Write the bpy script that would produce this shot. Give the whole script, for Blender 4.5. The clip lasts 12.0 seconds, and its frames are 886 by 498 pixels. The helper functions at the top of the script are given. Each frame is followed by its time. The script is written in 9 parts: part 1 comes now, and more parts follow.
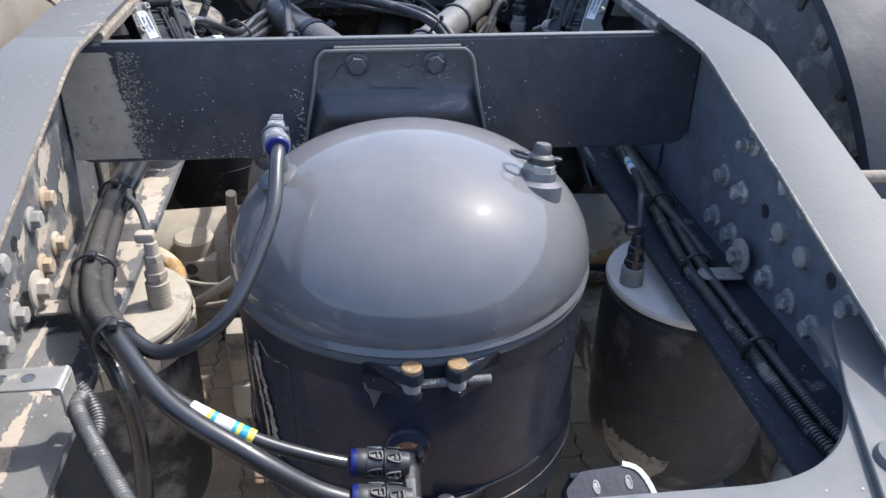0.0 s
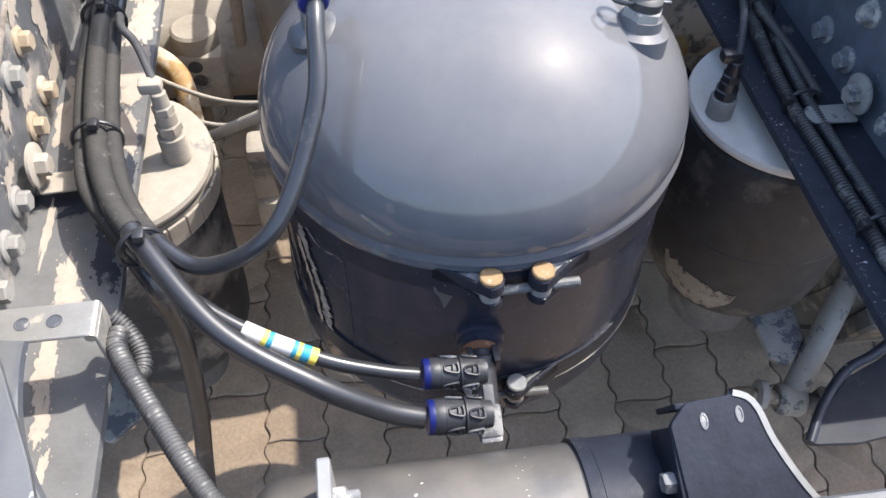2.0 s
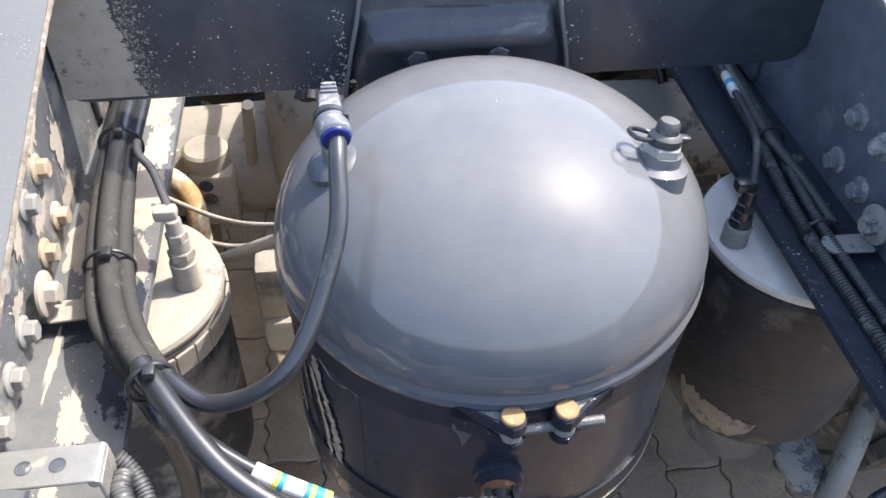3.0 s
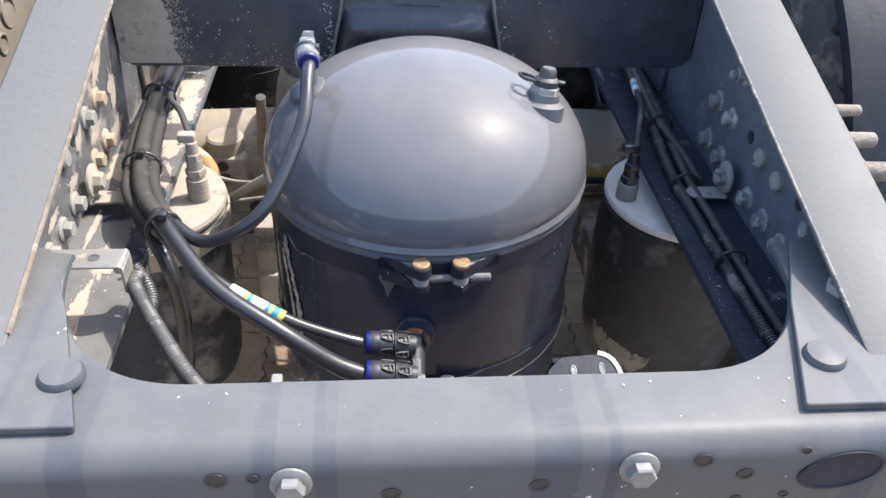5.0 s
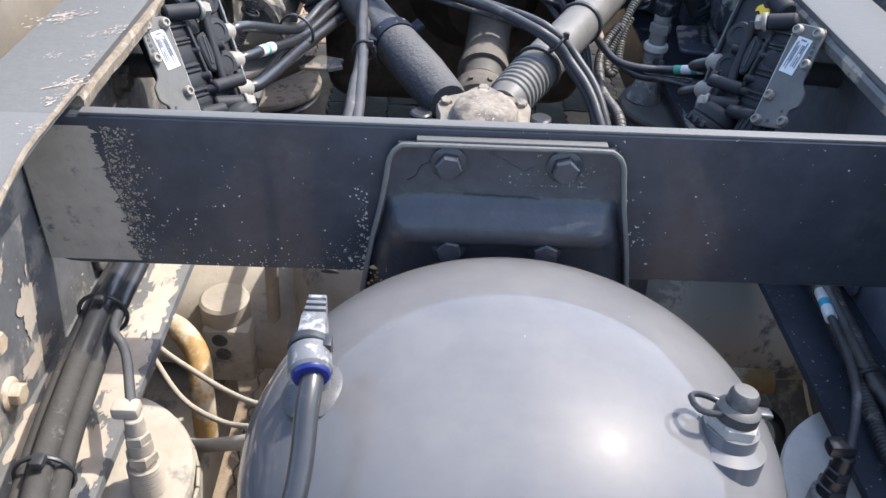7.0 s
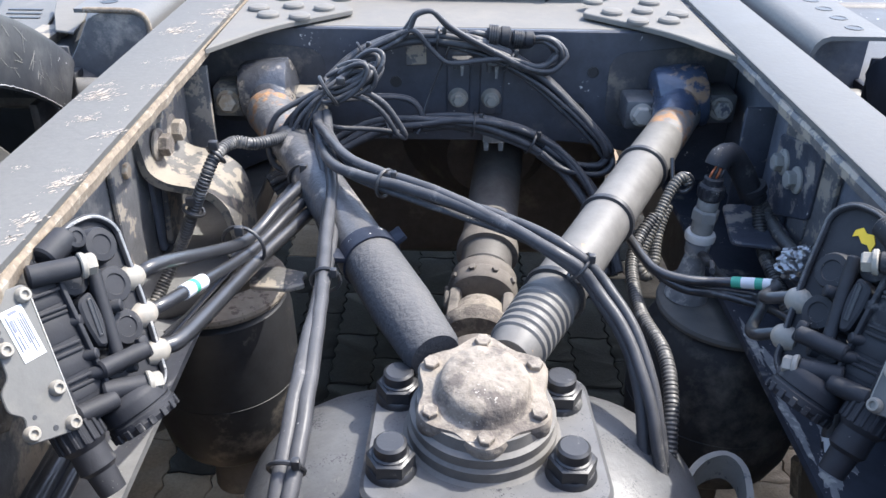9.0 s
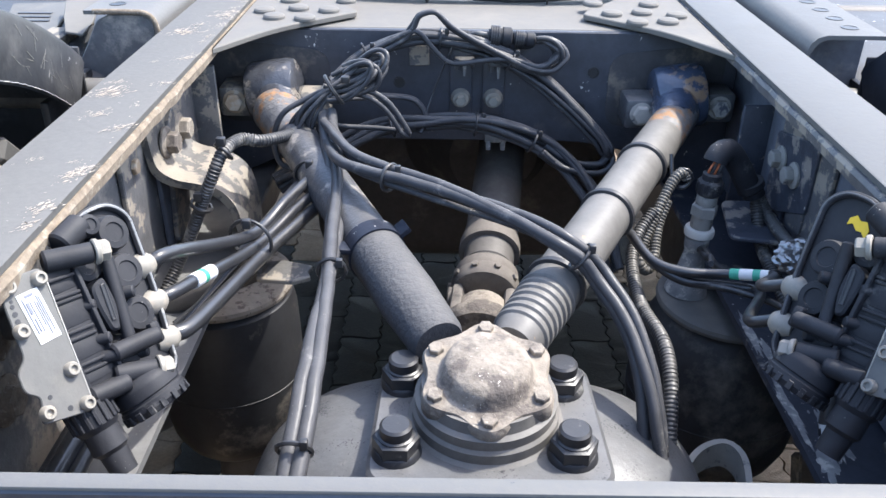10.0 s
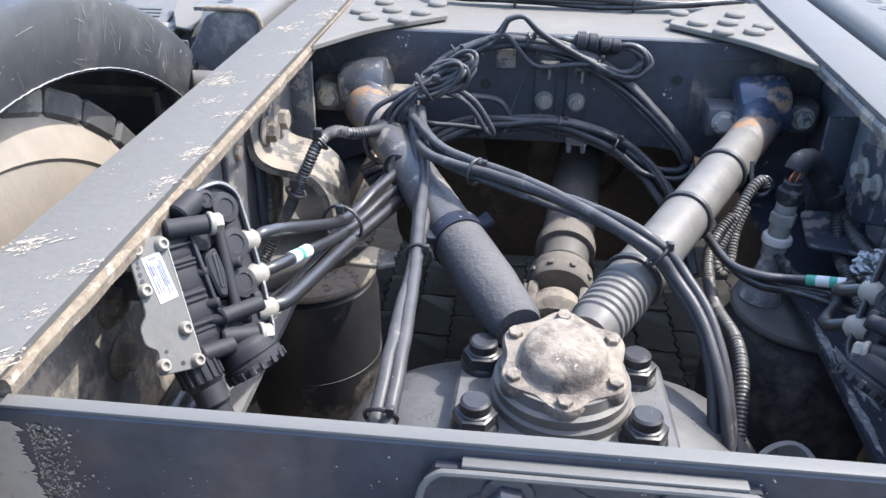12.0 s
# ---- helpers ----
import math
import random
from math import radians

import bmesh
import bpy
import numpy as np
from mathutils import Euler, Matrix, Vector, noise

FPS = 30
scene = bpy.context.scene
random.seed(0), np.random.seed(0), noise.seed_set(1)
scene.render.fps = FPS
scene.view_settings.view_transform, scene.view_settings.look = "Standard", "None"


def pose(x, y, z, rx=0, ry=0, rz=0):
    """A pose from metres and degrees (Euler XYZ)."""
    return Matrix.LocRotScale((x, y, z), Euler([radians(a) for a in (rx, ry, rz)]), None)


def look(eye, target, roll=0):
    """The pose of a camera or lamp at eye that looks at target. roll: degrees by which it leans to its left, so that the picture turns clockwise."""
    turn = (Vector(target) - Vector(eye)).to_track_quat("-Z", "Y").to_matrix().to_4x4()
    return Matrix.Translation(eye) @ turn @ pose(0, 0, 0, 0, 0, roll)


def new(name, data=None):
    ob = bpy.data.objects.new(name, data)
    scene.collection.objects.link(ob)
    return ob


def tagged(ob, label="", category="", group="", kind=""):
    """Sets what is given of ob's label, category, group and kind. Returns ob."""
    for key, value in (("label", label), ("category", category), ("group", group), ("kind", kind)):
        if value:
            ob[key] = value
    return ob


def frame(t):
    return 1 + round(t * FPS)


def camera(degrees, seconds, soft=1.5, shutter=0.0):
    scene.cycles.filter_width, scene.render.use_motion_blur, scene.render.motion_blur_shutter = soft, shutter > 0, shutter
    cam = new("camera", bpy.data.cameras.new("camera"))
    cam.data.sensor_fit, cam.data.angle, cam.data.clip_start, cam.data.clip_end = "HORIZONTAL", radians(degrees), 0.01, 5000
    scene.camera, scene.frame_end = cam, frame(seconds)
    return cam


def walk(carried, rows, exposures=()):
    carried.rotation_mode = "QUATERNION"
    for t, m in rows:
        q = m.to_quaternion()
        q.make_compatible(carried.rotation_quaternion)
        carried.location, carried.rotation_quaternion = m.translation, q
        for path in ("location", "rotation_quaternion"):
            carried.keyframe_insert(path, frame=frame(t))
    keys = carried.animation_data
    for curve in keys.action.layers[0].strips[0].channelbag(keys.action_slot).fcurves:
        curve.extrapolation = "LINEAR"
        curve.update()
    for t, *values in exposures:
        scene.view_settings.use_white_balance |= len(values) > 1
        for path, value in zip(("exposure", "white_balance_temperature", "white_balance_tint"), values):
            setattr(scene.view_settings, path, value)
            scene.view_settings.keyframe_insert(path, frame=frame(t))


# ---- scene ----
# ---------------------------------------------------------------- camera
cam = camera(56.6, 12.0)
PATH = [
    (0, (-0.057, 0.007, 1.362), (0.153, 1.737, 0.38), 0.8),
    (0.5, (-0.061, 0.105, 1.406), (0.118, 1.633, 0.128), 0.2),
    (1, (-0.101, 0.201, 1.446), (0.048, 1.449, -0.109), -0.3),
    (1.5, (-0.107, 0.214, 1.424), (0.042, 1.308, -0.243), 0.4),
    (2, (-0.108, 0.238, 1.422), (0.068, 1.487, -0.129), 0.6),
    (2.5, (-0.111, 0.268, 1.428), (0.079, 1.558, -0.089), 0.8),
    (2.7, (-0.125, 0.275, 1.429), (0.076, 1.627, -0.031), 1.0),
    (4.3, (-0.092, 0.09, 1.428), (0.13, 1.658, 0.206), 1.4),
    (4.5, (-0.077, 0.026, 1.432), (0.163, 1.616, 0.243), 1.6),
    (5, (-0.058, -0.084, 1.425), (0.103, 1.523, 0.244), 2.6),
    (5.5, (-0.059, -0.05, 1.426), (0.006, 1.574, 0.262), 2.8),
    (6, (-0.091, 0.118, 1.423), (-0.03, 1.747, 0.265), 3.2),
    (6.5, (-0.123, 0.272, 1.42), (-0.065, 1.893, 0.249), 3.3),
    (7, (-0.063, 0.445, 1.412), (-0.021, 2.054, 0.225), 2.8),
    (7.5, (-0.03, 0.604, 1.412), (-0.014, 2.206, 0.214), 2.1),
    (7.7, (-0.032, 0.654, 1.419), (-0.022, 2.255, 0.22), 1.8),
    (9.3, (-0.034, 0.79, 1.417), (-0.041, 2.535, 0.439), 0.5),
    (9.5, (-0.034, 0.782, 1.412), (-0.045, 2.528, 0.437), 0.3),
    (10, (-0.036, 0.762, 1.409), (-0.041, 2.503, 0.424), 0.7),
    (10.5, (-0.037, 0.745, 1.416), (-0.034, 2.483, 0.425), 0.7),
    (11, (-0.039, 0.742, 1.416), (-0.034, 2.477, 0.421), 0.7),
    (11.5, (-0.05, 0.717, 1.408), (-0.048, 2.454, 0.417), 0.9),
    (12, (-0.052, 0.712, 1.413), (-0.219, 2.453, 0.443), 0.9),
]
walk(cam, [(t, look(eye, target, roll)) for t, eye, target, roll in PATH], exposures=[(0.0, 1.57, 6150, 10), (0.5, 1.78, 6250, 10), (1.0, 1.74, 6250, 10), (1.5, 1.73, 6350, 10), (2.5, 1.94, 6400, 10), (4.5, 2.02, 6500, 10), (5.0, 1.82, 6550, 10), (5.5, 1.76, 6550, 10), (6.0, 1.94, 6450, 10), (6.5, 1.87, 6450, 10), (7.0, 1.78, 6400, 10), (7.5, 2.01, 6350, 10), (9.5, 2.09, 6300, 10), (12.0, 2.06, 6300, 10)])

# ---------------------------------------------------------------- daylight
SUN_EL, SUN_AZ = radians(57), radians(67)      # height; turned from +y towards +x
sun_dir = Vector((math.sin(SUN_AZ) * math.cos(SUN_EL), math.cos(SUN_AZ) * math.cos(SUN_EL), math.sin(SUN_EL)))
world = bpy.data.worlds.new("sky")
scene.world = world
world.use_nodes = True
wn = world.node_tree
sky = wn.nodes.new("ShaderNodeTexSky")
sky.sky_type, sky.sun_disc = "NISHITA", False
sky.sun_elevation, sky.sun_rotation = SUN_EL, SUN_AZ
sky.dust_density = 2.2
wn.links.new(sky.outputs[0], wn.nodes["Background"].inputs[0])
wn.nodes["Background"].inputs[1].default_value = 0.15
sun = new("sun", bpy.data.lights.new("sun", "SUN"))
sun.data.energy, sun.data.angle, sun.data.color = 2.05, radians(0.6), (1.0, 0.955, 0.875)
sun.matrix_world = look(sun_dir * 20, (0, 0, 0))


# ---------------------------------------------------------------- materials
def surface(name, base, rough=0.5, metal=0.0, second=None, dust=None, dust_amount=0.0, dust_up=0.0, dust_scale=6.0,
            chip=None, chip_amount=0.0, chip_scale=60.0, grain=0.16, grain_scale=40.0, bump=0.2, bump_scale=120.0, coat=0.0, soft_edge=0.08, spec=0.5, streak=0.0):
    """A paint, rubber or metal: two shades of base, a film of dust in patches and on upward faces, small chips, fine relief."""
    m = bpy.data.materials.new(name)
    m.use_nodes = True
    nt = m.node_tree
    b = nt.nodes["Principled BSDF"]
    N, L = nt.nodes.new, nt.links.new
    geo = N("ShaderNodeNewGeometry")

    def tex(scale, detail=4.0, roughness=0.6, shift=0.0):
        n = N("ShaderNodeTexNoise")
        n.inputs["Scale"].default_value, n.inputs["Detail"].default_value, n.inputs["Roughness"].default_value = scale, detail, roughness
        add = N("ShaderNodeVectorMath")
        add.inputs[1].default_value = (shift, shift * 1.7, shift * 0.6)
        L(geo.outputs["Position"], add.inputs[0])
        L(add.outputs[0], n.inputs["Vector"])
        return n.outputs["Fac"]

    def ramp(value, low, high):
        n = N("ShaderNodeMapRange")
        n.inputs["From Min"].default_value, n.inputs["From Max"].default_value = low, high
        n.clamp = True
        L(value, n.inputs["Value"])
        return n.outputs[0]

    def mix(fac, a, c):
        n = N("ShaderNodeMix")
        n.data_type = "RGBA"
        for socket, value in ((n.inputs[0], fac), (n.inputs[6], a), (n.inputs[7], c)):
            if hasattr(value, "is_linked"):
                L(value, socket)
            elif isinstance(value, tuple):
                socket.default_value = (*value, 1.0)
            else:
                socket.default_value = value
        return n.outputs[2]

    def calc(op, a, c):
        n = N("ShaderNodeMath")
        n.operation = op
        n.use_clamp = True
        for socket, value in ((n.inputs[0], a), (n.inputs[1], c)):
            if hasattr(value, "is_linked"):
                L(value, socket)
            else:
                socket.default_value = value
        return n.outputs[0]

    second = second or tuple(c * (1 - 2.2 * grain) for c in base)
    colour = mix(ramp(tex(grain_scale, 6.0, 0.7), 0.35, 0.7), base, second)
    roughness = calc("ADD", rough, calc("MULTIPLY", ramp(tex(9.0, 3.0, 0.6, 3.1), 0.3, 0.8), 0.12))
    if streak:
        # darker, bluer streaks, narrow across x and long along y and z
        turn = N("ShaderNodeVectorMath")
        turn.operation = "MULTIPLY"
        turn.inputs[1].default_value = (26.0, 0.8, 0.8)
        L(geo.outputs["Position"], turn.inputs[0])
        run = N("ShaderNodeTexNoise")
        run.inputs["Scale"].default_value, run.inputs["Detail"].default_value = 1.0, 2.0
        L(turn.outputs[0], run.inputs["Vector"])
        colour = mix(calc("MULTIPLY", ramp(run.outputs["Fac"], 0.60, 0.64), streak), colour, tuple(c * f for c, f in zip(base, (0.62, 0.68, 0.80))))
    if dust:
        amount = ramp(tex(dust_scale, 8.0, 0.68, 7.7), 0.62 - 0.5 * dust_amount, 0.62 - 0.5 * dust_amount + soft_edge)
        amount = calc("MULTIPLY", amount, 0.9 if dust_amount > 0 else 0.0)
        if dust_up:
            sep = N("ShaderNodeSeparateXYZ")
            L(geo.outputs["Normal"], sep.inputs[0])
            up = calc("MULTIPLY", ramp(sep.outputs["Z"], 0.25, 1.0), dust_up)
            up = calc("MULTIPLY", up, ramp(tex(14.0, 6.0, 0.65, 1.3), 0.1, 0.62))
            amount = calc("MAXIMUM", amount, up)
        colour = mix(amount, colour, dust)
        roughness = calc("MAXIMUM", roughness, calc("MULTIPLY", amount, 0.85))
    if chip:
        # fine specks that gather in loose clusters
        far = calc("MULTIPLY", tex(chip_scale * 0.22, 3.0, 0.6, 21.3), 0.5)
        near = calc("MULTIPLY", tex(chip_scale * 3.0, 3.0, 0.6, 12.4), 0.75)
        spots = ramp(calc("ADD", far, near), 0.905 - 0.3 * chip_amount, 0.92 - 0.3 * chip_amount)
        colour = mix(spots, colour, chip)
    L(colour, b.inputs["Base Color"])
    L(roughness, b.inputs["Roughness"])
    b.inputs["Metallic"].default_value = metal
    b.inputs["Coat Weight"].default_value = coat
    b.inputs["Specular IOR Level"].default_value = spec
    b.inputs["Coat Roughness"].default_value = 0.05
    if bump:
        n = N("ShaderNodeBump")
        n.inputs["Strength"].default_value, n.inputs["Distance"].default_value = bump, 0.002
        L(tex(bump_scale, 5.0, 0.6, 5.5), n.inputs["Height"])
        L(n.outputs[0], b.inputs["Normal"])
    return m


DUST = (0.50, 0.44, 0.35)
NAVY = (0.050, 0.058, 0.082)
GREY = (0.155, 0.165, 0.19)
PALE = (0.62, 0.60, 0.56)
M = {
    "rail": surface("rail_paint", (0.130, 0.145, 0.178), 0.38, dust=(0.34, 0.33, 0.31), dust_amount=0.05, dust_up=0.25, dust_scale=18, chip=PALE, chip_amount=0.22, chip_scale=60, soft_edge=0.3),
    "rail_top": surface("worn_rail_paint", (0.130, 0.128, 0.122), 0.46, second=(0.121, 0.121, 0.121), dust=(0.28, 0.275, 0.26), dust_amount=0.05, dust_scale=7, chip=(0.085, 0.09, 0.10), chip_amount=0.16, chip_scale=85, bump=0.2, soft_edge=0.45, grain_scale=160, spec=0.2),
    "rail_top_worn": surface("flaking_rail_paint", (0.122, 0.120, 0.116), 0.6, second=(0.105, 0.104, 0.102), dust=(0.33, 0.315, 0.285), dust_amount=0.0, dust_scale=30, chip=(0.50, 0.47, 0.41), chip_amount=0.2, chip_scale=110, bump=0.2, soft_edge=0.07, grain_scale=160, spec=0.1),
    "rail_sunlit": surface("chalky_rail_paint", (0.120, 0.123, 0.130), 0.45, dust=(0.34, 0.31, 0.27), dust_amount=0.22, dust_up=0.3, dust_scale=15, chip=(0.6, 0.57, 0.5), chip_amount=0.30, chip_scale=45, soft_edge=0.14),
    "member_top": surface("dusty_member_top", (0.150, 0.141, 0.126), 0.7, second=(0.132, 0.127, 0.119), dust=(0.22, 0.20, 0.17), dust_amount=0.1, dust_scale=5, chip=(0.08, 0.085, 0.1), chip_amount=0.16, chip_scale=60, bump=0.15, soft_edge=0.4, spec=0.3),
    "pale_plate": surface("pale_plate", (0.60, 0.575, 0.525), 0.8, second=(0.53, 0.50, 0.45), dust=(0.42, 0.39, 0.34), dust_amount=0.08, dust_scale=9, bump=0.1, soft_edge=0.3),
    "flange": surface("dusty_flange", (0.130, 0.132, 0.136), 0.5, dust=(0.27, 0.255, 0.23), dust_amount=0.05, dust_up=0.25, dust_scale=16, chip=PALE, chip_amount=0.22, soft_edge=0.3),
    # soft pale patches stand for dust and for blurred reflections
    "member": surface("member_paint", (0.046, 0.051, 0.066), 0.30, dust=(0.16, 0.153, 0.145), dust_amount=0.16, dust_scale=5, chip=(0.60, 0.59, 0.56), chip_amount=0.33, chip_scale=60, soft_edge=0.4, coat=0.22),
    "closing": surface("closing_paint", (0.090, 0.091, 0.094), 0.46, second=(0.080, 0.082, 0.086), dust=(0.27, 0.262, 0.245), dust_amount=0.05, dust_up=0.22, dust_scale=5, chip=(0.66, 0.65, 0.62), chip_amount=0.22, chip_scale=40, soft_edge=0.3, spec=0.28, streak=0.75),
    "bracket": surface("bracket_paint", (0.052, 0.055, 0.066), 0.26, dust=(0.3, 0.3, 0.3), dust_amount=0.03, chip=PALE, chip_amount=0.26, chip_scale=45, bump=0.8, bump_scale=55),
    # upward faces paler: a dust film, and reflected sky put into the colour
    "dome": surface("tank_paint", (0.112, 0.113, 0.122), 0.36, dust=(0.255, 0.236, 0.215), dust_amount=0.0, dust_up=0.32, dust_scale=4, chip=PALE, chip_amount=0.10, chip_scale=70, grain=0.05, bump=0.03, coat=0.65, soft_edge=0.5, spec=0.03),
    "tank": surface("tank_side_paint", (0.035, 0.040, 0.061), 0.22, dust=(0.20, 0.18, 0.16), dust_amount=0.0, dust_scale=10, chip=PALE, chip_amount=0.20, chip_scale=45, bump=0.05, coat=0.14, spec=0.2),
    "tank_low": surface("lying_tank_paint", (0.045, 0.048, 0.058), 0.3, dust=(0.17, 0.152, 0.13), dust_amount=0.0, dust_up=0.8, dust_scale=4, chip=PALE, chip_amount=0.2, chip_scale=60, bump=0.05, coat=0.2, soft_edge=0.5),
    "strap": surface("strap_paint", (0.028, 0.032, 0.045), 0.3, chip=PALE, chip_amount=0.30, chip_scale=70, spec=0.15),
    "hanger": surface("hanger_paint", (0.026, 0.030, 0.044), 0.4, chip=PALE, chip_amount=0.22, chip_scale=70, spec=0.2),
    "cut_steel": surface("cut_steel_edge", (0.29, 0.29, 0.288), 0.5, metal=0.3, second=(0.24, 0.24, 0.24), dust=(0.3, 0.28, 0.25), dust_amount=0.1, dust_scale=40),
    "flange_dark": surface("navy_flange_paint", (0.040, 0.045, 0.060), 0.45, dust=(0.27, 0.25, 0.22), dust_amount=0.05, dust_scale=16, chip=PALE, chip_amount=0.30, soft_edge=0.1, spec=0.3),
    "thread": surface("dull_thread", (0.25, 0.245, 0.235), 0.5, metal=0.4, second=(0.18, 0.18, 0.175), dust=DUST, dust_amount=0.08, dust_scale=40),
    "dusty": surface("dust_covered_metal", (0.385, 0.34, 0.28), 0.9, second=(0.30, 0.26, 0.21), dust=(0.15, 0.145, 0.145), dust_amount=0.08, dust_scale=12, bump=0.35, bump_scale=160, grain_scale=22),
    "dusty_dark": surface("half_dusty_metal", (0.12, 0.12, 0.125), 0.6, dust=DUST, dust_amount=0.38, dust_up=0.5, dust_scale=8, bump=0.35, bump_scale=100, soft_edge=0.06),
    "rubber": surface("rubber", (0.040, 0.041, 0.044), 0.55, dust=(0.25, 0.228, 0.20), dust_amount=0.23, dust_up=0.15, dust_scale=5, bump=0.15, soft_edge=0.12, spec=0.25),
    "dusty_rubber": surface("dusty_rubber", (0.034, 0.034, 0.036), 0.5, dust=(0.24, 0.215, 0.18), dust_amount=0.19, dust_up=0.06, dust_scale=5, bump=0.15, soft_edge=0.2, spec=0.3),
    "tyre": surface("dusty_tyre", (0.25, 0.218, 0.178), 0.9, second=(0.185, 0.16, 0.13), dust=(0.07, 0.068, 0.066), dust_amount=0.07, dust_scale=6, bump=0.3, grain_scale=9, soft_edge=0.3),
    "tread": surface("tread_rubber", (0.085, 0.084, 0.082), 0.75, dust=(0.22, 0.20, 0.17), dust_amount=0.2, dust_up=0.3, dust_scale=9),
    "hose": surface("hose_plastic", (0.026, 0.027, 0.031), 0.30, dust=(0.16, 0.15, 0.137), dust_amount=0.08, dust_up=0.09, dust_scale=25, bump=0.05, coat=0.3, soft_edge=0.2),
    "hose_dusty": surface("dusty_hose", (0.030, 0.030, 0.032), 0.5, dust=(0.22, 0.205, 0.18), dust_amount=0.2, dust_up=0.45, dust_scale=15, soft_edge=0.2),
    "corrugated": surface("conduit_plastic", (0.036, 0.037, 0.040), 0.42, dust=(0.25, 0.23, 0.2), dust_amount=0.14, dust_up=0.35, dust_scale=24, chip=(0.34, 0.32, 0.29), chip_amount=0.28, chip_scale=120, soft_edge=0.1),
    "wire": surface("wire_sheath", (0.056, 0.057, 0.063), 0.34, dust=(0.24, 0.23, 0.215), dust_amount=0.06, dust_up=0.22, dust_scale=20, chip=(0.36, 0.34, 0.31), chip_amount=0.30, chip_scale=150, soft_edge=0.15, spec=0.22),
    "plastic": surface("black_plastic", (0.024, 0.025, 0.030), 0.55, dust=(0.20, 0.19, 0.175), dust_amount=0.05, dust_up=0.1, dust_scale=14, chip=(0.32, 0.30, 0.27), chip_amount=0.27, chip_scale=120, bump=0.2, soft_edge=0.15, spec=0.25),
    "tie": surface("tie_plastic", (0.030, 0.030, 0.032), 0.35, grain=0.02, bump=0),
    "blue": surface("blue_collar", (0.006, 0.013, 0.12), 0.35, grain=0.04, bump=0),
    "zinc": surface("zinc_plate", (0.36, 0.35, 0.33), 0.45, metal=0.6, second=(0.31, 0.295, 0.265), dust=DUST, dust_amount=0.12, dust_scale=30),
    "brass": surface("yellow_zinc", (0.33, 0.22, 0.11), 0.5, metal=0.4, second=(0.25, 0.16, 0.08), dust=(0.5, 0.45, 0.36), dust_amount=0.08, dust_scale=60),
    "yellow_bolt": surface("dusty_yellow_bolt", (0.40, 0.315, 0.215), 0.75, second=(0.30, 0.22, 0.145), dust=(0.42, 0.37, 0.30), dust_amount=0.25, dust_scale=40),
    "grey_bolt": surface("worn_grey_bolt", (0.25, 0.25, 0.25), 0.6, second=(0.14, 0.145, 0.155), dust=(0.45, 0.43, 0.39), dust_amount=0.2, dust_scale=60),
    "pale_bolt": surface("dusty_pale_bolt", (0.30, 0.285, 0.26), 0.8, metal=0.0, second=(0.25, 0.24, 0.22), dust=NAVY, dust_amount=0.10, dust_scale=50, spec=0.2),
    "dark_bolt": surface("painted_bolt", (0.10, 0.105, 0.12), 0.45, dust=(0.36, 0.34, 0.30), dust_amount=0.2, dust_scale=60),
    "black_nut": surface("black_nut", (0.024, 0.025, 0.029), 0.33, dust=(0.16, 0.155, 0.145), dust_amount=0.05, dust_up=0.08, dust_scale=40),
    "rod": surface("grey_rod_paint", (0.152, 0.145, 0.135), 0.42, dust=(0.27, 0.25, 0.22), dust_amount=0.10, dust_up=0.2, dust_scale=10, chip=(0.4, 0.25, 0.13), chip_amount=0.16, chip_scale=30, bump=0.12, soft_edge=0.2, spec=0.3),
    "rod_dark": surface("dark_rod_paint", (0.072, 0.074, 0.080), 0.34, dust=(0.42, 0.37, 0.31), dust_amount=0.10, dust_up=0.1, dust_scale=14, bump=0.6, bump_scale=150, soft_edge=0.1),
    "eye": surface("blistered_eye_paint", (0.045, 0.062, 0.10), 0.16, dust=(0.24, 0.15, 0.085), dust_amount=0.14, dust_scale=22, bump=0.9, bump_scale=95, coat=0.6, soft_edge=0.06),
    "eye_dusty": surface("dusty_eye_paint", (0.060, 0.063, 0.072), 0.2, dust=(0.31, 0.265, 0.205), dust_amount=0.2, dust_scale=16, bump=0.9, bump_scale=95, coat=0.5, soft_edge=0.12),
    # the member's paint, lightened to stand for brighter light at the front
    "front_web": surface("member_paint_lifted", (0.062, 0.067, 0.082), 0.34, dust=(0.27, 0.25, 0.22), dust_amount=0.06, dust_scale=7, chip=(0.6, 0.59, 0.56), chip_amount=0.30, chip_scale=60, soft_edge=0.3),
    "hollow": surface("dusty_hollow", (0.060, 0.058, 0.062), 0.7, dust=(0.26, 0.215, 0.165), dust_amount=0.24, dust_scale=14, bump=0.5, soft_edge=0.2),
    "hub": surface("hub_crust", (0.275, 0.240, 0.198), 0.85, second=(0.175, 0.15, 0.122), dust=(0.10, 0.085, 0.075), dust_amount=0.27, dust_scale=18, bump=1.0, bump_scale=130, grain_scale=70, chip=(0.40, 0.365, 0.32), chip_amount=0.40, chip_scale=90, soft_edge=0.08),
    "axle": surface("axle_paint", (0.074, 0.077, 0.084), 0.38, dust=(0.25, 0.235, 0.21), dust_amount=0.08, dust_up=0.25, dust_scale=7, chip=(0.03, 0.03, 0.034), chip_amount=0.52, chip_scale=150, bump=0.3, soft_edge=0.15),
    "rust": surface("rusty_edge", (0.235, 0.19, 0.14), 0.9, second=(0.11, 0.088, 0.068), dust=(0.31, 0.275, 0.225), dust_amount=0.14, dust_scale=70, bump=0.8, bump_scale=110, grain_scale=75),
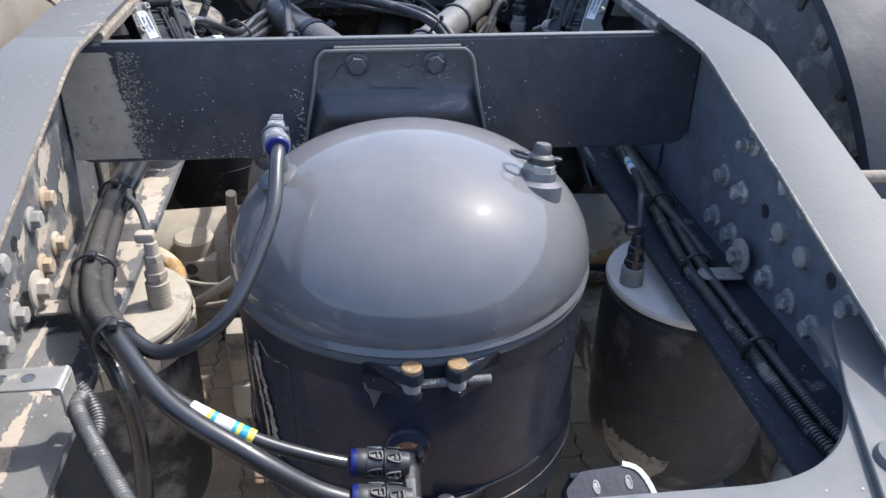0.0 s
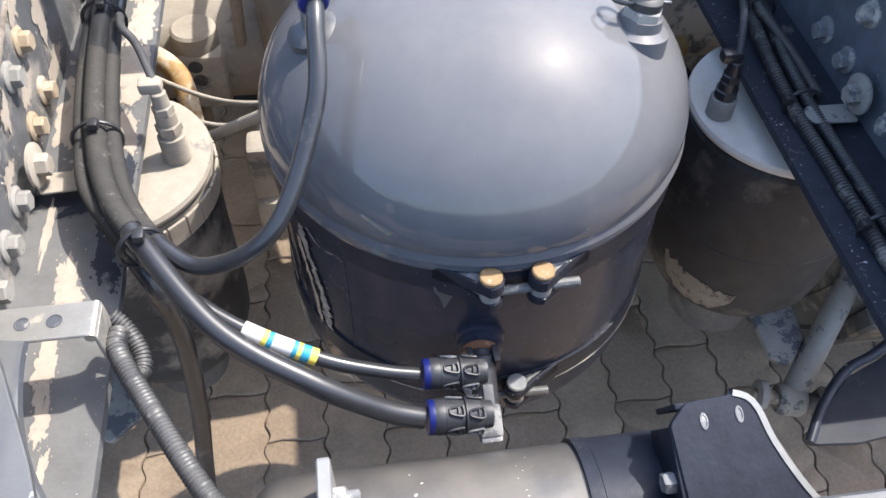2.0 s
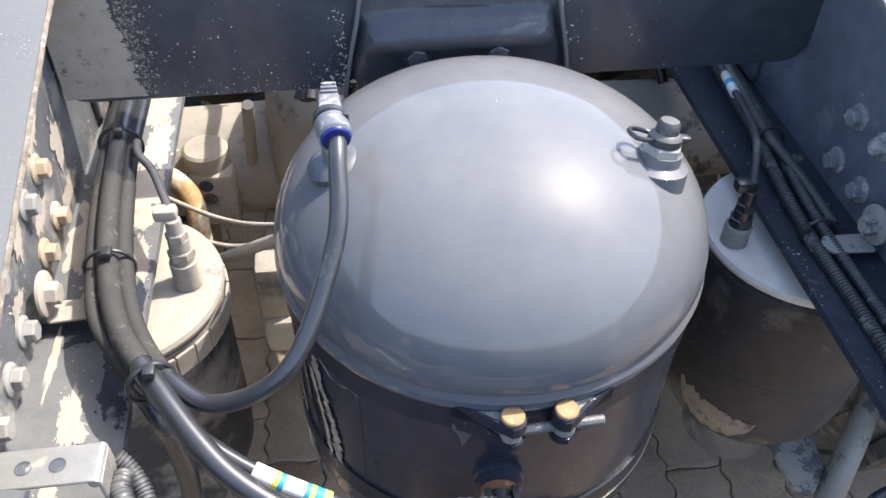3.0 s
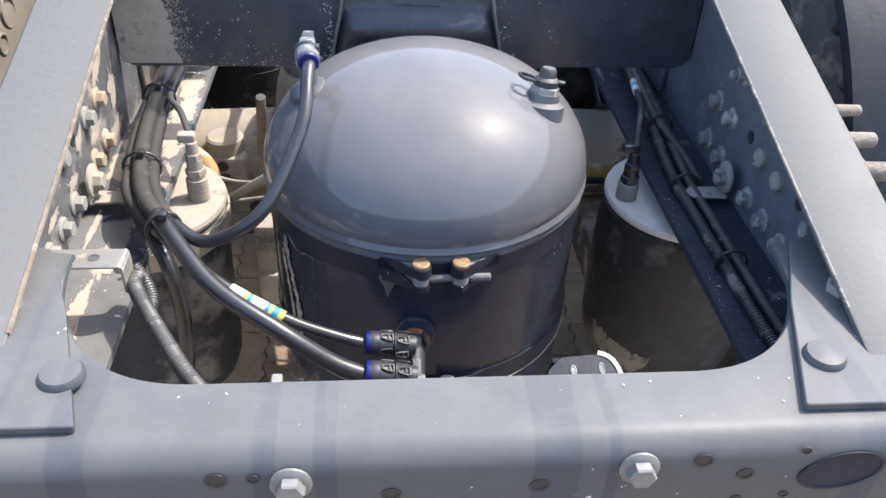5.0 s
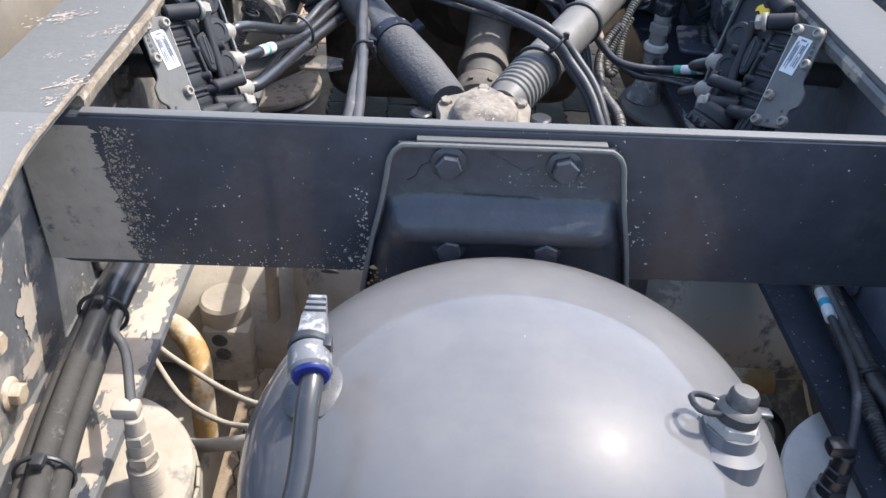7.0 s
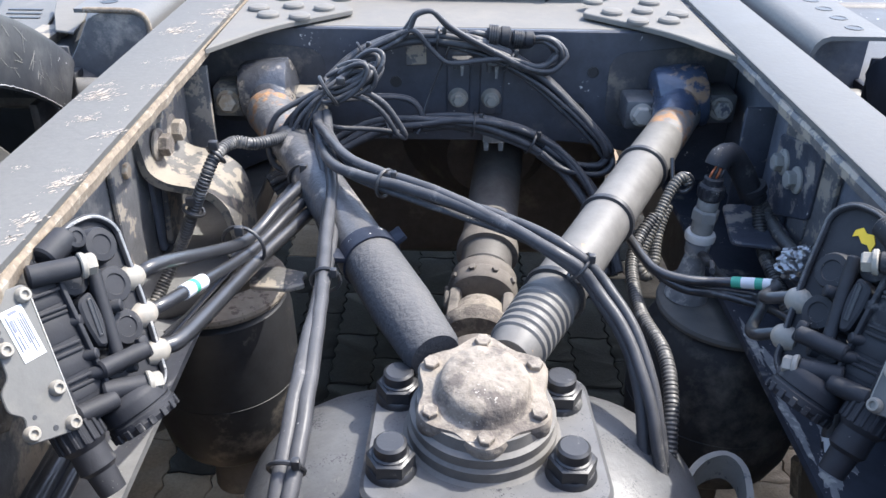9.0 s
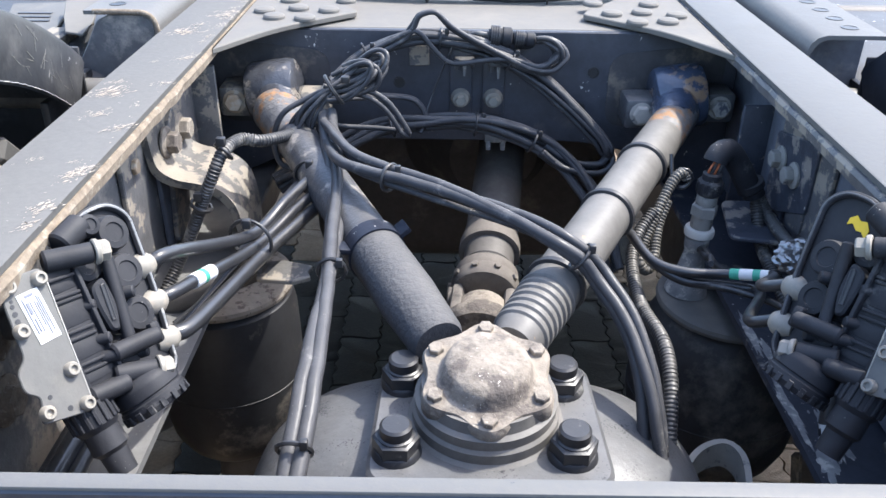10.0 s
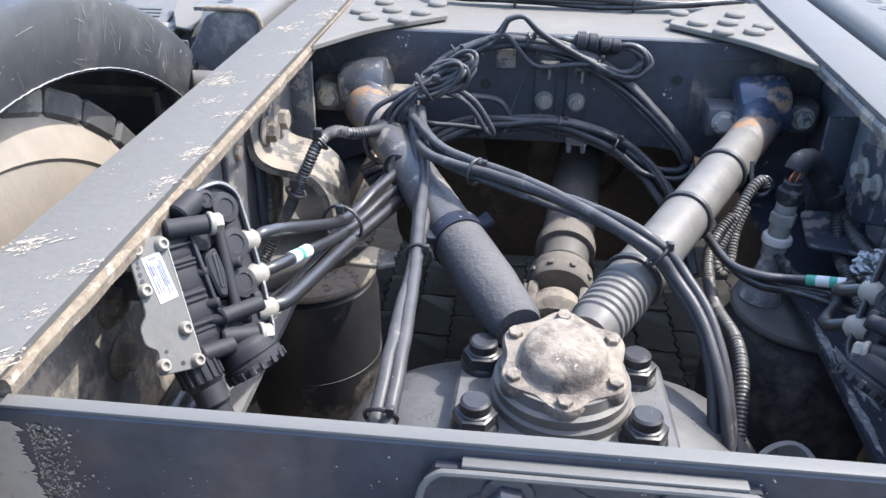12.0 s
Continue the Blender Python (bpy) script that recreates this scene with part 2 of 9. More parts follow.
    "flaked": surface("flaked_plate", (0.11, 0.11, 0.115), 0.5, dust=(0.28, 0.245, 0.20), dust_amount=0.20, dust_scale=28, chip=(0.30, 0.17, 0.08), chip_amount=0.22, chip_scale=22, bump=0.5, bump_scale=70, soft_edge=0.03),
    "alloy": surface("valve_plate_alloy", (0.118, 0.116, 0.110), 0.6, metal=0.1, second=(0.10, 0.098, 0.093), dust=(0.19, 0.175, 0.15), dust_amount=0.2, dust_scale=9, grain=0.08, soft_edge=0.3),
    "white_plastic": surface("white_plug", (0.245, 0.227, 0.195), 0.5, grain=0.06, dust=(0.30, 0.26, 0.21), dust_amount=0.15, dust_scale=40),
    "white": surface("label_white", (0.62, 0.62, 0.61), 0.5, grain=0.04, dust=(0.5, 0.48, 0.44), dust_amount=0.1, bump=0),
    "ink": surface("label_ink", (0.16, 0.17, 0.22), 0.6, grain=0.05, bump=0),
    "tape_yellow": surface("yellow_tape", (0.75, 0.60, 0.10), 0.5, grain=0.05, bump=0),
    "tape_blue": surface("blue_tape", (0.03, 0.30, 0.45), 0.5, grain=0.05, bump=0),
    "tape_green": surface("green_tape", (0.05, 0.33, 0.22), 0.5, grain=0.05, bump=0),
    "mark_yellow": surface("yellow_paint_mark", (0.78, 0.50, 0.02), 0.5, grain=0.06, bump=0),
    "orange_pipe": surface("ochre_pipe", (0.42, 0.25, 0.09), 0.6, dust=DUST, dust_amount=0.25, dust_scale=15),
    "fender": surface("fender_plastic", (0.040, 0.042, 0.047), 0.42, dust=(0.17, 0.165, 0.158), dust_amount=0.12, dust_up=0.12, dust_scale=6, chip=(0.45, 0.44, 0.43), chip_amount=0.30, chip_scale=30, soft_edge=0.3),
    "dark_steel": surface("dark_steel", (0.085, 0.079, 0.076), 0.55, dust=(0.22, 0.2, 0.17), dust_amount=0.14, dust_up=0.3, dust_scale=8, soft_edge=0.2),
    "shaft": surface("shaft_grey", (0.165, 0.147, 0.128), 0.8, second=(0.115, 0.10, 0.088), dust=(0.05, 0.046, 0.043), dust_amount=0.1, dust_scale=10, bump=0.3),
    "silver": surface("bare_steel", (0.36, 0.365, 0.37), 0.28, metal=0.9, second=(0.25, 0.25, 0.255), dust=(0.4, 0.37, 0.32), dust_amount=0.08, dust_scale=30),
    "paver": surface("concrete_paver", (0.265, 0.195, 0.135), 0.9, second=(0.185, 0.135, 0.093), dust=(0.39, 0.30, 0.21), dust_amount=0.25, dust_scale=5, chip=(0.13, 0.105, 0.08), chip_amount=0.27, chip_scale=60, bump=0.9, bump_scale=160, grain_scale=120, soft_edge=0.3),
    "ground": surface("worn_ground", (0.28, 0.225, 0.168), 0.95, second=(0.23, 0.18, 0.13), dust=(0.37, 0.30, 0.22), dust_amount=0.2, dust_scale=3, grain_scale=30, bump=0.6, soft_edge=0.3),
    "joint": surface("joint_sand", (0.105, 0.080, 0.058), 0.95, second=(0.075, 0.058, 0.043), grain_scale=30, bump=0.6),
}
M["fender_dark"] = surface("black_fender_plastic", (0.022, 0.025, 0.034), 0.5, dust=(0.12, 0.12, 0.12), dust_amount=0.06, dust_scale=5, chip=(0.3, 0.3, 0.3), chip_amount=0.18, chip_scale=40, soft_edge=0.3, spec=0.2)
M["speckled"] = surface("rust_speckled_plate", (0.20, 0.175, 0.145), 0.85, second=(0.14, 0.12, 0.10), dust=(0.07, 0.055, 0.045), dust_amount=0.16, dust_scale=60, chip=(0.30, 0.17, 0.08), chip_amount=0.26, chip_scale=60, bump=0.5, soft_edge=0.05)
M["spring_rubber"] = surface("half_dusty_rubber", (0.026, 0.027, 0.030), 0.42, dust=(0.24, 0.215, 0.18), dust_amount=0.1, dust_scale=4.0, bump=0.12, soft_edge=0.10, spec=0.35)
M["rough_sleeve"] = surface("pitted_sleeve", (0.060, 0.062, 0.068), 0.7, second=(0.050, 0.052, 0.058), dust=(0.28, 0.26, 0.235), dust_amount=0.04, dust_up=0.25, dust_scale=40, bump=1.0, bump_scale=190, soft_edge=0.25, spec=0.25)
M["rust_neck"] = surface("scaled_rusty_neck", (0.17, 0.165, 0.16), 0.4, second=(0.09, 0.09, 0.095), dust=(0.30, 0.16, 0.07), dust_amount=0.22, dust_scale=30, bump=1.0, bump_scale=160, soft_edge=0.08, coat=0.2)
M["casting"] = surface("flaking_casting", (0.115, 0.11, 0.105), 0.6, dust=(0.25, 0.22, 0.178), dust_amount=0.27, dust_scale=26, chip=(0.30, 0.17, 0.08), chip_amount=0.20, chip_scale=24, bump=0.6, bump_scale=80, soft_edge=0.03)
# flaked plate again, darkened to stand for shade on the right
M["shaded_plate"] = surface("shade_toned_plate", (0.055, 0.062, 0.082), 0.45, dust=(0.26, 0.23, 0.20), dust_amount=0.13, dust_scale=22, chip=(0.45, 0.43, 0.40), chip_amount=0.30, chip_scale=60, bump=0.4, soft_edge=0.04)
M["rust_web"] = surface("rusty_web", (0.135, 0.127, 0.118), 0.8, second=(0.085, 0.080, 0.077), dust=(0.30, 0.255, 0.20), dust_amount=0.24, dust_scale=14, chip=(0.20, 0.10, 0.05), chip_amount=0.3, chip_scale=26, bump=0.8, bump_scale=80, soft_edge=0.08)
# near-black paver tone: the shade under the truck put into the colour
M["paver_shade"] = surface("shade_dark_paver", (0.026, 0.024, 0.023), 0.7, second=(0.018, 0.017, 0.017), dust=(0.045, 0.040, 0.035), dust_amount=0.18, dust_scale=9, bump=0.8, bump_scale=160, grain_scale=90, soft_edge=0.2, spec=0.25)
M["seal"] = surface("rusty_seal", (0.22, 0.10, 0.045), 0.7, second=(0.12, 0.06, 0.03), dust=(0.40, 0.34, 0.28), dust_amount=0.14, dust_scale=60, bump=0.5)
M["fitting"] = surface("worn_black_fitting", (0.022, 0.024, 0.031), 0.42, dust=(0.17, 0.165, 0.16), dust_amount=0.06, dust_up=0.12, dust_scale=40, chip=(0.42, 0.41, 0.39), chip_amount=0.24, chip_scale=90, bump=0.25, soft_edge=0.2)
M["worn_grey"] = surface("scuffed_grey_plastic", (0.13, 0.13, 0.135), 0.5, second=(0.08, 0.082, 0.09), dust=(0.30, 0.295, 0.285), dust_amount=0.17, dust_scale=60, bump=0.3, soft_edge=0.06)
M["bare_wire"] = surface("orange_wire", (0.45, 0.13, 0.05), 0.5, grain=0.05, bump=0)
M["old_conduit"] = surface("sun_bleached_conduit", (0.115, 0.105, 0.088), 0.5, second=(0.075, 0.070, 0.062), dust=(0.27, 0.25, 0.21), dust_amount=0.10, dust_scale=30, soft_edge=0.15)
M["worn_link"] = surface("chipped_link_paint", (0.20, 0.19, 0.172), 0.6, second=(0.15, 0.143, 0.13), dust=(0.055, 0.058, 0.068), dust_amount=0.13, dust_scale=26, bump=0.3, soft_edge=0.03)
M["sheath"] = surface("dusty_sheath", (0.042, 0.040, 0.038), 0.75, second=(0.030, 0.029, 0.028), dust=(0.15, 0.138, 0.12), dust_amount=0.10, dust_up=0.22, dust_scale=40, bump=0.4, bump_scale=200, soft_edge=0.12, spec=0.2)
M["dust_patch"] = surface("dried_dust", (0.42, 0.36, 0.295), 0.9, second=(0.34, 0.29, 0.235), dust=(0.10, 0.10, 0.115), dust_amount=0.06, dust_scale=70, bump=0.2, soft_edge=0.12)


# ---------------------------------------------------------------- building helpers
def speckles(name, parent, m, n, where, size, mat, seed, label=""):
    """Flakes of paint or dust on the xy plane of m; where(rng) gives a place, size the largest reach."""
    rng = random.Random(seed)
    verts, faces = [], []
    for _ in range(n):
        x, y = where(rng)
        s, turn, k0 = size * rng.random() ** 2.2 + size * 0.12, rng.uniform(0, 6.3), len(verts)
        long = rng.uniform(0.5, 1.0)
        for j in range(6):
            a = math.tau * j / 6
            u, v = s * rng.uniform(0.2, 1.0) * math.cos(a), s * long * rng.uniform(0.2, 1.0) * math.sin(a)
            verts.append(m @ Vector((x + u * math.cos(turn) - v * math.sin(turn), y + u * math.sin(turn) + v * math.cos(turn), 0)))
        faces.append(tuple(range(k0, k0 + 6)))
    me = bpy.data.meshes.new(name)
    me.from_pydata(verts, [], faces)
    me.materials.append(M[mat])
    return tagged(hang(new(name, me), parent), label, kind="stuff")



def flakes(name, parent, m, centres, mat, seed, label=""):
    """Patches of scraped paint on the xy plane of m: jagged slanting streaks round each (x, y, size)."""
    rng = random.Random(seed)
    verts, faces = [], []
    for cx, cy, size in centres:
        turn = rng.uniform(0.75, 1.05)
        for _ in range(int(14 + 34 * size)):
            a, b = rng.gauss(0, 0.011) * size, rng.gauss(0, 0.0065) * size
            x, y = cx + a * math.cos(turn) - b * math.sin(turn), cy + a * math.sin(turn) + b * math.cos(turn)
            long, wide, k0 = size * (0.0007 + 0.0050 * rng.random() ** 2.5), size * (0.0004 + 0.0016 * rng.random() ** 2), len(verts)
            steps = 6
            edge = [(long * (2 * j / steps - 1), wide * rng.uniform(0.2, 1.0) * math.sin(math.pi * (j + 0.4) / (steps + 0.8))) for j in range(steps + 1)]
            edge += [(u, -wide * rng.uniform(0.2, 1.0) * math.sin(math.pi * (j + 0.4) / (steps + 0.8))) for j, (u, _v) in reversed(list(enumerate(edge)))]
            for u, v in edge:
                verts.append(m @ Vector((x + u * math.cos(turn) - v * math.sin(turn), y + u * math.sin(turn) + v * math.cos(turn), 0.000012 * (len(faces) % 60))))
            faces.append(tuple(range(k0, len(verts))))
    me = bpy.data.meshes.new(name)
    me.from_pydata(verts, [], faces)
    me.materials.append(M[mat])
    return tagged(hang(new(name, me), parent), label, kind="stuff")


def blotches(name, parent, m, spots, mat, seed, label=""):
    """Ragged patches of dried dust or bared paint on the xy plane of m, each (x, y, half length, half width, turn)."""
    rng = random.Random(seed)
    verts, faces = [], []

    def one(x, y, long, wide, turn, n):
        k0, key = len(verts), rng.uniform(0, 50)
        c, s = math.cos(turn), math.sin(turn)
        verts.append(m @ Vector((x, y, 0.00002 * (len(faces) % 40))))
        for j in range(n):
            a = math.tau * j / n
            f = 1 + 0.55 * noise.noise((math.cos(a) * 1.3 + key, math.sin(a) * 1.3, 0)) + 0.35 * noise.noise((math.cos(a) * 5 + key, math.sin(a) * 5, 3)) + 0.22 * noise.noise((math.cos(a) * 15 + key, math.sin(a) * 15, 6))
            u, v = long * f * math.cos(a), wide * f * math.sin(a)
            verts.append(m @ Vector((x + u * c - v * s, y + u * s + v * c, 0.00002 * (len(faces) % 40))))
        faces.extend((k0, k0 + 1 + j, k0 + 1 + (j + 1) % n) for j in range(n))

    for x, y, long, wide, turn in spots:
        one(x, y, long, wide, turn, 64)
        for _ in range(14):
            a, f = rng.uniform(0, math.tau), rng.uniform(0.9, 1.5)
            u, v, q = long * f * math.cos(a), wide * f * math.sin(a), min(long, wide) * rng.uniform(0.02, 0.13)
            one(x + u * math.cos(turn) - v * math.sin(turn), y + u * math.sin(turn) + v * math.cos(turn), q * rng.uniform(1, 2.2), q, turn + rng.uniform(-0.5, 0.5), 9)
    me = bpy.data.meshes.new(name)
    me.from_pydata(verts, [], faces)
    me.materials.append(M[mat])
    return tagged(hang(new(name, me), parent), label, kind="stuff")


def mesh_from(bm, name, mat, sharp=32):
    me = bpy.data.meshes.new(name)
    bmesh.ops.recalc_face_normals(bm, faces=bm.faces)
    bm.to_mesh(me)
    bm.free()
    me.materials.append(M[mat])
    me.polygons.foreach_set("use_smooth", [True] * len(me.polygons))
    me.set_sharp_from_angle(angle=radians(sharp))
    return me


def thing(name, loc, label, category, group="", kind=""):
    """The empty at the base of a thing with parts."""
    ob = new(name)
    ob.location = loc
    ob.empty_display_size = 0.02
    return tagged(ob, label, category, group, kind)


def hang(ob, parent):
    ob.parent = parent
    if parent.type == "EMPTY":
        ob.matrix_parent_inverse = Matrix.Translation(parent.location).inverted()
    return ob


def part(name, bm, mat, parent, label="", sharp=32):
    ob = hang(new(name, mesh_from(bm, name, mat, sharp)), parent)
    return tagged(ob, label)


def put(name, me, parent, m, label=""):
    """One more object on a shared mesh."""
    ob = hang(new(name, me), parent)
    ob.matrix_basis = m
    return tagged(ob, label)


def solo(name, bm, mat, label, category, group="", kind="", sharp=32):
    return tagged(new(name, mesh_from(bm, name, mat, sharp)), label, category, group, kind)


def merge(bm, other, m=Matrix()):
    me = bpy.data.meshes.new("tmp")
    other.to_mesh(me)
    other.free()
    me.transform(m)
    bm.from_mesh(me)
    bpy.data.meshes.remove(me)
    return bm


def axes(origin, z, x=None):
    """The pose whose z axis points along z (and its x as near to x as can be)."""
    z = Vector(z).normalized()
    x = Vector(x) if x else (Vector((1, 0, 0)) if abs(z.x) < 0.9 else Vector((0, 1, 0)))
    x = (x - x.dot(z) * z).normalized()
    y = z.cross(x)
    m = Matrix((x, y, z)).transposed().to_4x4()
    m.translation = Vector(origin)
    return m


def box(bm, centre, size, bevel=0.002, m=Matrix(), seg=2):
    t = bmesh.new()
    bmesh.ops.create_cube(t, size=1.0)
    bmesh.ops.scale(t, vec=Vector(size), verts=t.verts)
    if bevel:
        bmesh.ops.bevel(t, geom=t.edges[:], offset=min(bevel, min(size) * 0.45), segments=seg, profile=0.5, affect="EDGES")
    return merge(bm, t, m @ Matrix.Translation(Vector(centre)))


def lathe(bm, profile, m=Matrix(), seg=24, twist=0.0):
    """A profile of (radius, height) turned round the z axis of m."""
    rings = []
    for r, z in profile:
        if r < 1e-6:
            rings.append([bm.verts.new(m @ Vector((0, 0, z)))])
        else:
            rings.append([bm.verts.new(m @ Vector((r * math.cos(twist + math.tau * k / seg), r * math.sin(twist + math.tau * k / seg), z))) for k in range(seg)])
    for a, b in zip(rings, rings[1:]):
        for k in range(seg):
            j = (k + 1) % seg
            if len(a) == 1 and len(b) == 1:
                continue
            if len(a) == 1:
                bm.faces.new((a[0], b[j], b[k]))
            elif len(b) == 1:
                bm.faces.new((a[k], a[j], b[0]))
            else:
                bm.faces.new((a[k], a[j], b[j], b[k]))
    for ring in (rings[0], rings[-1]):
        if len(ring) > 2:
            bm.faces.new(ring)
    return bm


def rod(bm, a, b, r, r2=None, seg=16, edge=0.0):
    a, b = Vector(a), Vector(b)
    h, r2 = (b - a).length, r if r2 is None else r2
    prof = [(r - edge, 0), (r, edge), (r2, h - edge), (r2 - edge, h)] if edge else [(r, 0), (r2, h)]
    return lathe(bm, prof, axes(a, b - a), seg)


def hexa(bm, a, b, r, chamfer=0.15):
    """A hexagonal head or nut from a to b."""
    a, b = Vector(a), Vector(b)
    h = (b - a).length
    return lathe(bm, [(r, 0), (r, h * (1 - chamfer)), (r * 0.88, h)], axes(a, b - a), 6)


def plate(bm, outline, thick, m=Matrix(), bevel=0.0015):
    """An outline in the xy plane of m, given as (x, y), thickened along its z."""
    t = bmesh.new()
    f = t.faces.new([t.verts.new((x, y, 0)) for x, y in outline])
    out = bmesh.ops.extrude_face_region(t, geom=[f])
    bmesh.ops.translate(t, vec=(0, 0, thick), verts=[v for v in out["geom"] if isinstance(v, bmesh.types.BMVert)])
    bmesh.ops.recalc_face_normals(t, faces=t.faces)
    if bevel:
        rim = [e for e in t.edges if abs(e.verts[0].co.z - e.verts[1].co.z) < 1e-6]
        bmesh.ops.bevel(t, geom=rim, offset=bevel, segments=1, affect="EDGES")
    return merge(bm, t, m)


def rounded(points, radius, steps=5):
    """A polygon with its corners rounded; radius is one number or one a corner."""
    out, n = [], len(points)
    for i, p in enumerate(points):
        r = radius[i] if isinstance(radius, (list, tuple)) else radius
        p, a, b = Vector(p), Vector(points[i - 1]), Vector(points[(i + 1) % n])
        if r <= 0:
            out.append(tuple(p))
            continue
        u, v = (a - p).normalized(), (b - p).normalized()
        d = min(r, (a - p).length * 0.49, (b - p).length * 0.49)
        s, e = p + u * d, p + v * d
        for k in range(steps + 1):
            f = k / steps
            out.append(tuple(s * (1 - f) ** 2 + p * 2 * f * (1 - f) + e * f * f))
    return out


def glide(points, step=0.006):
    """A smooth line through the points."""
    p = [Vector(q) for q in points]
    p = [2 * p[0] - p[1], *p, 2 * p[-1] - p[-2]]
    out = []
    for i in range(1, len(p) - 2):
        a, b, c, d = p[i - 1:i + 3]
        n = max(2, int((c - b).length / step))
        for k in range(n):
            u = k / n
            out.append(0.5 * (2 * b + (c - a) * u + (2 * a - 5 * b + 4 * c - d) * u * u + (3 * b - a - 3 * c + d) * u ** 3))
    out.append(p[-2])
    return out


def tube(bm, line, r, seg=10, ripple=0.0, pitch=0.004):
    """A round tube along a dense line; ripple makes it a corrugated one."""
    if ripple:
        fine, run = [line[0]], 0.0
        for a, b in zip(line, line[1:]):
            n = max(1, round((b - a).length / (pitch / 4)))
            fine += [a.lerp(b, k / n) for k in range(1, n + 1)]
        line = fine
    side, rings, run = None, [], 0.0
    for i, p in enumerate(line):
        way = (line[min(i + 1, len(line) - 1)] - line[max(i - 1, 0)]).normalized()
        if side is None:
            side = way.orthogonal().normalized()
        side = (side - side.dot(way) * way).normalized()
        other = way.cross(side)
        run += (p - line[i - 1]).length if i else 0.0
        rr = r * (1 + ripple * (1 if math.sin(math.tau * run / pitch) > 0 else -1)) if ripple else r
        rings.append([bm.verts.new(p + rr * (side * math.cos(math.tau * k / seg) + other * math.sin(math.tau * k / seg))) for k in range(seg)])
    for a, b in zip(rings, rings[1:]):
        for k in range(seg):
            bm.faces.new((a[k], a[(k + 1) % seg], b[(k + 1) % seg], b[k]))
    bm.faces.new(rings[0]), bm.faces.new(rings[-1])
    return bm


def ring(bm, centre, way, r, wire, seg=20):
    """A tie or band round a bundle."""
    m = axes(centre, way)
    line = [m @ Vector((r * math.cos(math.tau * k / seg), r * math.sin(math.tau * k / seg), 0)) for k in range(seg + 1)]
    return tube(bm, line, wire, 6)


def bolt_mesh(mat, r=0.0105, flange=0.0155, tip=False):
    """A flanged hexagon head that stands on the xy plane."""
    bm = bmesh.new()
    lathe(bm, [(flange, 0), (flange, 0.0022), (flange * 0.8, 0.0042), (0, 0.0042)], seg=18)
    hexa(bm, (0, 0, 0.003), (0, 0, 0.0135), r)
    if tip:
        rod(bm, (0, 0, 0.012), (0, 0, 0.022), r * 0.58, seg=12, edge=0.001)
    return mesh_from(bm, "bolt_" + mat, mat)


# ---------------------------------------------------------------- the frame of the truck
RAIL_TOP, RAIL_LOW = 1.090, 0.811
KINK_Y, SLOPE, END_Y = 0.965, 0.280, 0.385
FLANGE_X = 0.334
BOLTS = {k: bolt_mesh(k) for k in ("yellow_bolt", "pale_bolt", "dark_bolt", "grey_bolt")}
BOLTS["rust_bolt"] = bolt_mesh("rust", 0.016, 0.024)
BOLT_TIP = bolt_mesh("grey_bolt", tip=True)


def rail_top(y, side=1):
    kink = KINK_Y - 0.018 * side
    return RAIL_TOP if y >= kink else RAIL_TOP - SLOPE * (kink - y)


